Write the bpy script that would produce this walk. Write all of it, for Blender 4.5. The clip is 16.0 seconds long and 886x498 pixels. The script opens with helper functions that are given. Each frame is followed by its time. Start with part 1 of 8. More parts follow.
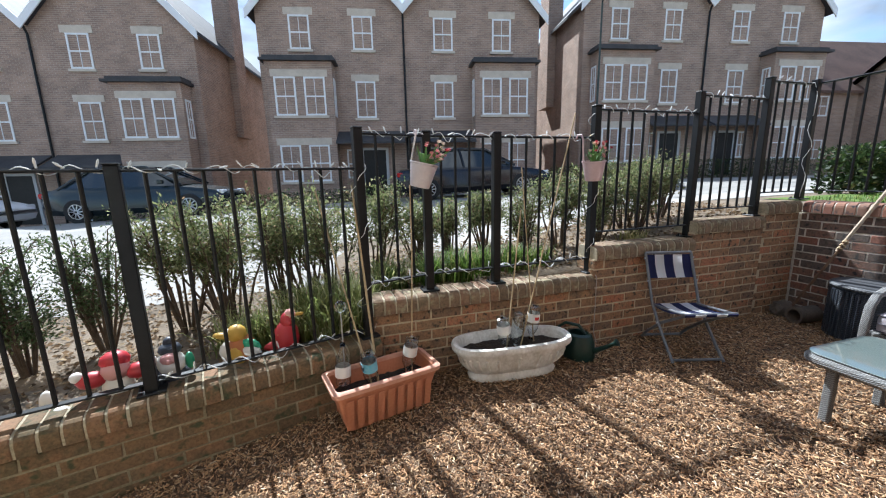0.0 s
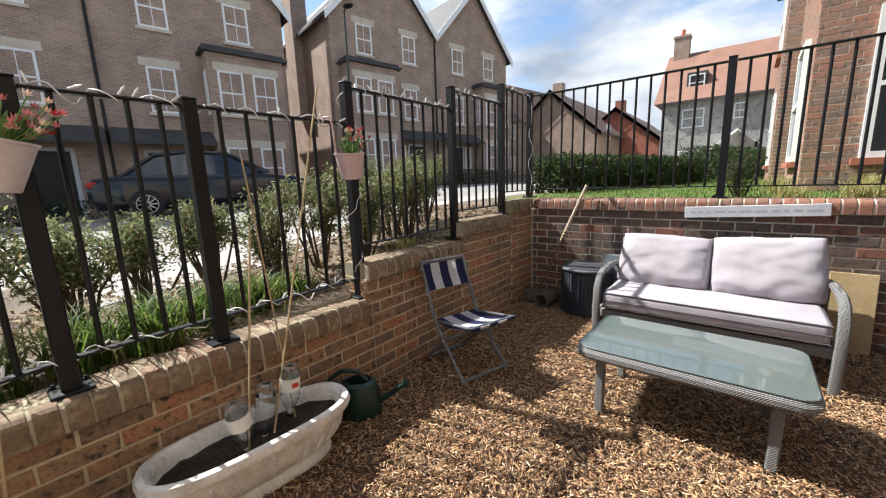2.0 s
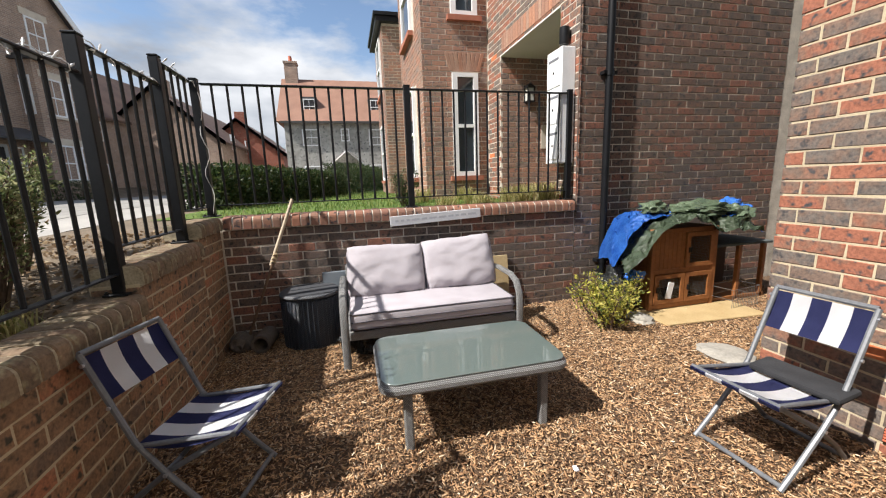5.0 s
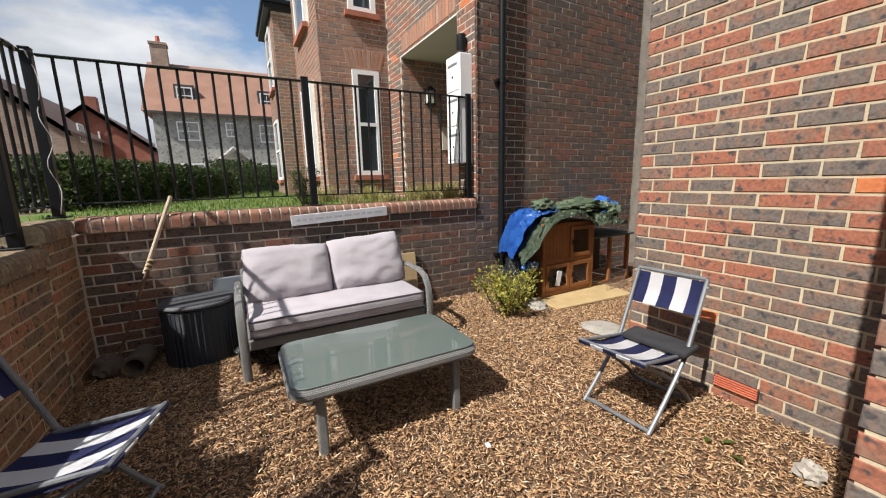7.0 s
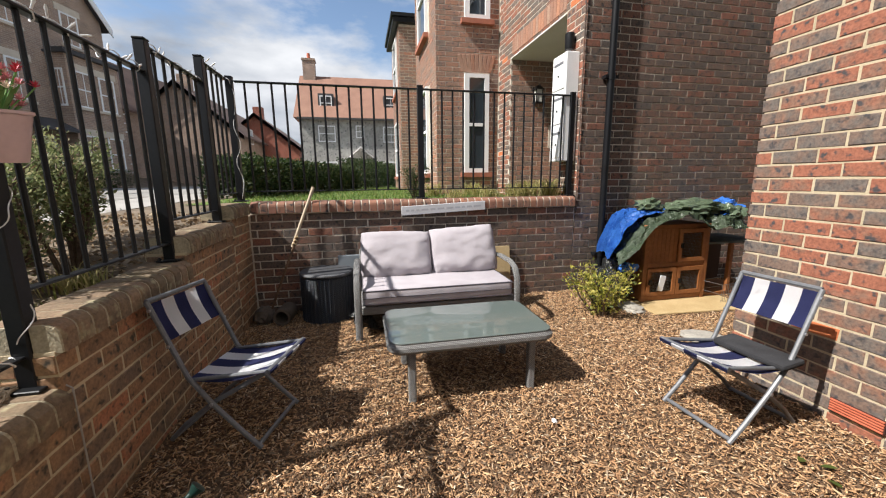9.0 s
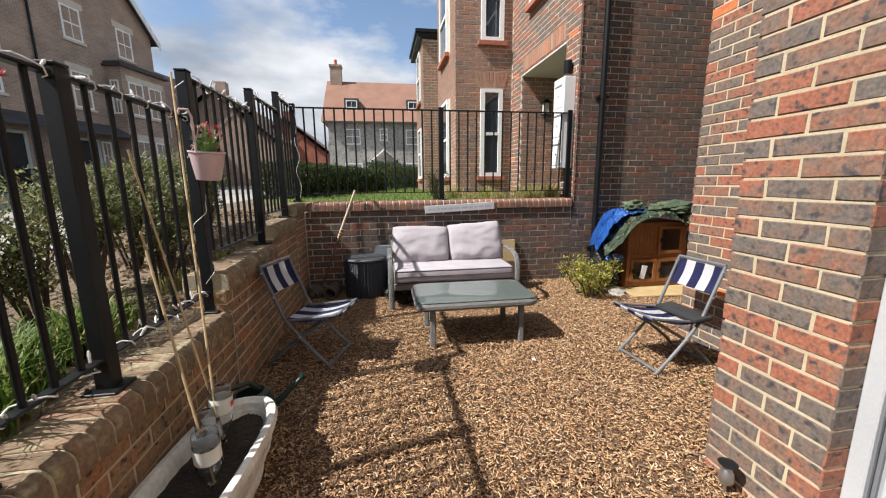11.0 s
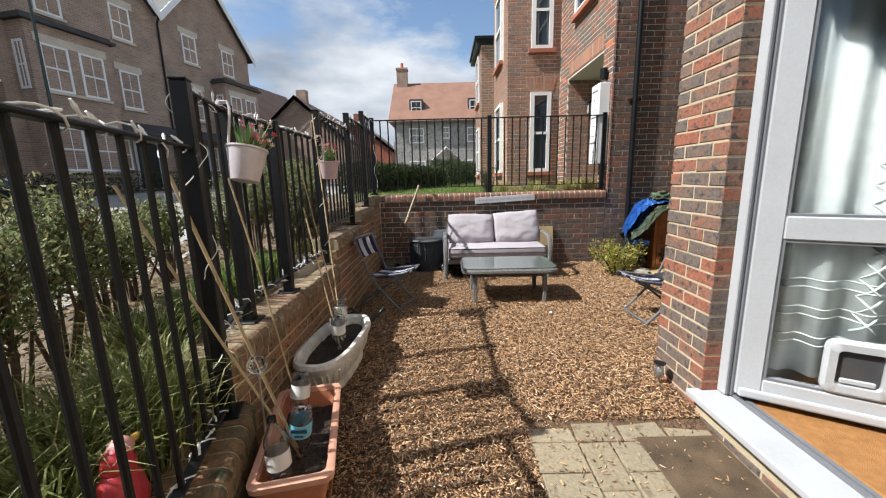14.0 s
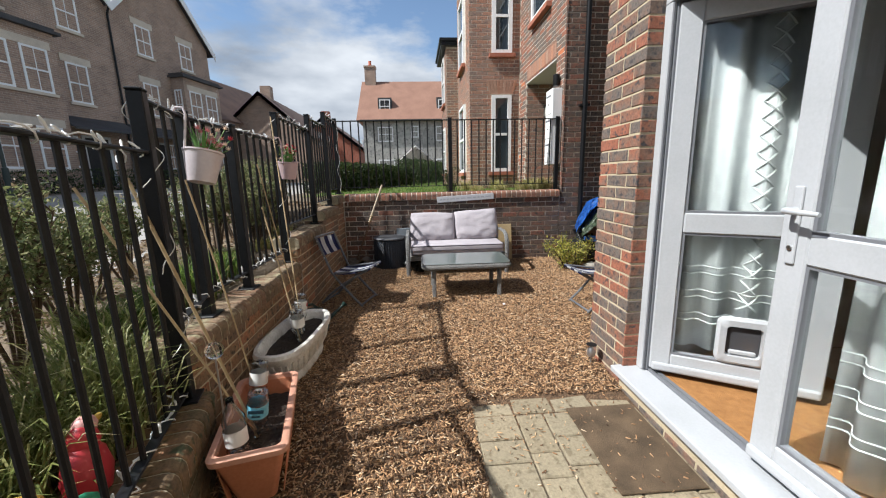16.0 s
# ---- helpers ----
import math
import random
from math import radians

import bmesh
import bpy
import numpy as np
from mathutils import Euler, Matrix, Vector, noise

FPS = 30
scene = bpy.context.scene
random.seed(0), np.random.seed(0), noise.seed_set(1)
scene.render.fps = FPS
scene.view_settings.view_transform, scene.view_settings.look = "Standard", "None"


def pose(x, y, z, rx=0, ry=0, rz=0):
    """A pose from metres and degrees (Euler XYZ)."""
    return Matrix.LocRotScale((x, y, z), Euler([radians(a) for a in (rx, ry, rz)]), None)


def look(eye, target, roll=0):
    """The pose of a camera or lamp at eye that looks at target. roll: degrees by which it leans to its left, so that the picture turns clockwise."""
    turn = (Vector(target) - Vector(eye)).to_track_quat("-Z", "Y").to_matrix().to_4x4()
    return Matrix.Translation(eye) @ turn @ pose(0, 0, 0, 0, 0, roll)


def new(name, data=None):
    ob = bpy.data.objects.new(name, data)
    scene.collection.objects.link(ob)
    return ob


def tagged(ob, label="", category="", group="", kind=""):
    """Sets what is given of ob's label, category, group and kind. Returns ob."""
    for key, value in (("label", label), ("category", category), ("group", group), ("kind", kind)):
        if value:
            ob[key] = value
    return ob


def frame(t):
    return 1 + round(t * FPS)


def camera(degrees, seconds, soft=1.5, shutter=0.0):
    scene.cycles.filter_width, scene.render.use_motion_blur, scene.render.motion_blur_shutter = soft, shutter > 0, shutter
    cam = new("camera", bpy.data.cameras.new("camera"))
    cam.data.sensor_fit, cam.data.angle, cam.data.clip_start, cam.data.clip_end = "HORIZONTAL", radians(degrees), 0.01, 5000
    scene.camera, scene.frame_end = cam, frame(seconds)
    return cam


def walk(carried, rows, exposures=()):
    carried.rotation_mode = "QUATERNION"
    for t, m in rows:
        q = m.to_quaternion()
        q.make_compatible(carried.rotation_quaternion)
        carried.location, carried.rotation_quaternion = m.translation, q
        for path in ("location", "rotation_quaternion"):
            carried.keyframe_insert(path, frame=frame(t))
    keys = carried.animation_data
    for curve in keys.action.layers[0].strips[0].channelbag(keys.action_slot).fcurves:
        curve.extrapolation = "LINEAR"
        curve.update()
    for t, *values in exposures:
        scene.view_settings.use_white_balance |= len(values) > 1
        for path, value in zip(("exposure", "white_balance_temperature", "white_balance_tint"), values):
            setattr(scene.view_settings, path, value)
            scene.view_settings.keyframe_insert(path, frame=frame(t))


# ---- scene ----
cam = camera(99.7, 16.0, soft=1.15)
METRES, EYE, TILT, LEAN, TURN = 4.19, 1.37, 0.0, 0.0, -17.1
ROWS = [
    (0.0, 0.0, 0.0, 0.0, -0.25, -11.0, 1.26),
    (0.5, 0.0384, 0.0643, -0.0192, -2.83, -10.72, 1.61),
    (1.0, 0.0671, 0.0992, -0.0365, -6.17, -10.34, 1.78),
    (1.5, 0.0799, 0.1424, -0.0319, -18.26, -10.15, 2.19),
    (2.0, 0.0794, 0.1782, -0.0201, -34.46, -10.33, 1.92),
    (2.5, 0.0903, 0.221, -0.0224, -40.51, -10.26, 1.38),
    (3.0, 0.0935, 0.2599, -0.0248, -51.13, -10.28, 2.22),
    (3.5, 0.0905, 0.2961, -0.0228, -68.89, -10.53, 2.7),
    (4.0, 0.0967, 0.3228, -0.0227, -77.13, -10.29, 1.69),
    (4.5, 0.1039, 0.3438, -0.0242, -80.53, -10.46, 1.65),
    (5.0, 0.1037, 0.3682, -0.0159, -87.12, -10.28, 1.92),
    (7.5, 0.0962, 0.3744, -0.0266, -102.15, -10.46, 1.21),
    (8.0, 0.0887, 0.356, -0.0287, -99.38, -10.42, 0.46),
    (8.5, 0.071, 0.3531, -0.0303, -90.01, -10.41, 0.3),
    (9.0, 0.0342, 0.3544, -0.0287, -85.24, -10.38, 0.53),
    (11.5, -0.1991, 0.3132, -0.0165, -79.98, -10.32, 0.49),
    (12.0, -0.2267, 0.2916, -0.0222, -76.09, -10.63, 0.8),
    (12.5, -0.2537, 0.288, -0.0189, -73.82, -10.49, 0.62),
    (13.0, -0.3081, 0.2826, -0.0154, -73.03, -10.57, 0.98),
    (13.5, -0.3509, 0.2689, -0.0105, -73.45, -10.53, 0.8),
    (14.0, -0.3793, 0.2424, -0.0173, -72.77, -10.77, 1.37),
    (14.5, -0.4011, 0.2198, -0.0159, -72.7, -10.78, 1.37),
    (15.0, -0.4111, 0.203, -0.0153, -72.66, -10.74, 1.37),
    (15.5, -0.4136, 0.1996, -0.0137, -74.62, -10.87, 1.33),
    (16.0, -0.4149, 0.199, -0.0139, -77.09, -11.07, 1.25),
]
walk(cam, [(t, pose(0, 0, EYE, TILT, LEAN, TURN) @ pose(METRES * x, METRES * y, METRES * z, 90 + pitch, roll, yaw)) for t, x, y, z, yaw, pitch, roll in ROWS],
     exposures=[(0.0, 1.1, 5600, 6), (1.0, 1.14, 5800, 6), (2.0, 1.0, 6300, 9), (3.0, 0.86, 6500, 10), (5.0, 0.76, 6500, 10), (7.5, 0.55, 6500, 10), (9.0, 0.70, 6500, 10), (11.5, 0.68, 6450, 10), (13.0, 0.68, 6350, 9), (16.0, 0.57, 6150, 8)])

# ---- light ----
SUN_DIR = Vector((0.2, -0.84, -1.0)).normalized()
world = bpy.data.worlds.new("world")
scene.world = world
world.use_nodes = True
wn, wl = world.node_tree.nodes, world.node_tree.links
wn.clear()
w_out, w_bg, w_sky = wn.new("ShaderNodeOutputWorld"), wn.new("ShaderNodeBackground"), wn.new("ShaderNodeTexSky")
w_sky.sky_type, w_sky.sun_disc = "NISHITA", False
w_sky.sun_elevation, w_sky.sun_rotation = radians(49.2), radians(-13.4)
w_sky.air_density, w_sky.dust_density = 1.0, 0.6
w_co, w_map, w_no, w_ramp = wn.new("ShaderNodeTexCoord"), wn.new("ShaderNodeMapping"), wn.new("ShaderNodeTexNoise"), wn.new("ShaderNodeValToRGB")
w_map.inputs["Scale"].default_value = (1.0, 1.0, 2.6)
w_map.inputs["Location"].default_value = (0.35, 0.1, 0.0)
w_no.inputs["Scale"].default_value, w_no.inputs["Detail"].default_value, w_no.inputs["Roughness"].default_value = 1.7, 10.0, 0.58
w_ramp.color_ramp.elements[0].position, w_ramp.color_ramp.elements[1].position = 0.43, 0.56
w_no2, w_grey = wn.new("ShaderNodeTexNoise"), wn.new("ShaderNodeValToRGB")
w_no2.inputs["Scale"].default_value, w_no2.inputs["Detail"].default_value = 3.2, 6.0
w_grey.color_ramp.elements[0].position, w_grey.color_ramp.elements[1].position = 0.35, 0.68
w_grey.color_ramp.elements[0].color, w_grey.color_ramp.elements[1].color = (2.3, 2.6, 3.1, 1), (6.0, 6.1, 6.3, 1)
w_mix = wn.new("ShaderNodeMix")
w_mix.data_type = "RGBA"
wl.new(w_co.outputs["Generated"], w_map.inputs["Vector"])
wl.new(w_map.outputs["Vector"], w_no.inputs["Vector"])
wl.new(w_map.outputs["Vector"], w_no2.inputs["Vector"])
w_sep, w_cov = wn.new("ShaderNodeSeparateXYZ"), wn.new("ShaderNodeMath")
w_cov.operation, w_cov.inputs[1].default_value = "MULTIPLY_ADD", 0.07
wl.new(w_co.outputs["Generated"], w_sep.inputs[0])
wl.new(w_sep.outputs["Y"], w_cov.inputs[0]), wl.new(w_no.outputs["Fac"], w_cov.inputs[2])
wl.new(w_cov.outputs[0], w_ramp.inputs["Fac"])
wl.new(w_no2.outputs["Fac"], w_grey.inputs["Fac"])
wl.new(w_ramp.outputs["Color"], w_mix.inputs["Factor"])
wl.new(w_sky.outputs["Color"], w_mix.inputs["A"])
wl.new(w_grey.outputs["Color"], w_mix.inputs["B"])
wl.new(w_mix.outputs["Result"], w_bg.inputs["Color"])
w_bg.inputs["Strength"].default_value = 0.102
wl.new(w_bg.outputs["Background"], w_out.inputs["Surface"])
sun = new("sun", bpy.data.lights.new("sun", "SUN"))
sun.data.energy, sun.data.angle, sun.data.color = 5.0, radians(0.6), (1.0, 0.965, 0.91)
sun.matrix_world = look(-SUN_DIR * 40, (0, 0, 0))


# ---- materials ----
def material(name, rough=0.6, metal=0.0):
    m = bpy.data.materials.new(name)
    m.use_nodes = True
    b = m.node_tree.nodes["Principled BSDF"]
    b.inputs["Roughness"].default_value, b.inputs["Metallic"].default_value = rough, metal
    return m, m.node_tree.nodes, m.node_tree.links, b


def ramp_of(nodes, stops):
    r = nodes.new("ShaderNodeValToRGB")
    e = r.color_ramp.elements
    while len(e) < len(stops):
        e.new(0.5)
    for k, (p, c) in zip(e, stops):
        k.position, k.color = p, (*c, 1)
    return r


def mottled(name, dark, light, scale=8.0, rough=0.7, fine=60.0, bump=0.3, metal=0.0, depth=0.004, spec=0.5):
    """A surface with large stains, fine grain and a fine relief, in object space."""
    m, n, l, b = material(name, rough, metal)
    co = n.new("ShaderNodeTexCoord")
    a, f, mix = n.new("ShaderNodeTexNoise"), n.new("ShaderNodeTexNoise"), n.new("ShaderNodeMath")
    a.inputs["Scale"].default_value, a.inputs["Detail"].default_value = scale, 5
    f.inputs["Scale"].default_value, f.inputs["Detail"].default_value = fine, 3
    mix.operation, mix.inputs[1].default_value = "MULTIPLY_ADD", 0.4
    add = n.new("ShaderNodeMath")
    add.operation, add.inputs[1].default_value = "MULTIPLY", 0.6
    r = ramp_of(n, [(0.36, dark), (0.64, light)])
    l.new(co.outputs["Object"], a.inputs["Vector"]), l.new(co.outputs["Object"], f.inputs["Vector"])
    l.new(a.outputs["Fac"], add.inputs[0]), l.new(f.outputs["Fac"], mix.inputs[0]), l.new(add.outputs[0], mix.inputs[2])
    l.new(mix.outputs[0], r.inputs["Fac"]), l.new(r.outputs["Color"], b.inputs["Base Color"])
    bp = n.new("ShaderNodeBump")
    bp.inputs["Strength"].default_value, bp.inputs["Distance"].default_value = bump, depth
    l.new(f.outputs["Fac"], bp.inputs["Height"]), l.new(bp.outputs["Normal"], b.inputs["Normal"])
    b.inputs["Specular IOR Level"].default_value = spec
    return m


def varied(name, stops, rough=0.75, scale=40.0, bump=0.4, spots=0.0, spot_color=(0.03, 0.03, 0.035), depth=0.003, blotch=0.25, grain=0.0):
    """Pieces whose colour is drawn one by one: by object and by island."""
    m, n, l, b = material(name, rough)
    info, geo, co = n.new("ShaderNodeObjectInfo"), n.new("ShaderNodeNewGeometry"), n.new("ShaderNodeTexCoord")
    add, fr = n.new("ShaderNodeMath"), n.new("ShaderNodeMath")
    fr.operation = "FRACT"
    l.new(info.outputs["Random"], add.inputs[0]), l.new(geo.outputs["Random Per Island"], add.inputs[1]), l.new(add.outputs[0], fr.inputs[0])
    r = ramp_of(n, stops)
    no = n.new("ShaderNodeTexNoise")
    no.inputs["Scale"].default_value, no.inputs["Detail"].default_value = scale, 4
    no.noise_dimensions = "4D"
    wmul = n.new("ShaderNodeMath")
    wmul.operation, wmul.inputs[1].default_value = "MULTIPLY", 37.0
    l.new(fr.outputs[0], wmul.inputs[0]), l.new(wmul.outputs[0], no.inputs["W"])
    l.new(co.outputs["Object"], no.inputs["Vector"])
    off = n.new("ShaderNodeMath")
    off.operation, off.inputs[1].default_value = "MULTIPLY_ADD", blotch
    sub = n.new("ShaderNodeMath")
    sub.operation, sub.inputs[1].default_value = "SUBTRACT", blotch / 2
    l.new(no.outputs["Fac"], off.inputs[0]), l.new(fr.outputs[0], off.inputs[2]), l.new(off.outputs[0], sub.inputs[0])
    l.new(sub.outputs[0], r.inputs["Fac"])
    last = r.outputs["Color"]
    if spots:
        v, vr, mx = n.new("ShaderNodeTexNoise"), ramp_of(n, [(0.56, (0, 0, 0)), (0.68, (1, 1, 1))]), n.new("ShaderNodeMix")
        v.inputs["Scale"].default_value, v.inputs["Detail"].default_value, v.noise_dimensions = spots, 2, "4D"
        l.new(wmul.outputs[0], v.inputs["W"])
        mx.data_type = "RGBA"
        mx.inputs["B"].default_value = (*spot_color, 1)
        l.new(co.outputs["Object"], v.inputs["Vector"]), l.new(v.outputs["Fac"], vr.inputs["Fac"]), l.new(vr.outputs["Color"], mx.inputs["Factor"])
        l.new(last, mx.inputs["A"])
        last = mx.outputs["Result"]
    bp = n.new("ShaderNodeBump")
    bp.inputs["Strength"].default_value, bp.inputs["Distance"].default_value = bump, depth
    l.new(no.outputs["Fac"], bp.inputs["Height"])
    if grain:
        # drag marks, pits and kiln stains within each piece
        g, gr, gm = n.new("ShaderNodeTexNoise"), ramp_of(n, [(0.3, (1 - grain,) * 3), (0.5, (1.0, 1.0, 1.0)), (0.72, (1 + grain,) * 3)]), n.new("ShaderNodeMix")
        g.inputs["Scale"].default_value, g.inputs["Detail"].default_value, g.inputs["Roughness"].default_value, g.noise_dimensions = 75.0, 6, 0.65, "4D"
        l.new(co.outputs["Object"], g.inputs["Vector"]), l.new(wmul.outputs[0], g.inputs["W"]), l.new(g.outputs["Fac"], gr.inputs["Fac"])
        gm.data_type, gm.blend_type = "RGBA", "MULTIPLY"
        gm.inputs["Factor"].default_value = 1.0
        l.new(last, gm.inputs["A"]), l.new(gr.outputs["Color"], gm.inputs["B"])
        last = gm.outputs["Result"]
        fine = n.new("ShaderNodeBump")
        fine.inputs["Strength"].default_value, fine.inputs["Distance"].default_value = 0.7, 0.002
        l.new(g.outputs["Fac"], fine.inputs["Height"]), l.new(fine.outputs["Normal"], bp.inputs["Normal"])
    l.new(bp.outputs["Normal"], b.inputs["Normal"])
    l.new(last, b.inputs["Base Color"])
    return m


def plain(name, color, rough=0.5, metal=0.0, spec=0.5):
    m, n, l, b = material(name, rough, metal)
    b.inputs["Base Color"].default_value = (*color, 1)
    b.inputs["Specular IOR Level"].default_value = spec
    return m


def clear_glass(name, tint=(0.92, 0.96, 0.95), rough=0.0):
    m, n, l, b = material(name, rough)
    b.inputs["Base Color"].default_value = (*tint, 1)
    b.inputs["Transmission Weight"].default_value, b.inputs["IOR"].default_value = 1.0, 1.45
    return m


def far_brick(name, c1, c2, mortar):
    """Brickwork that stays far off: courses of 75 mm in the material."""
    m, n, l, b = material(name, 0.85)
    co, sep, comb, geo = n.new("ShaderNodeTexCoord"), n.new("ShaderNodeSeparateXYZ"), n.new("ShaderNodeCombineXYZ"), n.new("ShaderNodeNewGeometry")
    l.new(co.outputs["Object"], sep.inputs[0])
    ad = n.new("ShaderNodeMath")
    l.new(sep.outputs["X"], ad.inputs[0]), l.new(sep.outputs["Y"], ad.inputs[1])
    l.new(ad.outputs[0], comb.inputs["X"]), l.new(sep.outputs["Z"], comb.inputs["Y"])
    br = n.new("ShaderNodeTexBrick")
    for key, v in (("Scale", 1.0), ("Mortar Size", 0.006), ("Mortar Smooth", 0.2), ("Brick Width", 0.225), ("Row Height", 0.075), ("Bias", 0.0)):
        br.inputs[key].default_value = v
    br.inputs["Color1"].default_value, br.inputs["Color2"].default_value, br.inputs["Mortar"].default_value = (*c1, 1), (*c2, 1), (*mortar, 1)
    l.new(comb.outputs[0], br.inputs["Vector"])
    no, mx = n.new("ShaderNodeTexNoise"), n.new("ShaderNodeMix")
    no.inputs["Scale"].default_value, no.inputs["Detail"].default_value = 1.3, 6
    mx.data_type, mx.blend_type = "RGBA", "OVERLAY"
    mx.inputs["Factor"].default_value = 0.45
    l.new(co.outputs["Object"], no.inputs["Vector"]), l.new(br.outputs["Color"], mx.inputs["A"]), l.new(no.outputs["Fac"], mx.inputs["B"])
    l.new(mx.outputs["Result"], b.inputs["Base Color"])
    bp = n.new("ShaderNodeBump")
    bp.inputs["Strength"].default_value, bp.inputs["Distance"].default_value = 0.5, 0.006
    bp.invert = True
    l.new(br.outputs["Fac"], bp.inputs["Height"]), l.new(bp.outputs["Normal"], b.inputs["Normal"])
    return m


RED, BROWN, DUSK, GREY = (0.285, 0.105, 0.062), (0.225, 0.115, 0.076), (0.168, 0.113, 0.086), (0.13, 0.11, 0.096)
M_BRICK = varied("multi_brick", [(0.0, RED), (0.16, RED), (0.36, BROWN), (0.56, DUSK), (0.8, GREY), (1.0, DUSK)], 0.82, 17, 0.8, spots=30.0, spot_color=(0.055, 0.05, 0.052), blotch=1.2, grain=0.42)
M_BRICK_ORANGE = mottled("orange_brick", (0.42, 0.11, 0.04), (0.56, 0.19, 0.07), 14, 0.85, 50, 0.6)
# Bay brick of the same flats, lightened in colour for the sun on it.
M_BRICK_FLATS = varied("lit_flats_brick", [(0.0, (0.36, 0.19, 0.125)), (0.4, (0.3, 0.185, 0.135)), (0.7, (0.22, 0.16, 0.13)), (1.0, (0.38, 0.175, 0.11))], 0.82, 16, 0.5, spots=34.0, spot_color=(0.09, 0.08, 0.08), blotch=0.6, grain=0.3)
M_BRICK_GARDEN = varied("garden_brick", [(0.0, (0.215, 0.13, 0.076)), (0.3, (0.3, 0.168, 0.09)), (0.55, (0.165, 0.112, 0.077)), (0.75, (0.285, 0.176, 0.098)), (1.0, (0.36, 0.148, 0.078))], 0.85, 16, 0.6, spots=30.0, spot_color=(0.05, 0.042, 0.03), blotch=0.7, grain=0.45)
# Brick of the walls facing -x, their shade put into its dark colour.
M_BRICK_FAR = varied("shaded_dark_brick", [(0.0, (0.22, 0.092, 0.06)), (0.25, (0.15, 0.09, 0.066)), (0.55, (0.1, 0.08, 0.068)), (0.8, (0.14, 0.095, 0.072)), (1.0, (0.18, 0.096, 0.067))], 0.82, 16, 0.8, spots=26.0, spot_color=(0.035, 0.032, 0.032), blotch=0.8, grain=0.45)
M_MORTAR = mottled("mortar", (0.4, 0.33, 0.22), (0.54, 0.45, 0.31), 6, 0.95, 120, 0.5)
M_MORTAR_DARK = mottled("grey_mortar", (0.36, 0.32, 0.265), (0.66, 0.59, 0.5), 6, 0.95, 120, 0.5)
M_HOUSE = far_brick("house_brick", (0.37, 0.25, 0.185), (0.275, 0.192, 0.15), (0.46, 0.39, 0.32))
M_STONE = mottled("pale_stone", (0.5, 0.43, 0.35), (0.64, 0.56, 0.46), 3, 0.85, 40, 0.2)
M_WHITE = mottled("white_upvc", (0.41, 0.42, 0.435), (0.47, 0.48, 0.5), 3, 0.32, 90, 0.03)
M_WHITE_PAINT = mottled("white_painted_wood", (0.76, 0.76, 0.76), (0.84, 0.84, 0.84), 3, 0.5, 60, 0.05)
M_BLACK = mottled("black_railing_paint", (0.005, 0.0055, 0.007), (0.010, 0.0105, 0.0125), 9, 0.42, 90, 0.12, depth=0.001, spec=0.3)
M_SLATE = mottled("slate", (0.035, 0.034, 0.037), (0.07, 0.066, 0.066), 2, 0.7, 25, 0.4)
M_TILE = mottled("clay_roof", (0.22, 0.115, 0.078), (0.29, 0.155, 0.108), 1.2, 0.85, 12, 0.3)
M_PANE = plain("window_pane", (0.03, 0.04, 0.05), 0.04, 0.0, 0.9)
# Pane colour holds both the net curtains and the blue of reflected sky.
M_PANE_NET_SKY = mottled("netted_sky_pane", (0.27, 0.35, 0.43), (0.52, 0.61, 0.69), 2.2, 0.05, 30, 0.0)
M_ASPHALT = mottled("road", (0.2, 0.19, 0.175), (0.3, 0.285, 0.26), 0.8, 0.9, 60, 0.3)
M_SOIL = mottled("soil", (0.018, 0.012, 0.008), (0.05, 0.034, 0.022), 9, 0.95, 70, 1.0, depth=0.02)
M_GROUND = mottled("earth", (0.09, 0.068, 0.045), (0.21, 0.16, 0.11), 3, 0.95, 60, 0.8, depth=0.01)


# ---- builders ----
def box(bm, x0, y0, z0, x1, y1, z1):
    v = [bm.verts.new(p) for p in ((x0, y0, z0), (x1, y0, z0), (x1, y1, z0), (x0, y1, z0), (x0, y0, z1), (x1, y0, z1), (x1, y1, z1), (x0, y1, z1))]
    for f in ((0, 3, 2, 1), (4, 5, 6, 7), (0, 1, 5, 4), (1, 2, 6, 5), (2, 3, 7, 6), (3, 0, 4, 7)):
        bm.faces.new([v[i] for i in f])
    return v


def soft_box(x0, y0, z0, x1, y1, z1, r=0.004, seg=1):
    bm = bmesh.new()
    box(bm, x0, y0, z0, x1, y1, z1)
    bmesh.ops.bevel(bm, geom=bm.edges[:], offset=r, segments=seg, profile=0.5, affect="EDGES", clamp_overlap=True)
    return bm


def boxes(*rows, r=0.0):
    bm = bmesh.new()
    for q in rows:
        box(bm, *q)
    if r:
        bmesh.ops.bevel(bm, geom=bm.edges[:], offset=r, segments=1, affect="EDGES", clamp_overlap=True)
    return bm


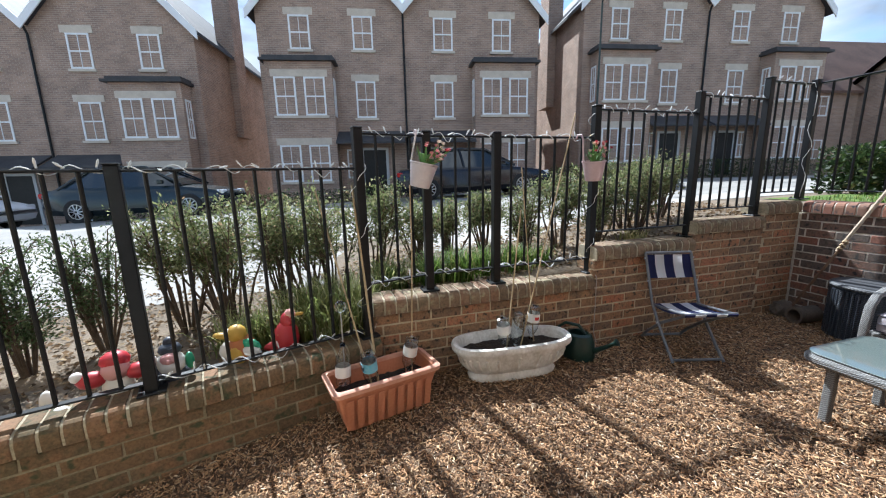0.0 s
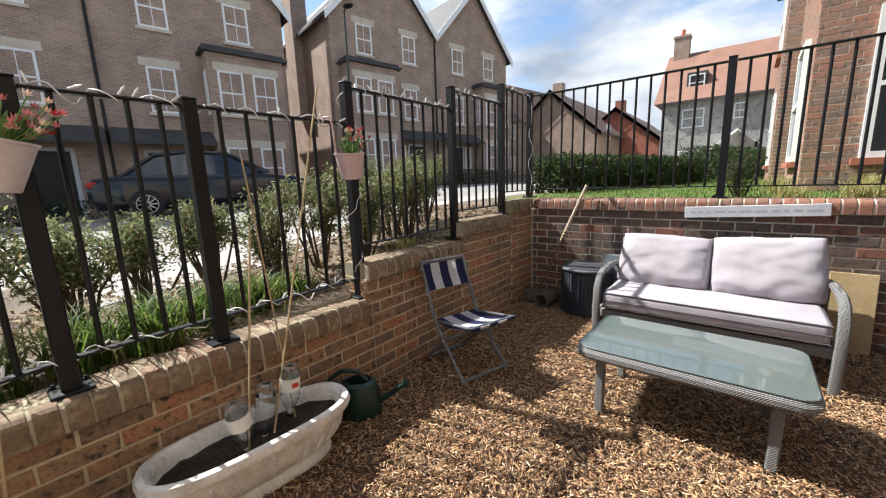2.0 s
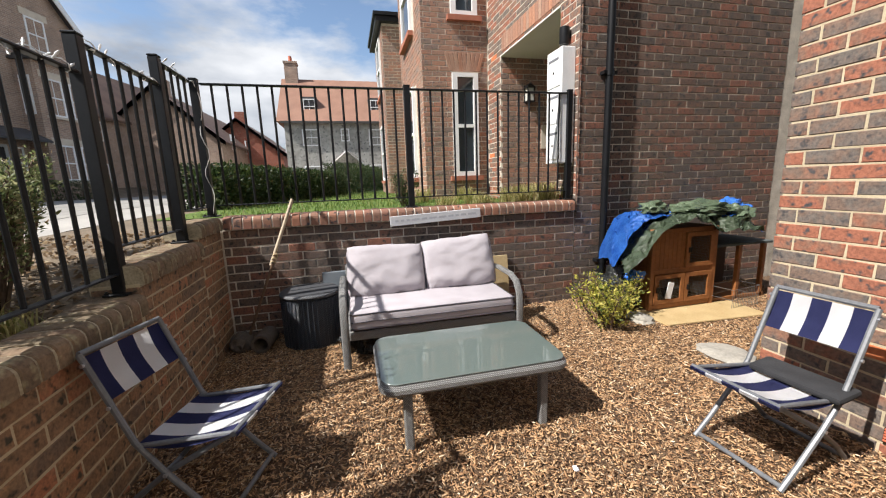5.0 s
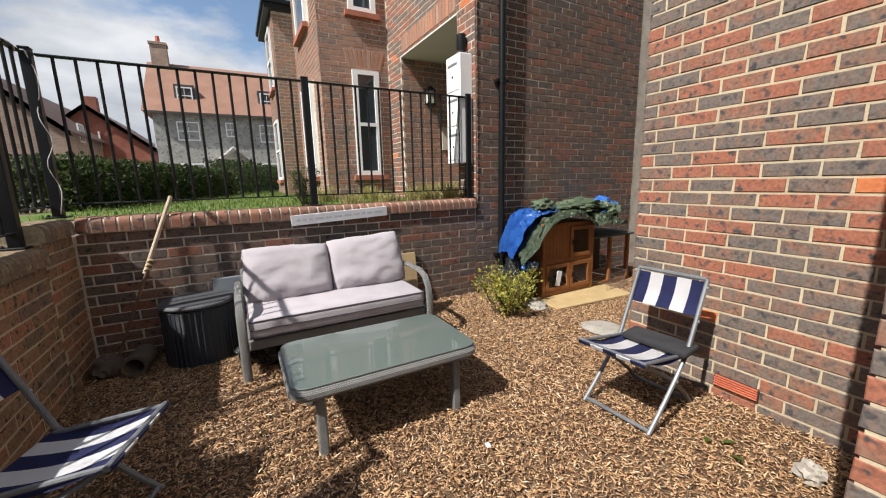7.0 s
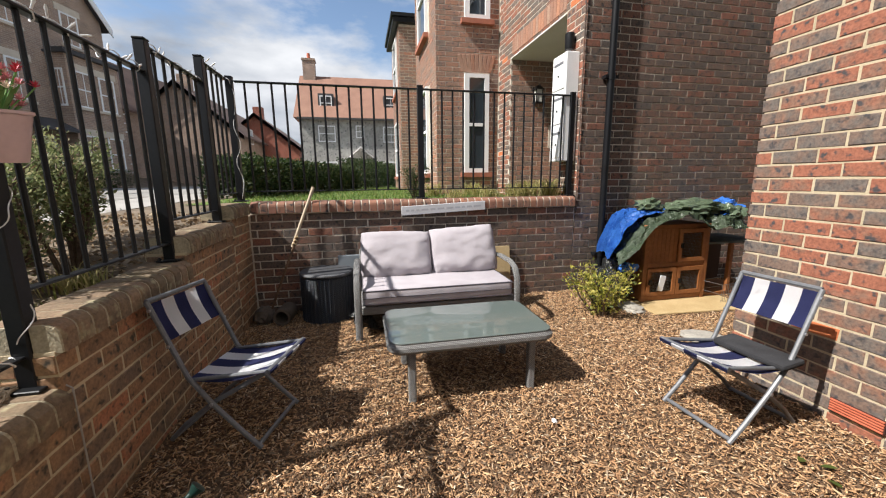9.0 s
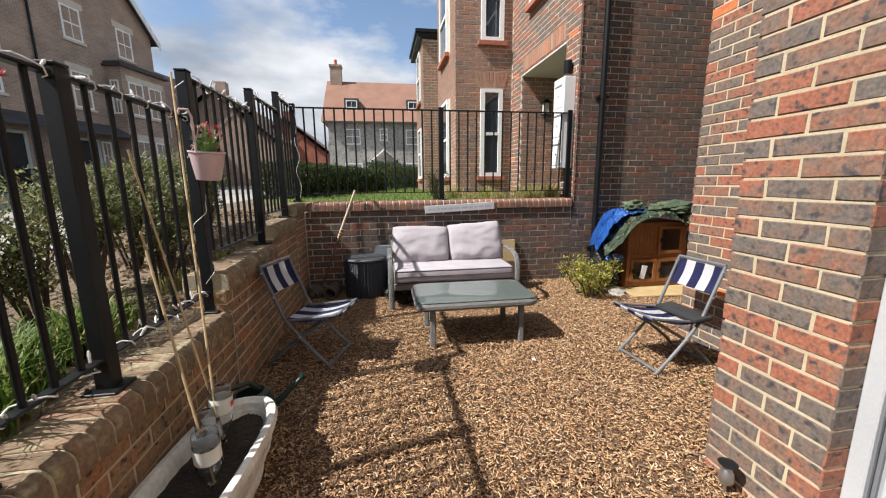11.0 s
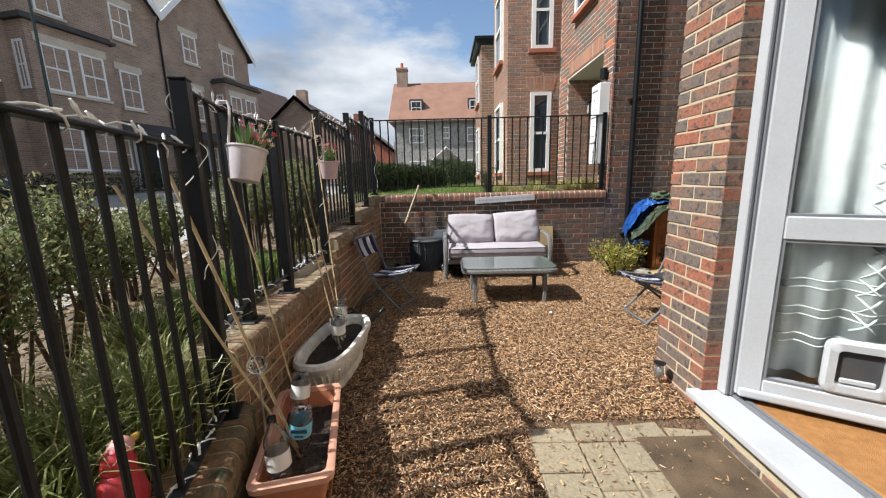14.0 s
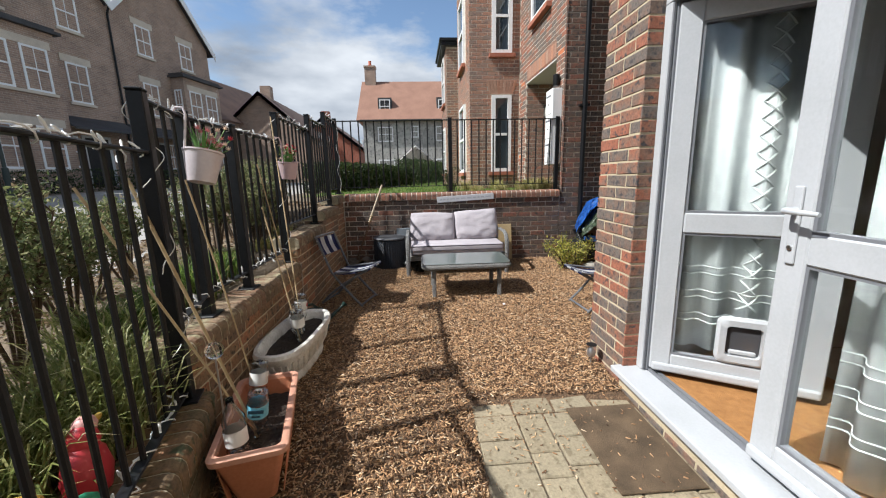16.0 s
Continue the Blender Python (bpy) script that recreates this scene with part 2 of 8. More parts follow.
def tube(bm, points, r, n=8, closed=False, ends=True):
    """A round tube along points; r is one radius or one for each point."""
    pts = [Vector(p) for p in points]
    rs = r if isinstance(r, (list, tuple)) else [r] * len(pts)
    rings, side = [], None
    for i, p in enumerate(pts):
        a = pts[i - 1] if i > 0 or closed else p
        b = pts[(i + 1) % len(pts)] if i < len(pts) - 1 or closed else p
        d = (b - a).normalized()
        if side is None:
            side = d.orthogonal().normalized()
        side = (side - d * side.dot(d)).normalized()
        up = d.cross(side)
        rings.append([bm.verts.new(p + (side * math.cos(t) + up * math.sin(t)) * rs[i]) for t in (2 * math.pi * k / n for k in range(n))])
    for i in range(len(rings) - (0 if closed else 1)):
        a, b = rings[i], rings[(i + 1) % len(rings)]
        for k in range(n):
            bm.faces.new((a[k], a[(k + 1) % n], b[(k + 1) % n], b[k]))
    if ends and not closed:
        bm.faces.new(rings[0][::-1]), bm.faces.new(rings[-1])
    return bm


def lathe(bm, profile, n=24, sx=1.0, sy=1.0, centre=(0, 0, 0), cap=True):
    c = Vector(centre)
    rings = [[bm.verts.new(c + Vector((r * sx * math.cos(2 * math.pi * k / n), r * sy * math.sin(2 * math.pi * k / n), z))) for k in range(n)] for r, z in profile]
    for a, b in zip(rings, rings[1:]):
        for k in range(n):
            bm.faces.new((a[k], a[(k + 1) % n], b[(k + 1) % n], b[k]))
    if cap:
        bm.faces.new(rings[0][::-1]), bm.faces.new(rings[-1])
    return bm


def finish(name, bm, mat, smooth=False):
    me = bpy.data.meshes.new(name)
    bmesh.ops.recalc_face_normals(bm, faces=bm.faces[:])
    bm.to_mesh(me)
    bm.free()
    me.materials.append(mat)
    if smooth:
        me.shade_smooth()
        me.set_sharp_from_angle(angle=radians(38))
    return me


def part(name, bm, mat, parent, label="", smooth=False, m=None):
    ob = new(name, finish(name, bm, mat, smooth))
    ob.parent = parent
    if m is not None:
        ob.matrix_local = m
    return tagged(ob, label)


def piece(name, me, parent, m):
    ob = new(name, me)
    ob.parent = parent
    ob.matrix_local = m
    return ob


def thing(name, m, label, category, group="", kind=""):
    ob = new(name)
    ob.matrix_world = m
    ob.empty_display_size = 0.1
    return tagged(ob, label, category, group, kind)


def solid(name, bm, mat, label, category, kind="", group="", smooth=False, m=None):
    ob = new(name, finish(name, bm, mat, smooth))
    if m is not None:
        ob.matrix_world = m
    return tagged(ob, label, category, group, kind)


def from_arrays(name, verts, faces, mat, smooth=False):
    me = bpy.data.meshes.new(name)
    me.from_pydata(verts, [], faces)
    me.materials.append(mat)
    if smooth:
        me.shade_smooth()
    return me


# ---- ground ----
def step01(a, b, v):
    t = min(1.0, max(0.0, (v - a) / (b - a)))
    return t * t * (3 - 2 * t)


def chip_level(x):
    return 0.0 if x > 0.9 else 0.055 * (max(x, -3.0) - 0.9)


BED = [(-40.0, 0.1), (-4.0, 0.2), (-2.0, 0.24), (-1.0, 0.265), (0.0, 0.285), (0.26, 0.4), (0.6, 0.52), (2.0, 0.6), (3.0, 0.8), (3.8, 0.93), (4.5, 1.0), (60.0, 1.05)]


def bed_level(x):
    for (a, za), (b, zb) in zip(BED, BED[1:]):
        if x <= b:
            return za + (zb - za) * max(0.0, (x - a) / (b - a))
    return BED[-1][1]


# the low wall turns in towards the garden: its rail line starts here and runs back along this direction
LOW_X, LOW_Y, LOW_TURN, LOW_TOP = 0.204, 2.376, 15.0, 0.34
LOW_C, LOW_S = math.cos(radians(LOW_TURN)), math.sin(radians(LOW_TURN))


def low_line(x):
    return LOW_Y + (x - LOW_X) * LOW_S / LOW_C


def land(x, y):
    if y < 2.5 and x < 0.3 and y > low_line(x) + 0.05:
        return bed_level(x)
    if x < 4.41 and y < 2.5:
        return -0.45
    near = 0.55 + 0.035 * max(-16.0, min(x, 14.0))
    far = 0.6 + 0.047 * max(-26.0, min(x, 32.0)) - 0.018 * min(y, 22.0)
    lane = near + (far - near) * step01(12.5, 16.5, y)
    t = step01(3.4, 5.4, y) * (1 - step01(4.6, 9.0, x) * (1 - step01(5.0, 8.0, y)))
    return bed_level(x) + (lane - bed_level(x)) * t


gx = sorted({-400, -120, -60, -40, 4.405, 4.415, 60, 90, 140, 400} | {round(-30 + 1.0 * i, 2) for i in range(80)} | {round(-5 + 0.25 * i, 2) for i in range(60)})
gy = sorted({-400, -100, -40, -20, -10, -5, -2, 0, 2.49, 2.51, 60, 90, 140, 400} | {round(2.75 + 0.25 * i, 2) for i in range(40)} | {13.0 + i for i in range(30)})
gv = [(x, y, -0.45 if x < 4.41 and y < 2.5 else land(x, y)) for y in gy for x in gx]
gf = [(j * len(gx) + i, j * len(gx) + i + 1, (j + 1) * len(gx) + i + 1, (j + 1) * len(gx) + i) for j in range(len(gy) - 1) for i in range(len(gx) - 1)]
tagged(new("ground", from_arrays("ground", gv, gf, M_GROUND, True)), "bare brown earth under planting and lawns", "ground", kind="structure")


wv = []
for i in range(61):
    x = -3.9 + 4.14 * i / 60
    for j in range(9):
        y = low_line(x) + 0.1 + (2.56 - low_line(x) - 0.1) * j / 8
        wv.append((x, y, bed_level(x) + (0.008 * noise.noise(Vector((x * 7, y * 7, 0))) if j < 8 else -0.02)))
wf = [(i * 9 + j, i * 9 + 9 + j, i * 9 + 10 + j, i * 9 + j + 1) for i in range(60) for j in range(8)]
tagged(new("planting_bed", from_arrays("planting_bed", wv, wf, M_GROUND, True)), "bare brown earth of the bed behind the low wall", "ground", kind="structure")


def draped(name, x0, x1, y0, y1, nx, ny, lift, mat, label, category, edge=None):
    vs = []
    for j in range(ny + 1):
        for i in range(nx + 1):
            x, y = x0 + (x1 - x0) * i / nx, y0 + (y1 - y0) * j / ny
            if edge:
                y += edge(x)
            vs.append((x, y, land(x, y) + lift))
    fs = [(j * (nx + 1) + i, j * (nx + 1) + i + 1, (j + 1) * (nx + 1) + i + 1, (j + 1) * (nx + 1) + i) for j in range(ny) for i in range(nx)]
    return tagged(new(name, from_arrays(name, vs, fs, mat, True)), label, category, kind="structure")


def skew(x):
    return -0.19 * (x - 3.6)


draped("pavement_roadside", -60, 60, 3.85, 10.5, 120, 16, 0.006, mottled("pale_paving", (0.27, 0.255, 0.235), (0.37, 0.35, 0.32), 0.9, 0.9, 50, 0.3), "pale sunlit paved verge along the garden", "pavement")
draped("road", -60, 60, 6.2, 14.4, 120, 20, 0.012, M_ASPHALT, "pale sunlit tarmac road sloping past the garden", "road", skew)

# garden floor under the chips
cv, cf = [], []
for i in range(41):
    x = -4 + 8.4 * i / 40
    cv += [(x, -6.0, chip_level(x) - 0.012), (x, 2.5, chip_level(x) - 0.012)]
cf = [(2 * i, 2 * i + 2, 2 * i + 3, 2 * i + 1) for i in range(40)]
tagged(new("floor", from_arrays("floor", cv, cf, mottled("chip_bed", (0.06, 0.034, 0.018), (0.2, 0.12, 0.065), 30, 0.9, 90, 1.0, depth=0.02))), "brown woodchip garden floor", "floor", kind="structure")

# ---- brickwork ----
BRICK_MESH = {}


def brick_mesh(length, mat, high=0.065, deep=0.0035, kind=0):
    """A worn brick face; kind picks one of a few uneven shapes."""
    key = (round(length, 3), mat.name, high, kind)
    if key not in BRICK_MESH:
        c, w, h = 0.0035, length / 2, high / 2
        g = random.Random(kind * 7 + int(length * 1000))
        wear = [(g.uniform(-0.0022, 0.0022), g.uniform(-0.0022, 0.0022)) for _ in range(4)]
        v = [(-w, -0.004, -h), (w, -0.004, -h), (w, -0.004, h), (-w, -0.004, h), (-w, deep - c, -h), (w, deep - c, -h), (w, deep - c, h), (-w, deep - c, h),
             (-w + c, deep, -h + c), (w - c, deep, -h + c), (w - c, deep, h - c), (-w + c, deep, h - c)]
        v = [(x + wear[k % 4][0], y, z + wear[k % 4][1]) for k, (x, y, z) in enumerate(v)]
        f = [(0, 1, 5, 4), (1, 2, 6, 5), (2, 3, 7, 6), (3, 0, 4, 7), (4, 5, 9, 8), (5, 6, 10, 9), (6, 7, 11, 10), (7, 4, 8, 11), (8, 9, 10, 11)]
        BRICK_MESH[key] = from_arrays("brick", v, f, mat)
    return BRICK_MESH[key]


def lay(length, z0, z1, holes=(), shift=0.0):
    """Stretcher bond in a face of that length: centre, width and height of each brick."""
    out, row, z = [], 0, z0
    while z + 0.065 <= z1 + 0.001:
        u = -(0.1125 if row % 2 else 0.0) - shift
        while u < length - 0.03:
            spans = [(max(u, 0.0), min(u + 0.215, length))]
            for h0, h1, hz0, hz1 in holes:
                if z + 0.03 > hz0 and z + 0.03 < hz1:
                    spans = [q for a, b in spans for q in ((a, min(b, h0 - 0.004)), (max(a, h1 + 0.004), b)) if q[1] - q[0] > 0.02]
            for a, b in spans:
                if b - a > 0.035:
                    out.append(((a + b) / 2, round((b - a) / 0.005) * 0.005, z + 0.0325))
            u += 0.225
        row, z = row + 1, z + 0.075
    return out


def face_pose(x, y, degrees):
    """Pose of a wall face: along its local x, outward along its local y."""
    return pose(x, y, 0, 0, 0, degrees)


def brick_face(wall, m, length, z0, z1, mat, holes=(), shift=0.0, near=None, limit=300, lean=None):
    """Bricks on a face of a wall: single pieces where near(u, z) holds, the others joined."""
    rng = random.Random(int(length * 977 + z0 * 31))
    single, rest = [], []
    for u, w, z in lay(length, z0, z1, holes, shift):
        (single if (near is None or near(u, z)) and len(single) < limit else rest).append((u, w, z))
    for u, w, z in single:
        dz = lean(u) if lean else 0.0
        odd = M_BRICK_ORANGE if mat is M_BRICK and rng.random() < 0.014 else mat
        piece("brick", brick_mesh(w, odd, kind=rng.randrange(5)), wall, m @ pose(u, rng.uniform(-0.0015, 0.002), z + dz, 0, rng.uniform(-0.5, 0.5), 0))
    if rest:
        vs, fs = [], []
        for u, w, z in rest:
            src, k = brick_mesh(w, mat, kind=rng.randrange(5)), len(vs)
            q = m @ pose(u, rng.uniform(-0.001, 0.0015), z + (lean(u) if lean else 0.0))
            vs += [q @ v.co for v in src.vertices]
            fs += [[k + i for i in p.vertices] for p in src.polygons]
        ob = new("brickwork", from_arrays("brickwork", vs, fs, mat))
        ob.parent = wall
        tagged(ob, kind="stuff")


def wall_core(name, rows, mat, label):
    return solid(name, boxes(*rows), mat, label, "wall", "structure")


def coping_mesh(mat, wide=0.066, high=0.105, deep=0.25, r=0.045):
    """A brick on edge with rounded upper corners; across the wall along y."""
    prof = [(-deep / 2, 0.0), (-deep / 2, high - r)] + [(-deep / 2 + r - r * math.cos(a), high - r + r * math.sin(a)) for a in (0.4, 0.8, 1.2, 1.57)]
    prof += [(-y, z) for y, z in reversed(prof)]
    n, vs = len(prof), []
    for s, x in ((1, -wide / 2), (0, -wide / 2 + 0.004), (0, wide / 2 - 0.004), (1, wide / 2)):
        vs += [(x, y * (1 - 0.03 * s), z - (0.003 if s and z > 0.05 else 0)) for y, z in prof]
    fs = [(a * n + i, a * n + i + 1, (a + 1) * n + i + 1, (a + 1) * n + i) for a in range(3) for i in range(n - 1)]
    fs += [tuple(range(n))[::-1], tuple(3 * n + i for i in range(n))]
    return from_arrays("coping_brick", vs, fs, mat)


M_COPING = varied("coping_brick", [(0.0, (0.13, 0.092, 0.058)), (0.35, (0.2, 0.135, 0.085)), (0.6, (0.15, 0.115, 0.07)), (0.85, (0.225, 0.15, 0.095)), (1.0, (0.2, 0.115, 0.07))], 0.88, 12, 0.7, spots=16.0, spot_color=(0.3, 0.26, 0.16), blotch=0.9, grain=0.4)
M_MORTAR_MOSS = mottled("mossy_mortar", (0.2, 0.17, 0.11), (0.46, 0.4, 0.29), 7, 0.95, 90, 0.7)
COPING = coping_mesh(M_COPING)
M_COPING_FAR = varied("far_coping_brick", [(0.0, (0.24, 0.11, 0.075)), (0.5, (0.2, 0.115, 0.08)), (1.0, (0.29, 0.13, 0.08))], 0.85, 14, 0.5, spots=30.0, blotch=0.3)
COPING_FAR = coping_mesh(M_COPING_FAR)


def coping_row(wall, me, x0, y0, x1, y1, z, rise=0.0):
    d = Vector((x1 - x0, y1 - y0))
    n = max(1, round(d.length / 0.0765))
    turn = math.degrees(math.atan2(d.y, d.x))
    rng = random.Random(int(z * 1000))
    bed = coping_mesh(M_MORTAR_DARK if me is COPING_FAR else M_MORTAR_MOSS, d.length - 0.004, 0.1, 0.241, 0.045)
    piece("coping_joint", bed, wall, pose((x0 + x1) / 2, (y0 + y1) / 2, z + rise / 2, 0, -math.degrees(math.atan2(rise, d.length)), turn))
    for i in range(n):
        t = (i + 0.5) / n
        piece("coping_brick", me, wall, pose(x0 + d.x * t, y0 + d.y * t, z + rise * t + rng.uniform(-0.0025, 0.0025), 0, rng.uniform(-0.8, 0.8), turn + rng.uniform(-0.6, 0.6)))


Y_WALL, X_FAR = 2.385, 4.31
T_WALL = 0.225
# low side wall in its stepped lengths: x0, x1, top
STEPS = [(0.24, 1.985, 0.575), (1.985, 3.01, 0.80), (3.01, 3.84, 0.945), (3.84, 4.30, 1.07)]
wall_b = wall_core("wall_side", [(a, Y_WALL + 0.012, -0.4, b, Y_WALL + T_WALL, t - 0.1) for a, b, t in STEPS], M_MORTAR, "stepped brown brick retaining wall below black railings")
wall_far = wall_core("wall_far", [(X_FAR + 0.012, -0.93, -0.4, X_FAR + T_WALL, Y_WALL + T_WALL, 0.968)], M_MORTAR_DARK, "red brick garden wall darkened for shade, with brick-on-edge coping")


# Low wall: olive moss, plus the shade on its face put into brick and mortar colour.
M_BRICK_MOSS_SHADE = varied("mossy_shaded_brick", [(0.0, (0.12, 0.078, 0.042)), (0.35, (0.19, 0.112, 0.056)), (0.6, (0.1, 0.077, 0.042)), (0.85, (0.21, 0.115, 0.06)), (1.0, (0.15, 0.1, 0.055))], 0.9, 14, 0.7, spots=18.0, spot_color=(0.05, 0.055, 0.025), blotch=0.8, grain=0.45)
M_MORTAR_SHADED = mottled("shaded_mortar", (0.13, 0.11, 0.065), (0.32, 0.27, 0.18), 5, 0.95, 90, 0.7)
COPING_MOSS_SHADE = coping_mesh(M_BRICK_MOSS_SHADE)
# the low length, turned in by 15 degrees
LOW = pose(LOW_X, LOW_Y, 0, 0, 0, LOW_TURN)
wall_a = solid("wall_side_low", boxes((-4.0, -0.078, -0.6, 0.06, 0.135, LOW_TOP - 0.1)), M_MORTAR_SHADED, "low mossy brick wall, darkened for shade, with a rounded brick-on-edge coping", "wall", "structure", m=LOW)
brick_face(wall_a, pose(0.06, -0.078, 0, 0, 0, 180), 3.4, LOW_TOP - 0.105 - 0.075 * 8, LOW_TOP - 0.105, M_BRICK_MOSS_SHADE, limit=150)
coping_row(wall_a, COPING_MOSS_SHADE, -3.3, 0.0225, 0.055, 0.0225, LOW_TOP - 0.105)

for k, (a, b, t) in enumerate(STEPS):
    # the face looks along -y: bricks run from b to a
    brick_face(wall_b, face_pose(b, Y_WALL + 0.012, 180), b - a, t - 0.105 - 0.075 * math.ceil((t + 0.1) / 0.075), t - 0.105, M_BRICK_GARDEN, shift=0.08 * k)
    coping_row(wall_b, COPING, a + 0.002, Y_WALL + T_WALL / 2 - 0.004, b, Y_WALL + T_WALL / 2 - 0.004, t - 0.105)
for (a, b, t), low in zip(STEPS, (0.22, 0.575, 0.80, 0.945)):
    brick_face(wall_b, face_pose(a, Y_WALL + 0.014, 90), 0.205, t - 0.105 - 0.075 * math.ceil((t - low + 0.02) / 0.075), t - 0.105, M_BRICK_GARDEN)
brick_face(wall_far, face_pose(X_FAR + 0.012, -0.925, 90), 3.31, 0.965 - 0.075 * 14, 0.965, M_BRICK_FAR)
coping_row(wall_far, COPING_FAR, X_FAR + 0.105, -0.925, X_FAR + 0.105, 2.37, 0.965)

# ---- the house of the garden: projecting bay with the glazed door, and the wall behind the chair ----
X_PIER0, X_PIER1, Y_PIER, Y_HOUSE, X_HOUSE = 0.665, 1.105, 0.06, -0.95, 2.43
Z_DOOR = 2.16
bay = wall_core("wall_bay", [(X_PIER0, -0.3, -0.4, X_PIER1 - 0.012, Y_PIER - 0.012, Z_DOOR + 0.16), (X_PIER0 + 0.1, Y_HOUSE - 0.3, -0.4, X_PIER1 - 0.012, -0.3, Z_DOOR + 0.16),
                             (-4.0, -0.3, Z_DOOR + 0.16, X_PIER1 - 0.012, Y_PIER - 0.012, 6.0), (-4.0, -0.3, -0.4, -1.16, Y_PIER - 0.012, Z_DOOR + 0.16), (-1.16, -0.3, -0.4, X_PIER0, Y_PIER + 0.004, 0.07)], M_MORTAR, "red and grey brick bay beside the white glazed doors")
brick_face(bay, face_pose(X_PIER0, Y_PIER - 0.012, 0), X_PIER1 - X_PIER0, -0.35, 2.9, M_BRICK, shift=0.0)
brick_face(bay, face_pose(X_PIER0, Y_PIER - 0.11, 90), 0.1, 0.10, 2.3, M_BRICK)
brick_face(bay, face_pose(X_PIER0 - 1.8, Y_PIER + 0.004, 0), 1.8, -0.3, 0.06, M_BRICK, shift=0.1)
house_wall = wall_core("wall_house", [(X_PIER1 - 0.012, -5.0, -0.4, X_HOUSE - 0.012, Y_HOUSE - 0.012, 6.0)], M_MORTAR, "sunlit red and grey brick house wall with pale joints")
brick_face(house_wall, face_pose(X_PIER1, Y_HOUSE - 0.012, 0), X_HOUSE - X_PIER1, -0.10, 4.2, M_BRICK, limit=320, shift=0.0)
vent = thing("air_brick", pose(1.76, Y_HOUSE + 0.004, 0.10), "terracotta red air brick low in the house wall", "vent")
# dark backing: the shade between the slats is put into its colour
part("frame", boxes((-0.108, -0.004, -0.034, 0.108, 0.004, 0.034)), plain("vent_shadow", (0.05, 0.015, 0.01), 0.9), vent)
M_TERRA = mottled("terracotta", (0.42, 0.1, 0.05), (0.55, 0.15, 0.08), 8, 0.75, 60, 0.2)
for i in range(5):
    part("slat", soft_box(-0.104, 0.003, -0.031 + 0.0135 * i, 0.104, 0.011, -0.0225 + 0.0135 * i, 0.001), M_TERRA, vent)
wall_end = wall_core("wall_back", [(-4.2, -0.3, -0.8, -4.0, 2.8, 2.4)], M_MORTAR, "plain brick wall that closes the garden")

# room behind the doors
M_PLASTER = mottled("room_plaster", (0.6, 0.58, 0.54), (0.68, 0.66, 0.62), 2, 0.9, 60, 0.1)
M_DOORMAT = mottled("coir", (0.27, 0.12, 0.035), (0.4, 0.19, 0.06), 30, 0.95, 220, 1.0, depth=0.006)
solid("wall_room", boxes((-3.2, -4.2, 0.0, -3.0, -0.3, 2.6), (0.95, -4.2, 0.0, 1.0, -1.26, 2.6), (-3.0, -4.4, 0.0, 0.95, -4.2, 2.6)), M_PLASTER, "pale plaster walls of the room indoors", "wall", "structure")
solid("ceiling", boxes((-3.2, -4.4, 2.6, 1.0, -0.3, 2.7)), M_PLASTER, "pale room ceiling", "ceiling", "structure")
solid("floor_room", boxes((-3.2, -4.4, 0.0, 0.76, -0.13, 0.1)), mottled("room_carpet", (0.3, 0.27, 0.22), (0.4, 0.36, 0.3), 6, 0.95, 160, 0.6), "beige carpet of the room indoors", "floor", "structure")
solid("door_mat", soft_box(-0.42, -1.05, 0.1, 0.6, -0.14, 0.118, 0.005), M_DOORMAT, "orange-brown coir mat inside the open door", "mat")

# ---- glazed doors ----
M_SEAL = plain("grey_seal", (0.16, 0.165, 0.18), 0.5)
M_GLASS = clear_glass("door_glass")
door_set = new("door_1")
door_set.matrix_world = pose(0, 0, 0)
tagged(door_set, "white plastic double doors, one leaf standing open inwards", "door", kind="structure")
part("frame", boxes((0.605, -0.125, 0.12, 0.66, -0.035, Z_DOOR), (-1.15, -0.125, 0.12, -1.08, -0.035, Z_DOOR), (-1.15, -0.125, Z_DOOR, 0.66, -0.035, Z_DOOR + 0.07), r=0.004), M_WHITE, door_set, "white door frame")
part("seal", boxes((0.575, -0.125, 0.125, 0.605, -0.105, Z_DOOR), (0.592, -0.098, 0.125, 0.605, -0.085, Z_DOOR), (0.588, -0.075, 0.125, 0.605, -0.06, Z_DOOR), (0.597, -0.052, 0.125, 0.605, -0.042, Z_DOOR)), M_SEAL, door_set, "grey rubber seals in the frame")
part("sill", soft_box(-1.15, -0.13, 0.075, 0.69, 0.115, 0.115, 0.008, 2), M_WHITE, door_set, "white projecting door sill")
part("threshold", boxes((-1.08, -0.085, 0.115, 0.605, -0.07, 0.13), (-1.08, -0.12, 0.115, 0.605, -0.1, 0.128)), M_SEAL, door_set, "grey metal threshold strips")


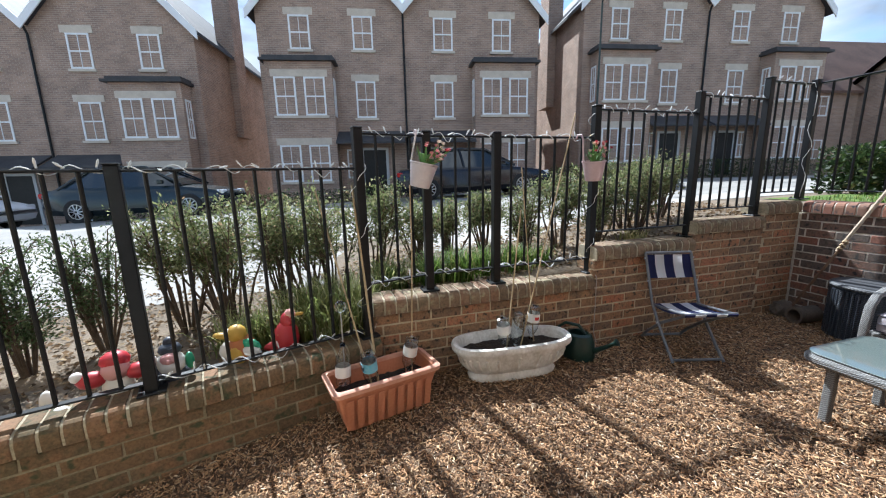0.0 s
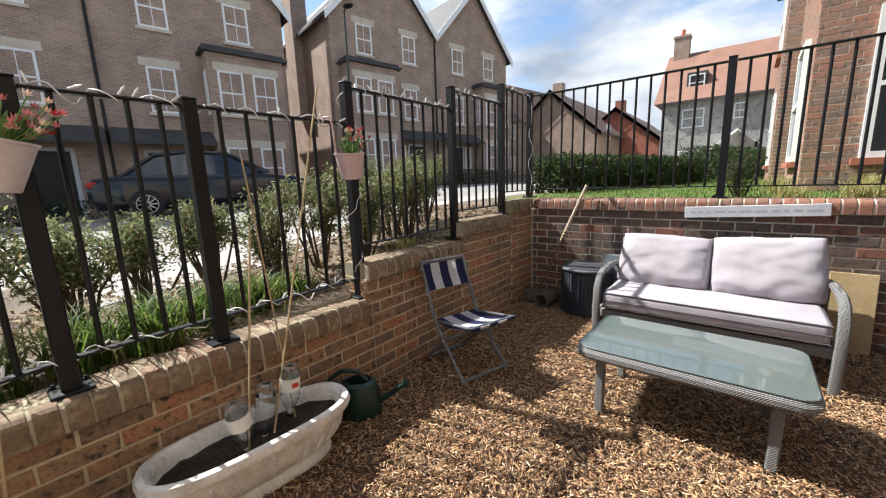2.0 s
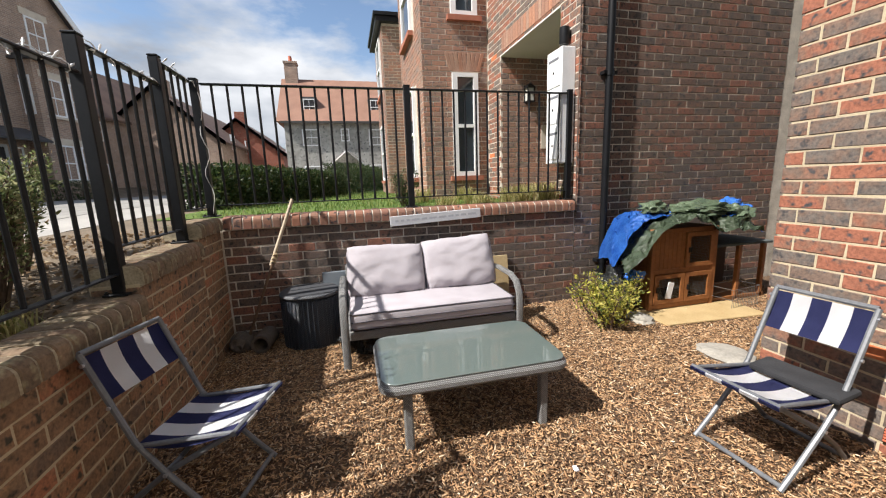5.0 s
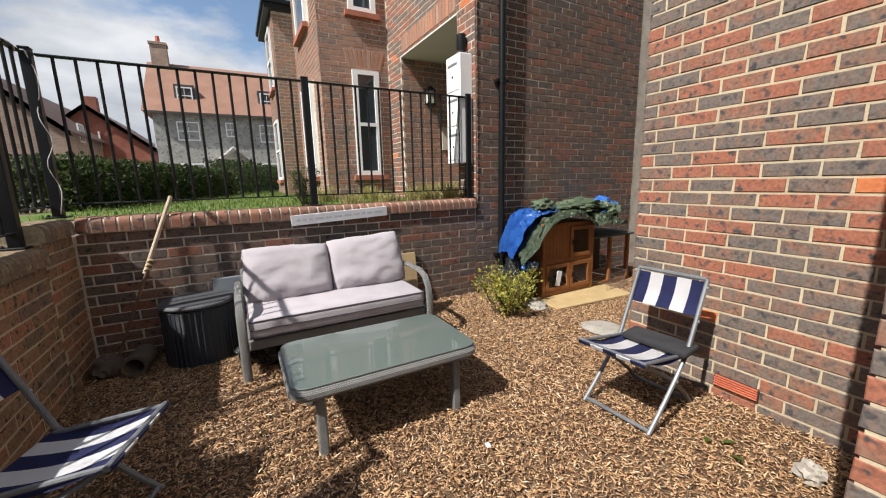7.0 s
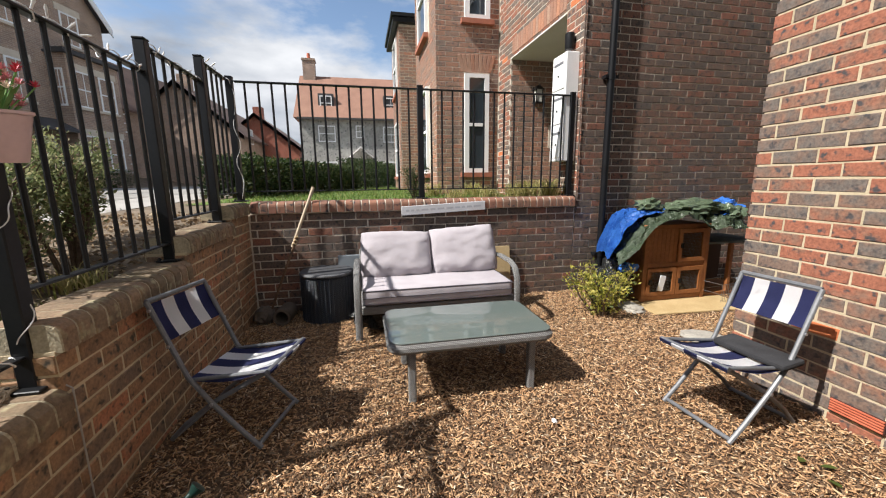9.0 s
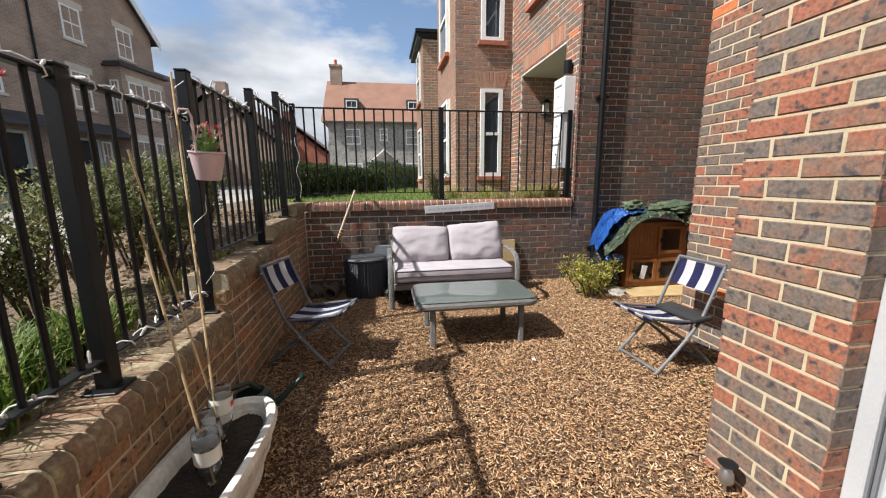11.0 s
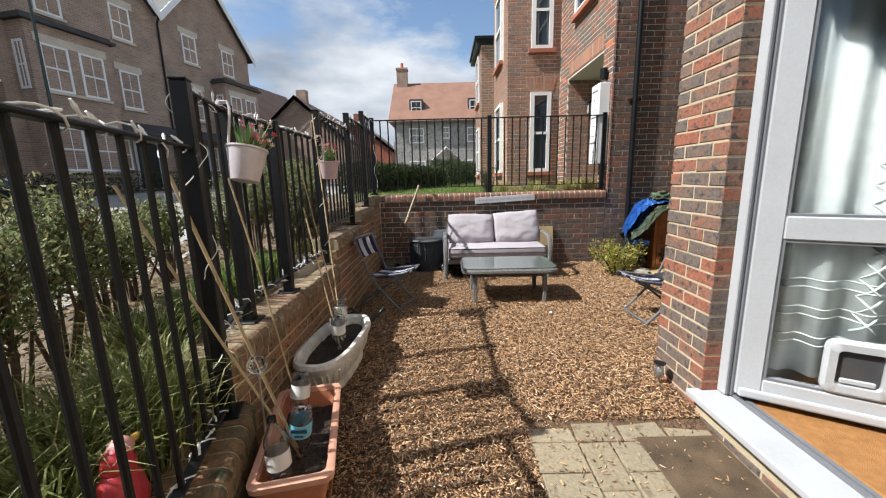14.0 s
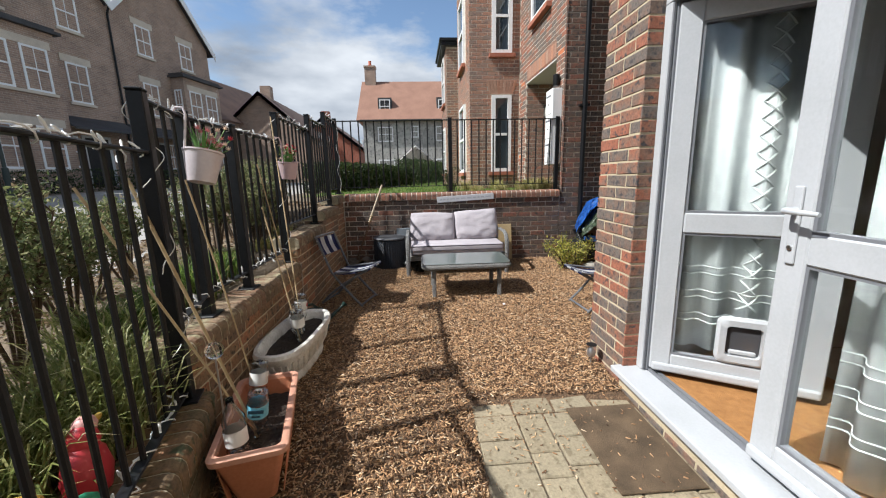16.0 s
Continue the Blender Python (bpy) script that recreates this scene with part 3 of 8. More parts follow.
def door_leaf(m, w, handle, flap):
    """A leaf from its hinge along local x; local -y is outdoors-facing after the turn."""
    leaf = part("leaf", bmesh.new(), M_WHITE, door_set, "white door leaf with two panes", m=m)
    z0, z1, zm0, zm1, s = 0.15, Z_DOOR - 0.02, 0.975, 1.085, 0.105
    bm = boxes((0, -0.03, z0, s, 0.03, z1), (w - s, -0.03, z0, w, 0.03, z1), (s, -0.03, z0, w - s, 0.03, 0.255), (s, -0.03, zm0, w - s, 0.03, zm1), (s, -0.03, z1 - 0.1, w - s, 0.03, z1), r=0.006)
    leaf.data = finish("leaf", bm, M_WHITE)
    for a, b in ((0.255, zm0), (zm1, z1 - 0.1)):
        part("bead", boxes((s, -0.02, a, s + 0.012, 0.022, b), (w - s - 0.012, -0.02, a, w - s, 0.022, b), (s + 0.012, -0.02, a, w - s - 0.012, 0.022, a + 0.012), (s + 0.012, -0.02, b - 0.012, w - s - 0.012, 0.022, b)), M_SEAL, leaf, "grey glazing bead")
        g = part("pane", boxes((s + 0.004, -0.006, a + 0.004, w - s - 0.004, 0.006, b - 0.004)), M_GLASS, leaf, "clear glass pane")
        g.visible_shadow = False
    part("drip_rail", soft_box(0.01, 0.03, z0, w - 0.01, 0.055, z0 + 0.05, 0.012, 2), M_WHITE, leaf)
    if flap:
        f = bmesh.new()
        rings = []
        for (hw, hh, r, y) in ((0.122, 0.132, 0.04, 0.008), (0.122, 0.132, 0.04, 0.03), (0.108, 0.118, 0.035, 0.042), (0.078, 0.085, 0.02, 0.04), (0.075, 0.08, 0.02, 0.012)):
            ring = []
            for cx, cz, a0 in ((1, 1, 0), (-1, 1, 90), (-1, -1, 180), (1, -1, 270)):
                for k in range(5):
                    t = radians(a0 + 22.5 * k)
                    ring.append(f.verts.new((0.43 + cx * (hw - r) + r * math.cos(t), y, 0.395 + cz * (hh - r) + r * math.sin(t))))
            rings.append(ring)
        for a, b in zip(rings, rings[1:]):
            for k in range(20):
                f.faces.new((a[k], a[(k + 1) % 20], b[(k + 1) % 20], b[k]))
        part("cat_flap", f, M_WHITE, leaf, "white plastic cat flap with a rounded frame", smooth=True)
        part("flap_window", boxes((0.358, 0.012, 0.32, 0.502, 0.018, 0.472)), plain("smoked_plastic", (0.06, 0.06, 0.065), 0.12), leaf, "smoked see-through flap")
        part("flap_lip", soft_box(0.37, 0.018, 0.318, 0.49, 0.032, 0.345, 0.006), M_WHITE, leaf)
    if handle:
        part("handle_plate", soft_box(w - 0.07, 0.03, 0.97, w - 0.035, 0.04, 1.25, 0.005, 2), M_WHITE, leaf)
        bm = bmesh.new()
        tube(bm, [(w - 0.053, 0.04, 1.165), (w - 0.053, 0.085, 1.165), (w - 0.065, 0.092, 1.165), (w - 0.12, 0.092, 1.163), (w - 0.175, 0.088, 1.161)], [0.011, 0.011, 0.011, 0.010, 0.008], 10)
        part("handle", bm, M_WHITE, leaf, "white lever handle", smooth=True)
        bm = bmesh.new()
        lathe(bm, [(0.009, 0), (0.009, 0.006), (0.004, 0.007)], 12)
        part("lock", bm, plain("steel", (0.5, 0.5, 0.5), 0.3, 1.0), leaf, "steel lock cylinder", m=pose(w - 0.053, 0.04, 1.03, -90))
    return leaf


door_leaf(pose(0.595, -0.075, 0, 0, 0, 180 + 58) @ Matrix.Scale(-1, 4, (0, 1, 0)), 0.78, False, True)
door_leaf(pose(-1.075, -0.075, 0, 0, 0, 0), 0.945, True, False)


M_VOILE = plain("raised_voile", (0.37, 0.39, 0.385), 0.9)


def curtain(x0, y0, x1, y1, z0, z1, folds, label, lift):
    n, d = folds * 8, Vector((x1 - x0, y1 - y0))
    nr = Vector((-d.y, d.x)).normalized()
    vs, fs = [], []
    for j, z in enumerate((z0, z0 + (z1 - z0) * 0.5, z1)):
        for i in range(n + 1):
            t = i / n
            o = 0.028 * math.sin(t * folds * 2 * math.pi) * (1.2 - 0.3 * j) + 0.012 * math.sin(t * 17 + j)
            p = Vector((x0, y0)) + d * t + nr * o
            vs.append((p.x, p.y, z))
    fs = [(j * (n + 1) + i, j * (n + 1) + i + 1, (j + 1) * (n + 1) + i + 1, (j + 1) * (n + 1) + i) for j in range(2) for i in range(n)]
    c = thing("curtain", pose(0, 0, 0), label, "curtain", "curtains at the doors")
    ob = new("cloth", from_arrays("cloth", vs, fs, M_CURTAIN, True))
    ob.parent = c
    so = ob.modifiers.new("thick", "SOLIDIFY")
    so.thickness = 0.003

    def on_cloth(t, z, lift):
        j = 2 * (z - z0) / (z1 - z0)
        o = 0.028 * math.sin(t * folds * 2 * math.pi) * (1.2 - 0.3 * j) + 0.012 * math.sin(t * 17 + j) + lift
        p = Vector((x0, y0)) + d * t + nr * o
        return (p.x, p.y, z)

    # woven lattice down the cloth and stripes above the hem
    for t0 in (0.55,):
        bm = bmesh.new()
        for sgn in (-1, 1):
            tube(bm, [on_cloth(t0 + sgn * 0.055 * (abs(k % 8 - 4) / 2 - 1), z0 + 0.25 + 0.021 * k, lift) for k in range(int((z1 - z0 - 0.3) / 0.021))], 0.0055, 4)
        part("lattice", bm, M_VOILE, c, "raised white lattice pattern")
    for z in (0.16, 0.2, 0.3, 0.34, 0.44, 0.48):
        bm = bmesh.new()
        tube(bm, [on_cloth(k / 60, z0 + z, lift * 0.5) for k in range(61)], 0.0035, 4)
        part("stripe", bm, M_VOILE, c, "raised white stripe")
    bm = bmesh.new()
    tube(bm, [(x0, y0, z1 + 0.02), (x1, y1, z1 + 0.02)], 0.012, 8)
    part("rail", bm, M_WHITE, c, smooth=True)


mt, n_, l_, b_ = material("sheer_curtain", 0.9)
co_, w2 = n_.new("ShaderNodeTexCoord"), n_.new("ShaderNodeTexNoise")
w2.inputs["Scale"].default_value, w2.inputs["Detail"].default_value = 14.0, 4
r_ = ramp_of(n_, [(0.35, (0.34, 0.36, 0.365)), (0.65, (0.4, 0.42, 0.42))])
l_.new(co_.outputs["Object"], w2.inputs["Vector"]), l_.new(w2.outputs["Fac"], r_.inputs["Fac"]), l_.new(r_.outputs["Color"], b_.inputs["Base Color"])
b_.inputs["Transmission Weight"].default_value = 0.0
M_CURTAIN = mt
curtain(0.622, -0.14, 0.235, -0.75, 0.3, 2.3, 5, "white sheer curtain with a lattice pattern behind the open leaf", -0.004)
curtain(-0.2, -0.3, -1.0, -0.26, 0.14, 2.3, 5, "white sheer curtain with a lattice pattern behind the closed leaf", -0.004)
# ---- railings ----
def rail_post(x, y, z0, z1, label, turn=0):
    p = thing("railing_post", pose(x, y, z0, 0, 0, turn), label, "railing post", "railing posts")
    part("post", soft_box(-0.028, -0.028, 0, 0.028, 0.028, z1 - z0, 0.004), M_BLACK, p)
    part("cap", soft_box(-0.03, -0.03, z1 - z0, 0.03, 0.03, z1 - z0 + 0.012, 0.004), M_BLACK, p)
    part("base_plate", soft_box(-0.06, -0.055, 0.0, 0.06, 0.055, 0.012, 0.003), M_BLACK, p)
    for sx in (-0.045, 0.045):
        bm = bmesh.new()
        lathe(bm, [(0.011, 0.012), (0.011, 0.02), (0.006, 0.021), (0.006, 0.027)], 6, centre=(sx, 0.04, 0))
        part("bolt", bm, M_BLACK, p)


def rail_panel(x0, y0, x1, y1, low, high):
    p = thing("railing", pose(x0, y0, 0), "black painted metal railing panel with upright bars", "railing", "railing panels")
    d = Vector((x1 - x0, y1 - y0, 0))
    n = max(2, round(d.length / 0.112))
    turn = pose(0, 0, 0, 0, 0, math.degrees(math.atan2(d.y, d.x)))
    part("top_rail", soft_box(0.03, -0.021, high - 0.014, d.length - 0.03, 0.021, high, 0.004), M_BLACK, p, m=turn)
    bm = soft_box(0.03, -0.02, low, d.length - 0.03, 0.02, low + 0.01, 0.003)
    part("bottom_rail", bm, M_BLACK, p, m=turn)
    for i in range(1, n):
        bm = bmesh.new()
        tube(bm, [(0, 0, low + 0.005), (0, 0, high - 0.006)], 0.0098, 8)
        part("bar", bm, M_BLACK, p, m=turn @ pose(d.length * i / n, 0, 0), smooth=True)
    return p


Y_RAIL = 2.485
POSTS = [(0.66, 0.575, 1.655), (1.175, 0.575, 1.655), (2.005, 0.575, 1.86), (3.025, 0.80, 2.0), (3.815, 0.945, 2.15)]
for px, z0, z1 in POSTS:
    rail_post(px, Y_RAIL, z0, z1, "square black metal railing post on the brick wall")
LOW_POSTS = [(LOW_X - LOW_C * d, LOW_Y - LOW_S * d, LOW_TOP, z1) for d, z1 in ((0.0, 1.66), (1.15, 1.45), (2.3, 1.45))]
for px, py, z0, z1 in LOW_POSTS:
    rail_post(px, py, z0, z1, "square black metal railing post on the low brick wall", LOW_TURN)
rail_post(4.37, Y_RAIL - 0.03, 1.075, 2.15, "square black metal corner post of the railings")
rail_post(4.40, 0.765, 1.07, 2.15, "square black metal railing post on the far brick wall")
rail_post(4.40, -0.885, 1.07, 2.15, "square black metal end post beside the brick building")
PANELS = [(0.66, 1.175, 0.69, 1.64), (1.175, 2.005, 0.69, 1.64), (2.005, 3.025, 0.90, 1.845), (3.025, 3.815, 1.03, 1.985), (3.815, 4.37, 1.15, 2.135)]
RAILS = [(LOW_POSTS[2][:2], LOW_POSTS[1][:2], 0.385, 1.435), (LOW_POSTS[1][:2], LOW_POSTS[0][:2], 0.385, 1.435), (LOW_POSTS[0][:2], (0.66, Y_RAIL), 0.69, 1.64)]
RAILS += [((a, Y_RAIL), (b, Y_RAIL), low, high) for a, b, low, high in PANELS]
for (a, ya), (b, yb), low, high in RAILS:
    rail_panel(a, ya, b, yb, low, high)
rail_panel(4.40, Y_RAIL - 0.03, 4.40, 0.765, 1.16, 2.135)
rail_panel(4.40, 0.765, 4.40, -0.885, 1.16, 2.135)

# ---- houses over the road ----
U_DIR = Vector((0.982, -0.19, 0)).normalized()
HOUSE_TURN = math.degrees(math.atan2(U_DIR.y, U_DIR.x))


def sash(parent, x, y, z, w, h, side=0, head=True):
    """A white sash window on a face that looks along -y (side 0), or -x / +x (side -1, 1)."""
    m = pose(x, y, z, 0, 0, -90 * side if side else 0) if side >= 0 else pose(x, y, z, 0, 0, -90)
    if side > 0:
        m = pose(x, y, z, 0, 0, 90)
    win = part("window", boxes((-w / 2, -0.03, 0, -w / 2 + 0.07, 0.06, h), (w / 2 - 0.07, -0.03, 0, w / 2, 0.06, h), (-w / 2 + 0.07, -0.03, h - 0.07, w / 2 - 0.07, 0.06, h), (-w / 2 + 0.07, -0.03, 0, w / 2 - 0.07, 0.06, 0.08),
               (-w / 2 + 0.07, -0.025, h * 0.5 - 0.025, w / 2 - 0.07, 0.05, h * 0.5 + 0.03), (-0.012, -0.02, 0.08, 0.012, 0.04, h * 0.5 - 0.025), (-0.012, -0.02, h * 0.5 + 0.03, 0.012, 0.04, h - 0.07)), M_WHITE_PAINT, parent, "white sash window frame", m=m)
    part("pane", boxes((-w / 2 + 0.06, 0.045, 0.06, w / 2 - 0.06, 0.055, h - 0.06)), M_PANE_NET_SKY, win, "glass coloured for pale net curtains and reflected sky")
    part("curtain", boxes((-w / 2 + 0.07, 0.056, 0.08, -w / 2 + 0.07 + w * 0.22, 0.062, h - 0.08), (w / 2 - 0.07 - w * 0.22, 0.056, 0.08, w / 2 - 0.07, 0.062, h - 0.08)), M_STONE, win)
    return win


def house_pair(u, base, pieces=True):
    o = Vector((3.62, 17.56, 0)) + U_DIR * u
    h = thing("house", pose(o.x, o.y, base, 0, 0, HOUSE_TURN), "pair of tall brown brick gabled houses with white sash windows", "house", "houses over the road")
    W, D, E = 6.15, 9.0, 8.0
    P = E + 3.3
    bm = bmesh.new()
    for s in (-1, 1):
        a, b = (-W, 0.0) if s < 0 else (0.0, W)
        pr = [(a, -0.8), (b, -0.8), (b, E), ((a + b) / 2, P), (a, E)]
        fr = [bm.verts.new((x, 0, z)) for x, z in pr]
        bk = [bm.verts.new((x, D, z)) for x, z in pr]
        bm.faces.new(fr), bm.faces.new(bk[::-1])
        for i in range(5):
            bm.faces.new((fr[i], bk[i], bk[(i + 1) % 5], fr[(i + 1) % 5]))
    part("wall", bm, M_HOUSE, h)
    for s in (-1, 1):
        a, b = (-W, 0.0) if s < 0 else (0.0, W)
        c = (a + b) / 2
        k = (P - E) / (b - c)
        for x0, x1 in ((a - (0.3 if s < 0 else 0), c), (b + (0.3 if s > 0 else 0), c)):
            z0 = P - k * abs(c - x0)
            bm = bmesh.new()
            v = [bm.verts.new(q) for q in ((x0, -0.3, z0 + 0.02), (x1, -0.3, P + 0.02), (x1, D + 0.2, P + 0.02), (x0, D + 0.2, z0 + 0.02), (x0, -0.3, z0 + 0.16), (x1, -0.3, P + 0.16), (x1, D + 0.2, P + 0.16), (x0, D + 0.2, z0 + 0.16))]
            for f in ((0, 1, 2, 3), (4, 5, 6, 7), (0, 1, 5, 4), (1, 2, 6, 5), (2, 3, 7, 6), (3, 0, 4, 7)):
                bm.faces.new([v[i] for i in f])
            part("roof", bm, M_SLATE, h, "dark slate roof slope")
            bm = bmesh.new()
            v = [bm.verts.new(q) for q in ((x0, -0.34, z0 - 0.2), (x1, -0.34, P - 0.2), (x1, -0.34, P + 0.18), (x0, -0.34, z0 + 0.18), (x0, -0.3, z0 - 0.2), (x1, -0.3, P - 0.2), (x1, -0.3, P + 0.18), (x0, -0.3, z0 + 0.18))]
            for f in ((0, 1, 2, 3), (4, 5, 6, 7), (0, 1, 5, 4), (1, 2, 6, 5), (2, 3, 7, 6), (3, 0, 4, 7)):
                bm.faces.new([v[i] for i in f])
            part("bargeboard", bm, M_WHITE_PAINT, h, "white painted bargeboard")
    for s in (-1, 1):
        for x in (1.75, 4.4):
            sash(h, s * x, 0, 6.42, 0.86, 1.36)
            part("lintel", boxes((s * x - 0.6, -0.035, 7.78, s * x + 0.6, 0.05, 8.06)), M_STONE, h, "pale stone lintel")
            part("sill", boxes((s * x - 0.52, -0.08, 6.32, s * x + 0.52, 0.05, 6.42)), M_STONE, h, "pale stone sill")
        # upper single window
        sash(h, s * 1.75, 0, 3.6, 0.86, 1.55)
        part("lintel", boxes((s * 1.75 - 0.6, -0.035, 5.15, s * 1.75 + 0.6, 0.05, 5.43)), M_STONE, h, "pale stone lintel")
        part("sill", boxes((s * 1.75 - 0.52, -0.08, 3.5, s * 1.75 + 0.52, 0.05, 3.6)), M_STONE, h, "pale stone sill")
        # square bay over two floors
        b0, b1 = sorted((s * 3.05, s * 5.75))
        c = (b0 + b1) / 2
        part("bay", boxes((b0, -0.75, -0.8, b1, 0.02, 5.75)), M_HOUSE, h, "projecting brick bay")
        part("bay_roof", boxes((b0 - 0.16, -0.95, 5.75, b1 + 0.16, 0.02, 5.85), (b0 - 0.06, -0.8, 5.85, b1 + 0.06, 0.02, 5.98)), M_SLATE, h, "dark lead bay roof")
        for z, hh in ((3.6, 1.55), (0.85, 1.55)):
            for dx in (-0.6, 0.6):
                sash(h, c + dx, -0.75, z, 0.86, hh)
            part("lintel", boxes((c - 1.15, -0.785, z + hh, c + 1.15, -0.70, z + hh + 0.28)), M_STONE, h, "pale stone lintel")
            part("sill", boxes((c - 1.12, -0.83, z - 0.1, c + 1.12, -0.70, z)), M_STONE, h, "pale stone sill")
        inner = s * 3.05
        for z, hh in ((3.6, 1.55),):
            sash(h, b0, -0.37, z, 0.42, hh, -1)
            sash(h, b1, -0.37, z, 0.42, hh, 1)
        # door under a slate canopy
        d = part("door", boxes((s * 1.5 - 0.5, -0.03, 0.15, s * 1.5 + 0.5, 0.05, 2.2)), M_BLACK, h, "dark front door")
        part("door_frame", boxes((s * 1.5 - 0.62, -0.05, 0.1, s * 1.5 - 0.5, 0.05, 2.3), (s * 1.5 + 0.5, -0.05, 0.1, s * 1.5 + 0.62, 0.05, 2.3), (s * 1.5 - 0.5, -0.05, 2.2, s * 1.5 + 0.5, 0.05, 2.3)), M_WHITE, h, "white door frame")
        sash(h, s * 2.5, 0, 0.95, 0.5, 1.3)
        bm = bmesh.new()
        x0, x1 = sorted((s * 0.1, s * 3.05))
        v = [bm.verts.new(q) for q in ((x0, -1.0, 2.42), (x1, -1.0, 2.42), (x1, 0, 2.95), (x0, 0, 2.95), (x0, -1.0, 2.5), (x1, -1.0, 2.5), (x1, 0, 3.03), (x0, 0, 3.03))]
        for f in ((0, 1, 2, 3), (4, 5, 6, 7), (0, 1, 5, 4), (1, 2, 6, 5), (2, 3, 7, 6), (3, 0, 4, 7)):
            bm.faces.new([v[i] for i in f])
        part("porch_canopy", bm, M_SLATE, h, "dark slate porch canopy")
    bm = bmesh.new()
    tube(bm, [(0.0, -0.07, 0), (0, -0.07, E - 0.3), (0, -0.25, E + 0.1)], 0.045, 8)
    part("downpipe", bm, M_BLACK, h)
    for s in (-1, 1):
        ch = part("chimney", boxes((s * W - 0.45, 3.2, 4.0, s * W + 0.35, 4.4, P + 1.6), (s * W - 0.5, 3.15, P + 1.6, s * W + 0.4, 4.45, P + 1.75)), M_HOUSE, h)
    return h


house_pair(-14.65, -0.43)
house_pair(0.17, 0.42)
house_pair(14.6, 1.02)
# ---- neighbouring building beyond the far wall ----
X_N, Y_N = 4.31, -0.94
nb = wall_core("wall_neighbour", [(X_N + 0.012, -7.0, -0.4, X_N + 0.3, Y_N - 0.012, 7.5), (X_N + 0.3, -1.25, 0.6, 4.70, Y_N - 0.012, 7.5), (4.70, -1.25, 3.06, 6.29, Y_N - 0.012, 7.5), (6.29, -2.2, 0.6, 6.86, Y_N - 0.012, 7.5),
                                  (6.82, -2.2, 0.6, 8.9, 0.12 - 0.012, 7.5), (8.9, -2.2, 0.6, 11.0, Y_N - 0.012, 7.5), (11.0, -2.2, 0.6, 13.0, 0.225, 5.2), (4.6, -2.4, 0.6, 6.4, -2.2, 3.2)], M_MORTAR_DARK, "red-brown brick flats with a recessed porch and bays")
# side brick darker than the front's: its shade is in the colour
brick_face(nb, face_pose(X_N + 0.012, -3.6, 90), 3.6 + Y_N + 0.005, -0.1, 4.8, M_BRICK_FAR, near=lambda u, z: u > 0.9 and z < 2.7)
nbf = wall_core("wall_flats_front", [(X_N + 0.02, Y_N - 0.02, 0.6, X_N + 0.03, Y_N - 0.016, 0.7)], M_MORTAR_DARK, "brick front of the flats round the porch")
brick_face(nbf, face_pose(X_N, Y_N - 0.012, 0), 6.82 - X_N - 0.005, 0.9, 5.4, M_BRICK, holes=[(4.70 - X_N, 6.29 - X_N, 0.8, 3.10)], near=lambda u, z: u < 0.6 or z < 4.2)
nbb = wall_core("wall_flats_bay", [(6.83, -0.5, 0.6, 6.84, -0.4, 0.7)], M_MORTAR_DARK, "brick bay of the flats with a tall window")
brick_face(nbb, face_pose(6.82, Y_N, 90), 1.05, 0.95, 5.6, M_BRICK_FLATS, holes=[(0.165, 0.585, 1.36, 2.97), (0.165, 0.585, 3.72, 5.2)], limit=300)
brick_face(nbb, face_pose(6.83, 0.11, 0), 2.07, 0.95, 5.6, M_BRICK_FLATS, limit=0, holes=[(0.5, 1.4, 1.36, 2.92), (0.5, 1.4, 3.72, 5.2)])
brick_face(nbb, face_pose(11.0, 0.235, 0), 2.0, 0.95, 5.15, M_BRICK_FLATS, limit=0, holes=[(0.5, 1.4, 1.36, 2.92), (0.5, 1.4, 3.72, 5.2)])
brick_face(nbb, face_pose(11.0, -0.9, 90), 1.12, 0.95, 5.15, M_BRICK_FLATS, limit=0)
brick_face(nbb, face_pose(6.29, -2.2, 90), 1.25, 0.95, 3.05, M_BRICK_FLATS, limit=150)
solid("gutter", boxes((10.85, -1.0, 5.2, 13.2, 0.38, 5.32), (10.8, -1.0, 5.32, 13.2, 0.43, 5.40)), M_BLACK, "black gutter and eaves along the flats", "gutter", "structure")
solid("porch_ceiling", boxes((4.70, -2.2, 3.045, 6.29, Y_N - 0.002, 3.06)), M_PLASTER, "cream soffit of the porch", "ceiling", "structure")
solid("porch_floor", boxes((4.70, -2.2, 0.9, 6.29, Y_N + 0.3, 1.0)), M_STONE, "pale stone porch step", "floor", "structure")


def long_window(name, m, w, h, label):
    win = tagged(new(name), label, "window", kind="structure")
    win.matrix_world = m
    part("window_frame", boxes((-w / 2, -0.02, 0, -w / 2 + 0.08, 0.05, h), (w / 2 - 0.08, -0.02, 0, w / 2, 0.05, h), (-w / 2 + 0.08, -0.02, h - 0.06, w / 2 - 0.08, 0.05, h), (-w / 2 + 0.08, -0.02, 0, w / 2 - 0.08, 0.05, 0.07), (-w / 2 + 0.08, -0.02, h * 0.48, w / 2 - 0.08, 0.05, h * 0.48 + 0.05)), M_WHITE_PAINT, win)
    part("pane", boxes((-w / 2 + 0.055, 0.01, 0.06, w / 2 - 0.055, 0.02, h - 0.05)), M_PANE, win, "dark glass")
    part("window_sill", boxes((-w / 2 - 0.06, -0.06, -0.075, w / 2 + 0.06, 0.03, -0.002)), mottled("sill_brick", (0.3, 0.1, 0.06), (0.4, 0.15, 0.09), 12, 0.8), win, "red brick sill")
    return win


def on_x(x, y, z):
    """Pose on a face that looks along -x."""
    return pose(x, y, z, 0, 0, -90)


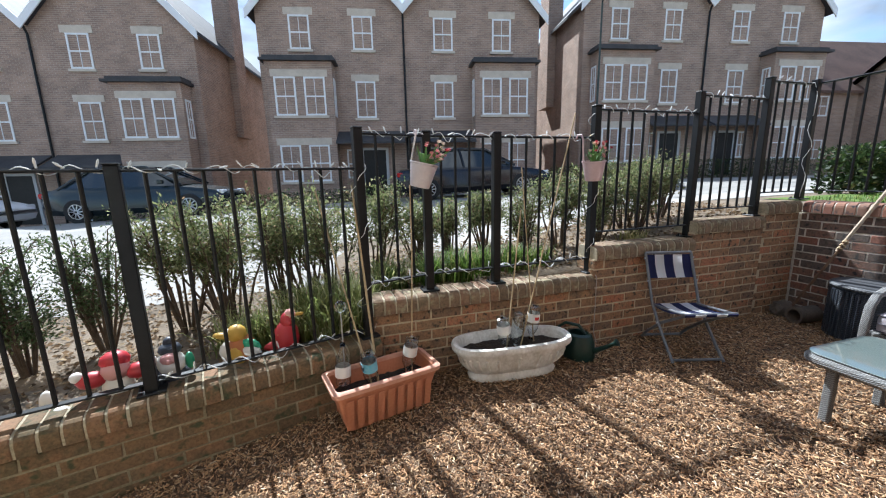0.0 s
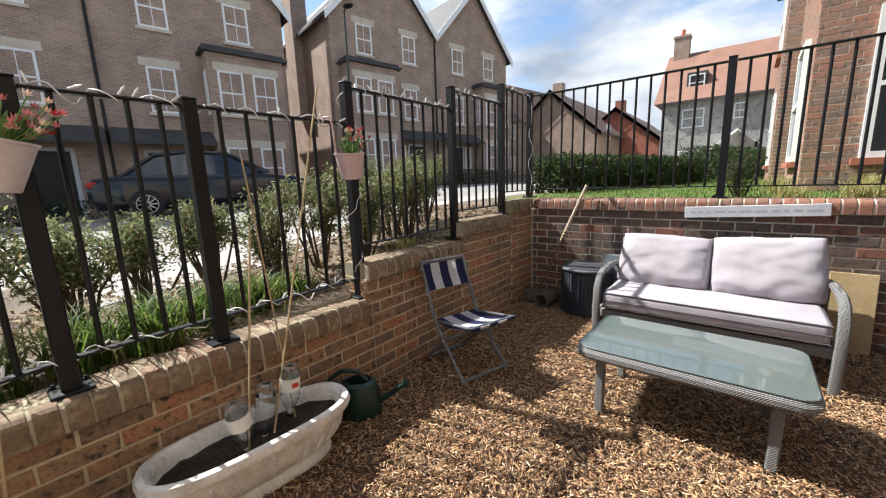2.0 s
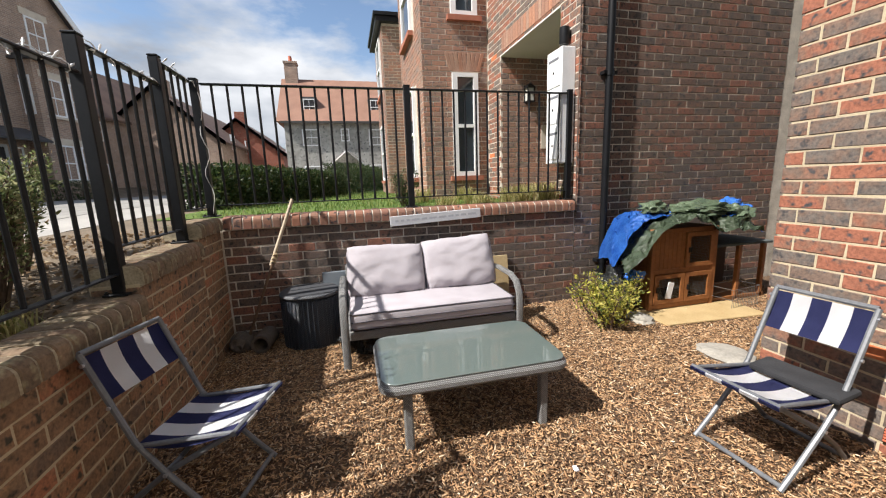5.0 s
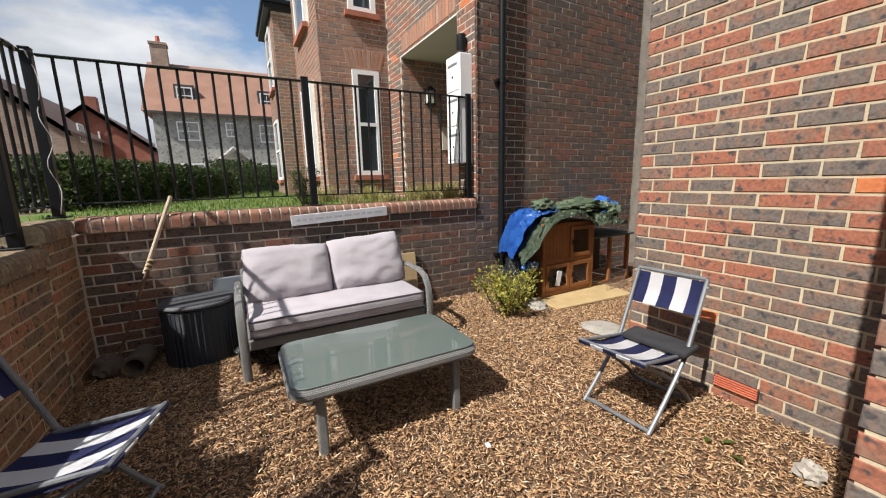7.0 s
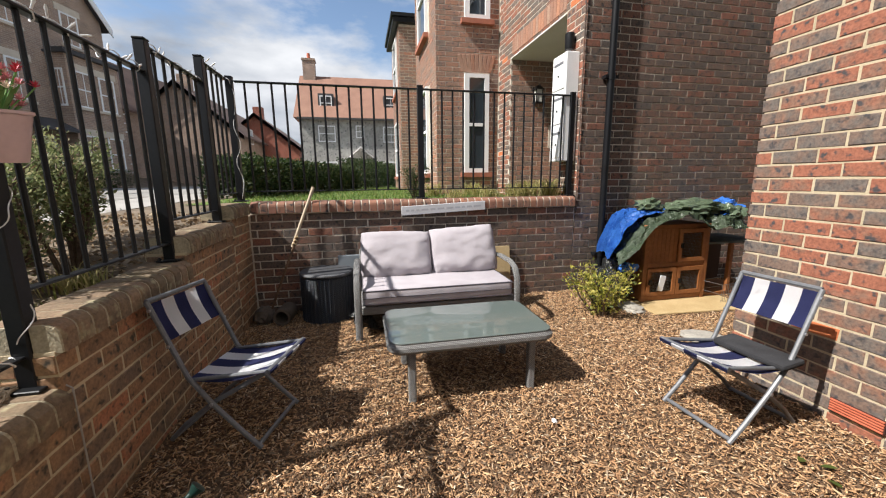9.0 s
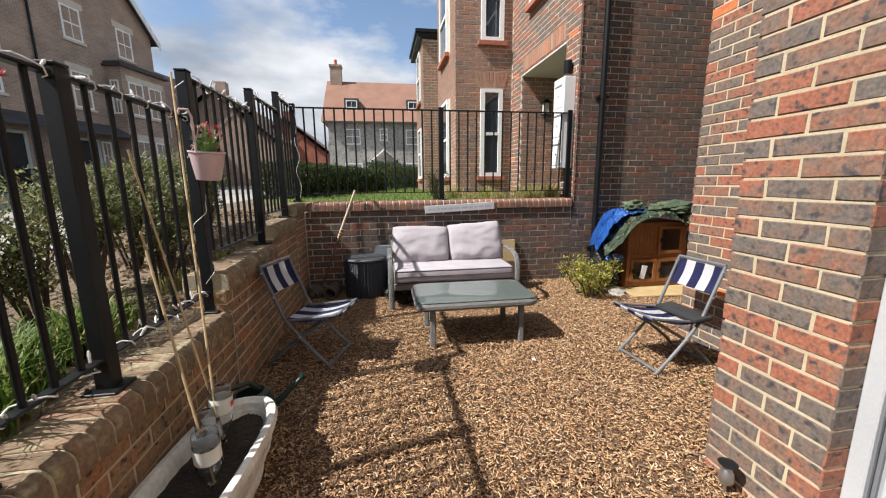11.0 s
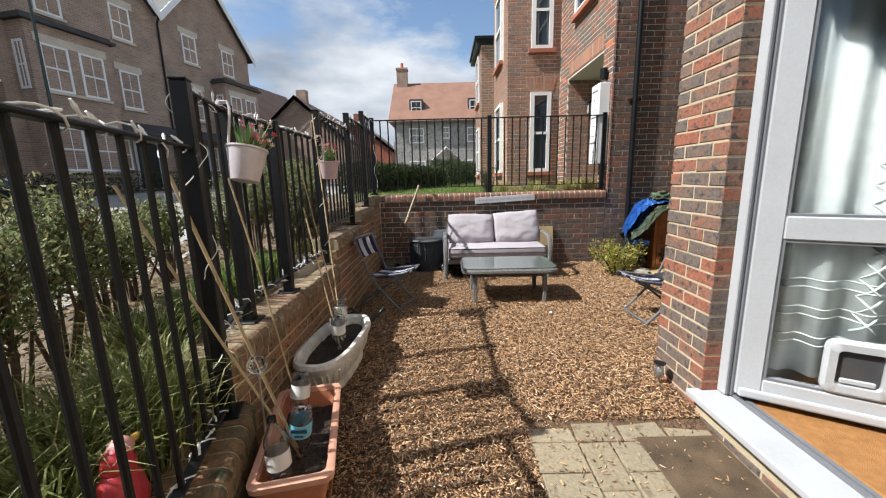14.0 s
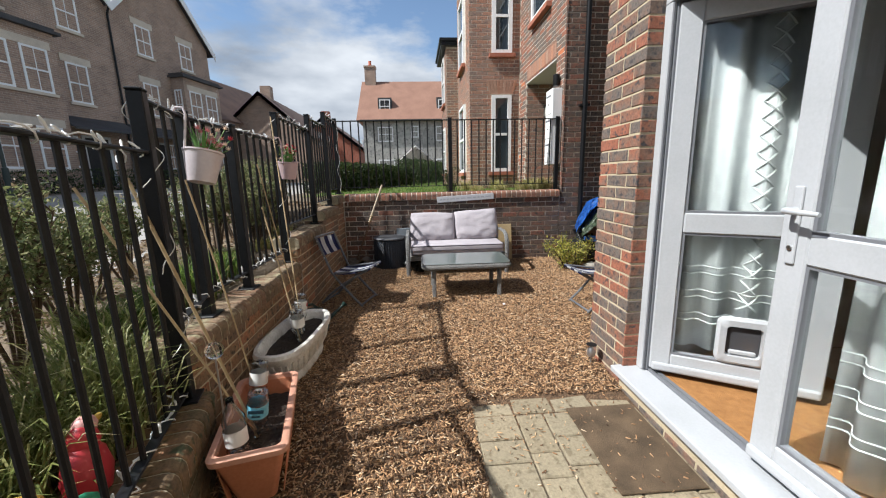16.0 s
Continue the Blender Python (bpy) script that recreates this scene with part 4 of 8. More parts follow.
long_window("window_1", on_x(6.80, -0.565, 1.38), 0.42, 1.57, "tall narrow white window in the brick bay")
long_window("window_2", on_x(6.80, -0.565, 3.76), 0.42, 1.42, "narrow white upstairs window in the brick bay")
long_window("window_3", pose(7.95, 0.135, 1.38, 0, 0, 180), 0.9, 1.52, "white window in the front of the bay")
long_window("window_4", pose(7.95, 0.135, 3.76, 0, 0, 180), 0.9, 1.42, "white upstairs window in the front of the bay")
long_window("window_5", pose(12.05, 0.25, 1.38, 0, 0, 180), 0.9, 1.52, "white window in the far bay")
long_window("window_6", pose(12.05, 0.25, 3.66, 0, 0, 180), 0.9, 1.42, "white upstairs window in the far bay")
long_window("window_7", pose(5.5, Y_N + 0.02, 4.0, 0, 0, 180), 0.9, 1.3, "white upstairs window over the porch")
M_BRICK_ARCH = varied("rubbed_brick", [(0.0, (0.42, 0.2, 0.12)), (0.5, (0.3, 0.16, 0.11)), (1.0, (0.38, 0.24, 0.17))], 0.82, 16, 0.5, blotch=0.4, grain=0.3)
# fan of bricks over the tall window
for i in range(9):
    a = (i - 4) * 4.2
    piece("arch_brick", brick_mesh(0.058, M_BRICK_ARCH, 0.27), nbb, face_pose(6.82, Y_N, 90) @ pose(0.375 + (i - 4) * 0.064, 0.008, 3.11, 0, a, 0))
# soldier course over the porch opening
for i in range(20):
    piece("soldier_brick", brick_mesh(0.065, M_BRICK_ARCH, 0.215), nbf, face_pose(X_N, Y_N - 0.012, 0) @ pose(4.75 - X_N + 0.077 * i, 0.007, 3.21, 0, 0, 0))
# porch door and lantern
pd = tagged(new("door_2"), "white glazed entrance door inside the porch", "door", kind="structure")
pd.matrix_world = pose(5.3, -2.19, 1.0, 0, 0, 180)
part("frame", boxes((-0.5, -0.03, 0, -0.42, 0.05, 2.05), (0.42, -0.03, 0, 0.5, 0.05, 2.05), (-0.42, -0.03, 1.97, 0.42, 0.05, 2.05), (-0.42, -0.03, 0, 0.42, 0.05, 0.15), (-0.42, -0.03, 0.95, 0.42, 0.05, 1.05)), M_WHITE, pd)
part("pane", boxes((-0.43, 0, 0.1, 0.43, 0.01, 2.0)), M_PANE, pd)
M_DARKMETAL = plain("dark_metal", (0.02, 0.02, 0.022), 0.45, 0.6)
lan = thing("wall_lantern", on_x(6.27, -1.35, 2.42) @ Matrix.Scale(0.75, 4), "black metal wall lantern on the porch brickwork", "lantern")
part("back_plate", soft_box(-0.05, -0.02, 0.02, 0.05, 0.015, 0.3, 0.006), M_DARKMETAL, lan)
part("cage", boxes((-0.075, -0.2, 0.0, -0.06, -0.185, 0.24), (0.06, -0.2, 0.0, 0.075, -0.185, 0.24), (-0.075, -0.07, 0.0, -0.06, -0.055, 0.24), (0.06, -0.07, 0.0, 0.075, -0.055, 0.24), (-0.085, -0.21, -0.02, 0.085, -0.045, 0.0), (-0.03, -0.06, 0.1, 0.03, -0.02, 0.14)), M_DARKMETAL, lan)
bm = bmesh.new()
lathe(bm, [(0.13, 0.24), (0.06, 0.31), (0.02, 0.33)], 4)
part("roof", bm, M_DARKMETAL, lan, m=pose(0, -0.128, 0, 0, 0, 45))
g = part("glass", boxes((-0.06, -0.185, 0.0, 0.06, -0.07, 0.24)), plain("frosted", (0.55, 0.55, 0.5), 0.3), lan)
# letter boxes on the corner
lb = thing("letter_boxes", pose(4.40, Y_N + 0.002, 1.45), "tall white metal letter box unit on the building corner", "letter box")
part("case", soft_box(0, -0.01, 0, 0.29, 0.14, 1.12, 0.006), M_WHITE_PAINT, lb)
for i in range(3):
    part("flap", soft_box(0.02, 0.138, 0.04 + 0.36 * i, 0.27, 0.148, 0.37 + 0.36 * i, 0.004), M_WHITE_PAINT, lb)
    part("slot", boxes((0.05, 0.147, 0.29 + 0.36 * i, 0.24, 0.151, 0.315 + 0.36 * i)), M_SEAL, lb, "grey posting slot")
    part("lock", boxes((0.135, 0.147, 0.17 + 0.36 * i, 0.155, 0.153, 0.19 + 0.36 * i)), M_DARKMETAL, lb)
plq = solid("plaque", boxes((6.268, -1.85, 1.75, 6.28, -1.6, 2.1)), M_STONE, "pale square notice plaque on the porch wall", "sign")
spot = thing("outdoor_light", pose(4.52, Y_N + 0.05, 2.62), "small black cylinder light above the letter boxes", "lamp")
bm = bmesh.new()
lathe(bm, [(0.045, 0), (0.05, 0.02), (0.05, 0.16), (0.03, 0.17)], 14)
part("body", bm, M_DARKMETAL, spot, smooth=True)
part("bracket", boxes((-0.02, -0.06, 0.06, 0.02, -0.04, 0.1)), M_DARKMETAL, spot)
# downpipe
dp = thing("downpipe", pose(X_N - 0.045, -1.24, 0.0), "black plastic rainwater downpipe on the dark brick wall", "downpipe")
bm = bmesh.new()
tube(bm, [(0, 0, 0.25), (0, 0, 7.0)], 0.036, 14)
part("pipe", bm, M_BLACK, dp, smooth=True)
for z in (0.42, 2.3, 4.1):
    bm = bmesh.new()
    tube(bm, [(0, 0, z - 0.03), (0, 0, z + 0.03)], 0.043, 14)
    part("collar", bm, M_BLACK, dp, smooth=True)
    part("clip", boxes((-0.02, -0.075, z - 0.015, 0.05, 0.075, z + 0.015)), M_BLACK, dp)
bm = bmesh.new()
tube(bm, [(0, 0, 0.25), (-0.01, 0, 0.18), (-0.06, 0, 0.13)], 0.034, 12)
part("shoe", bm, M_BLACK, dp, smooth=True)

# ---- stone house at the end of the lawn ----
M_FLINT = varied("flint", [(0.0, (0.15, 0.148, 0.14)), (0.5, (0.27, 0.26, 0.24)), (1.0, (0.4, 0.385, 0.35))], 0.9, 3, 0.6, spots=7.0, spot_color=(0.12, 0.12, 0.12), depth=0.03, blotch=1.6)


def hip_prism(bm, x0, x1, y0, y1, z0, z1, ridge_in=0.0):
    """A roof over a rectangle with its ridge along y."""
    xm = (x0 + x1) / 2
    v = [bm.verts.new(q) for q in ((x0, y0, z0), (x1, y0, z0), (x1, y1, z0), (x0, y1, z0), (xm, y0 + ridge_in, z1), (xm, y1 - ridge_in, z1))]
    for f in ((0, 1, 2, 3), (0, 3, 5, 4), (1, 4, 5, 2), (0, 4, 1), (3, 2, 5)):
        bm.faces.new([v[i] for i in f])
    return bm


sh = thing("stone_house", pose(30, 0, 0.6), "grey flint cottage with an orange tiled roof and dormers", "house")
part("wall", boxes((0, -9, -1, 7, 5.3, 5.2)), M_FLINT, sh)
part("roof", hip_prism(bmesh.new(), -0.35, 7.35, -9.3, 5.75, 5.15, 8.85, 0.15), M_TILE, sh, "orange clay tile roof")
part("fascia", boxes((-0.4, -9.2, 5.02, -0.3, 5.5, 5.17)), plain("fascia", (0.06, 0.055, 0.05), 0.7), sh)
part("chimney", boxes((3.1, 4.4, 7.3, 3.9, 5.3, 9.9), (3.05, 4.35, 9.9, 3.95, 5.35, 10.05)), M_HOUSE, sh, "brown brick chimney")
bm = bmesh.new()
lathe(bm, [(0.14, 10.05), (0.12, 10.5)], 10, centre=(3.5, 4.85, 0))
part("chimney_pot", bm, M_TERRA, sh)
for y in (3.55, -1.2):
    dm = part("dormer", boxes((0.7, y - 0.55, 5.7, 2.6, y + 0.55, 7.0)), M_SLATE, sh, "grey lead dormer")
    sash(sh, 0.68, y, 5.8, 0.85, 1.05, -1)
for y in (3.55, -1.1, -4.5):
    sash(sh, -0.02, y, 3.5, 1.2, 1.15, -1)
    sash(sh, -0.02, y, 0.9, 1.3, 1.2, -1)
sash(sh, -0.02, 1.2, 3.8, 0.6, 0.9, -1)
for y in (0.2, 2.05):
    part("porch_post", boxes((-1.3, y, -0.6, -1.15, y + 0.15, 2.3)), M_DARKMETAL, sh)
bm = bmesh.new()
for x0 in (-1.5,):
    v = [bm.verts.new(q) for q in ((x0, -0.1, 2.0), (x0, 1.2, 3.1), (x0, 2.5, 2.0), (0, -0.1, 2.0), (0, 1.2, 3.1), (0, 2.5, 2.0))]
    for f in ((0, 1, 4, 3), (1, 2, 5, 4)):
        bm.faces.new([v[i] for i in f])
bmesh.ops.solidify(bm, geom=bm.faces[:], thickness=0.12)
part("porch_roof", bm, M_WHITE_PAINT, sh, "pale edged porch gable")
part("porch_door", boxes((-0.06, 0.7, 0, -0.02, 1.7, 2.0)), plain("dark_red_door", (0.08, 0.02, 0.015), 0.5), sh)


def far_house(m, w, d, e, p, wall_mat, roof_mat, label, chimney=True, windows=((0.25, 0.55), (0.75, 0.55))):
    """A plain far house: gable end towards -x, ridge along x."""
    h = thing("far_house", m, label, "house", "far houses")
    bm = bmesh.new()
    pr = [(-w / 2, -1.5), (w / 2, -1.5), (w / 2, e), (0, p), (-w / 2, e)]
    a, b = [bm.verts.new((0, y, z)) for y, z in pr], [bm.verts.new((d, y, z)) for y, z in pr]
    bm.faces.new(a), bm.faces.new(b[::-1])
    for i in range(5):
        bm.faces.new((a[i], b[i], b[(i + 1) % 5], a[(i + 1) % 5]))
    part("wall", bm, wall_mat, h)
    for s in (-1, 1):
        k = (p - e) / (w / 2)
        bm = bmesh.new()
        y1, z1 = s * (w / 2 + 0.35), e - 0.35 * k
        v = [bm.verts.new(q) for q in ((-0.3, 0, p + 0.02), (d + 0.3, 0, p + 0.02), (d + 0.3, y1, z1 + 0.02), (-0.3, y1, z1 + 0.02), (-0.3, 0, p + 0.16), (d + 0.3, 0, p + 0.16), (d + 0.3, y1, z1 + 0.16), (-0.3, y1, z1 + 0.16))]
        for f in ((0, 1, 2, 3), (4, 5, 6, 7), (0, 1, 5, 4), (1, 2, 6, 5), (2, 3, 7, 6), (3, 0, 4, 7)):
            bm.faces.new([v[i] for i in f])
        part("roof", bm, roof_mat, h)
        bm = bmesh.new()
        v = [bm.verts.new(q) for q in ((-0.34, 0, p - 0.15), (-0.34, y1, z1 - 0.15), (-0.34, y1, z1 + 0.17), (-0.34, 0, p + 0.17))]
        bm.faces.new(v)
        bmesh.ops.solidify(bm, geom=bm.faces[:], thickness=0.04)
        part("bargeboard", bm, M_WHITE_PAINT, h)
    for x in (0.18, 0.45, 0.72):
        for z in (0.9, 3.4):
            win = sash(h, d * x, -w / 2 - 0.01, z, 1.0, 1.15)
    if chimney:
        part("chimney", boxes((d * 0.08, -0.4, p - 0.6, d * 0.08 + 0.7, 0.4, p + 0.9)), wall_mat, h)
    return h


M_REDWALL = far_brick("red_brick", (0.34, 0.1, 0.06), (0.26, 0.085, 0.055), (0.36, 0.24, 0.18))
M_ROOF_BROWN = mottled("brown_roof", (0.1, 0.06, 0.045), (0.16, 0.095, 0.07), 1.0, 0.85, 10, 0.3)
far_house(pose(31, 13.4, 0.8), 7.5, 16, 3.9, 7.2, M_HOUSE, M_ROOF_BROWN, "brown brick house with a dark roof up the road")
far_house(pose(38, 10.2, 0.7), 7.0, 14, 3.6, 6.4, M_REDWALL, M_ROOF_BROWN, "red brick house with a brown roof behind a hedge")
far_house(pose(27, 19.5, 1.0, 0, 0, -10), 7, 12, 5.0, 8.6, M_HOUSE, M_ROOF_BROWN, "brown brick gabled house beyond the terrace")


def lamp_post(x, y, h, label):
    lp = thing("street_lamp", pose(x, y, land(x, y)), label, "street lamp")
    bm = bmesh.new()
    tube(bm, [(0, 0, 0), (0, 0, 0.9), (0, 0, 0.92), (0, 0, h)], [0.08, 0.08, 0.05, 0.035], 10)
    part("pole", bm, plain("green_pole", (0.03, 0.045, 0.04), 0.5), lp, smooth=True)
    bm = bmesh.new()
    tube(bm, [(0, 0, h - 0.1), (-0.05, -0.1, h), (-0.1, -0.3, h + 0.02)], 0.025, 8)
    part("arm", bm, M_DARKMETAL, lp, smooth=True)
    bm = bmesh.new()
    lathe(bm, [(0.05, -0.06), (0.14, -0.02), (0.15, 0.03), (0.05, 0.08)], 14, 1.0, 1.7)
    part("head", bm, M_DARKMETAL, lp, m=pose(-0.12, -0.4, h + 0.02), smooth=True)


lamp_post(10.8, 13.4, 7.0, "dark green street lamp by the road")
lamp_post(36, 6.0, 7.5, "thin grey street lamp far up the road")


# ---- cars ----
M_TYRE = mottled("tyre", (0.012, 0.012, 0.012), (0.025, 0.025, 0.025), 12, 0.85, 60, 0.2)
M_ALLOY = plain("alloy", (0.5, 0.5, 0.52), 0.35, 0.9)
M_CARGLASS = plain("car_glass", (0.015, 0.02, 0.022), 0.04, 0, 0.9)


def car(m, paint, label, length=4.7):
    c = thing("car", m, label, "car", "parked cars")
    L, W = length / 2, 0.9
    # stations along the car: x, bottom, shoulder, half width
    st = [(-L, 0.42, 0.80, 0.72), (-L + 0.12, 0.25, 0.92, 0.82), (-L + 0.7, 0.2, 0.98, 0.89), (-0.9, 0.18, 0.95, W), (0.5, 0.18, 0.92, W), (1.2, 0.2, 0.88, 0.89), (L - 0.4, 0.22, 0.76, 0.85), (L - 0.08, 0.28, 0.66, 0.78), (L, 0.4, 0.58, 0.68)]
    bm, rings = bmesh.new(), []
    for x, z0, z1, w in st:
        prof = [(-w * 0.86, z0), (-w, z0 + 0.15), (-w, z1 - 0.14), (-w * 0.93, z1 - 0.02), (-w * 0.7, z1), (0, z1 + 0.03), (w * 0.7, z1), (w * 0.93, z1 - 0.02), (w, z1 - 0.14), (w, z0 + 0.15), (w * 0.86, z0)]
        rings.append([bm.verts.new((x, y, z)) for y, z in prof])
    for a, b in zip(rings, rings[1:]):
        for k in range(11):
            bm.faces.new((a[k], a[(k + 1) % 11], b[(k + 1) % 11], b[k]))
    bm.faces.new(rings[0][::-1]), bm.faces.new(rings[-1])
    part("body", bm, paint, c, smooth=True)
    cab = [(-L + 0.55, 0.95, 0.8, 0.7), (-L + 1.25, 1.38, 0.68, 0.6), (-0.5, 1.45, 0.66, 0.6), (0.35, 1.40, 0.66, 0.58), (1.25, 0.90, 0.8, 0.7)]
    bm = bmesh.new()
    low = [(x, 0.9, 0.83) for x, *_ in cab]
    ra = [[bm.verts.new((x, -0.83, 0.88)), bm.verts.new((x, -wb, z)), bm.verts.new((x, 0, z + 0.02)), bm.verts.new((x, wb, z)), bm.verts.new((x, 0.83, 0.88))] for x, z, wa, wb in cab]
    for a, b in zip(ra, ra[1:]):
        for k in range(4):
            bm.faces.new((a[k], a[k + 1], b[k + 1], b[k]))
    part("glasshouse", bm, M_CARGLASS, c, "dark glass", smooth=True)
    bm = bmesh.new()
    rf = [[bm.verts.new((x, -wb - 0.01, z + 0.01)), bm.verts.new((x, 0, z + 0.04)), bm.verts.new((x, wb + 0.01, z + 0.01))] for x, z, wa, wb in cab[1:4]]
    for a, b in zip(rf, rf[1:]):
        for k in range(2):
            bm.faces.new((a[k], a[k + 1], b[k + 1], b[k]))
    part("roof", bm, paint, c, smooth=True)
    for s in (-1, 1):
        for pts in (((-L + 0.55, s * 0.83, 0.93), (-L + 1.25, s * 0.63, 1.41), (-0.5, s * 0.62, 1.48), (0.35, s * 0.6, 1.43), (1.25, s * 0.8, 0.92)), ((-0.35, s * 0.85, 0.93), (-0.45, s * 0.63, 1.45))):
            bm = bmesh.new()
            tube(bm, pts, 0.03, 6)
            part("pillar", bm, paint, c, smooth=True)
        part("mirror", soft_box(0.75, s * 0.86 - 0.02, 0.94, 0.9, s * 0.86 + s * 0.14 + 0.02, 1.06, 0.02, 2), paint, c)
        part("headlight", soft_box(L - 0.3, s * 0.62 - 0.14, 0.58, L - 0.06, s * 0.62 + 0.14, 0.7, 0.03, 2), plain("lamp_glass", (0.6, 0.62, 0.65), 0.1), c)
        part("tail_light", soft_box(-L + 0.02, s * 0.68 - 0.13, 0.72, -L + 0.2, s * 0.68 + 0.13, 0.86, 0.03, 2), plain("red_lamp", (0.35, 0.01, 0.01), 0.2), c)
        for x in (-L + 0.95, L - 0.95):
            w = new("wheel")
            w.parent = c
            w.matrix_local = pose(x, s * 0.83, 0.32, -90 * s)
            bm = bmesh.new()
            lathe(bm, [(0.2, -0.1), (0.3, -0.1), (0.325, -0.07), (0.325, 0.07), (0.3, 0.1), (0.22, 0.1), (0.21, 0.06)], 24, cap=False)
            part("tyre", bm, M_TYRE, w, smooth=True)
            bm = bmesh.new()
            lathe(bm, [(0.215, 0.05), (0.205, 0.085), (0.19, 0.085), (0.185, 0.06)], 24, cap=False)
            for k in range(10):
                a = 2 * math.pi * k / 10
                tube(bm, [(0.03 * math.cos(a), 0.03 * math.sin(a), 0.08), (0.2 * math.cos(a), 0.2 * math.sin(a), 0.075)], [0.02, 0.014], 5)
            part("rim", bm, M_ALLOY, w, "silver spoked alloy rim", smooth=True)
    return c


M_PAINT_BLUE = plain("dark_green_paint", (0.012, 0.022, 0.028), 0.18, 0.3, 0.7)
M_PAINT_BLACK = plain("black_paint", (0.012, 0.013, 0.018), 0.15, 0.3, 0.7)
M_PAINT_WHITE = plain("white_paint", (0.7, 0.7, 0.7), 0.2)


def on_road(x, y, turn):
    return pose(x, y, land(x, y) + 0.012, 0, -2.0, turn)


car(on_road(-4.9, 13.3, -10.8), M_PAINT_BLUE, "dark green saloon car parked across the road", 4.8)
car(on_road(4.6, 11.6, -10.8), M_PAINT_BLACK, "glossy black saloon car parked across the road", 4.8)
car(on_road(-10.6, 14.3, -10.8), M_PAINT_WHITE, "white car parked across the road", 4.2)

# ---- paving, mat and chips ----
M_PAVER = varied("paver", [(0.0, (0.21, 0.172, 0.112)), (0.4, (0.275, 0.225, 0.148)), (0.7, (0.245, 0.205, 0.138)), (1.0, (0.31, 0.255, 0.168))], 0.9, 14, 0.5, spots=26, spot_color=(0.17, 0.135, 0.085), blotch=0.4, grain=0.25)
Z_PAVE = -0.03
paving = solid("pavement", boxes((-3.0, 0.07, -0.4, 0.605, 1.03, Z_PAVE - 0.012)), mottled("joint_sand", (0.12, 0.09, 0.06), (0.24, 0.19, 0.13), 20, 0.95, 120, 0.6), "weathered buff block paving beside the door", "paving", "structure")
PAVER_MESH = {}


def paver(x0, y0, x1, y1):
    g = 0.004
    key = (round(x1 - x0, 3), round(y1 - y0, 3))
    if key not in PAVER_MESH:
        w, d, c = key[0] / 2 - g, key[1] / 2 - g, 0.006
        vs = [(sx * w, sy * d, -0.05) for sx, sy in ((-1, -1), (1, -1), (1, 1), (-1, 1))] + [(sx * w, sy * d, -c) for sx, sy in ((-1, -1), (1, -1), (1, 1), (-1, 1))] + [(sx * (w - c), sy * (d - c), 0) for sx, sy in ((-1, -1), (1, -1), (1, 1), (-1, 1))]
        fs = [(i + a, (i + 1) % 4 + a, (i + 1) % 4 + a + 4, i + a + 4) for a in (0, 4) for i in range(4)] + [(8, 9, 10, 11)]
        PAVER_MESH[key] = from_arrays("paver", vs, fs, M_PAVER)
    piece("paver", PAVER_MESH[key], paving, pose((x0 + x1) / 2, (y0 + y1) / 2, Z_PAVE + rp.uniform(-0.003, 0.002), rp.uniform(-0.4, 0.4), rp.uniform(-0.4, 0.4)))


rp = random.Random(8)
for k in range(4):
    paver(0.46, 0.08 + 0.2375 * k, 0.605, 0.08 + 0.2375 * (k + 1))
for row, w in enumerate((0.24, 0.16, 0.24, 0.24, 0.16)):
    y1 = 1.03 - sum((0.24, 0.16, 0.24, 0.24, 0.16)[:row])
    y0, x = max(y1 - w, 0.075), 0.46
    while x > -2.4:
        d = rp.choice((0.16, 0.2, 0.24, 0.3)) if y1 - y0 > 0.05 else 0.3
        paver(x - d, y0, x, y1)
        x -= d
M_MAT = mottled("worn_mat", (0.055, 0.036, 0.02), (0.15, 0.1, 0.058), 7, 0.98, 240, 1.0, depth=0.006)
solid("outdoor_mat", soft_box(-0.13, 0.1, Z_PAVE + 0.002, 0.47, 0.49, Z_PAVE + 0.014, 0.004), M_MAT, "worn dark brown doormat strewn with chips", "mat")

M_CHIP = varied("wood_chip", [(0.0, (0.045, 0.022, 0.011)), (0.15, (0.15, 0.075, 0.035)), (0.35, (0.4, 0.22, 0.105)), (0.55, (0.57, 0.355, 0.185)), (0.68, (0.19, 0.092, 0.042)), (0.82, (0.66, 0.45, 0.255)), (0.91, (0.055, 0.026, 0.013)), (1.0, (0.8, 0.62, 0.42))], 0.85, 30, 0.3, blotch=0.12)


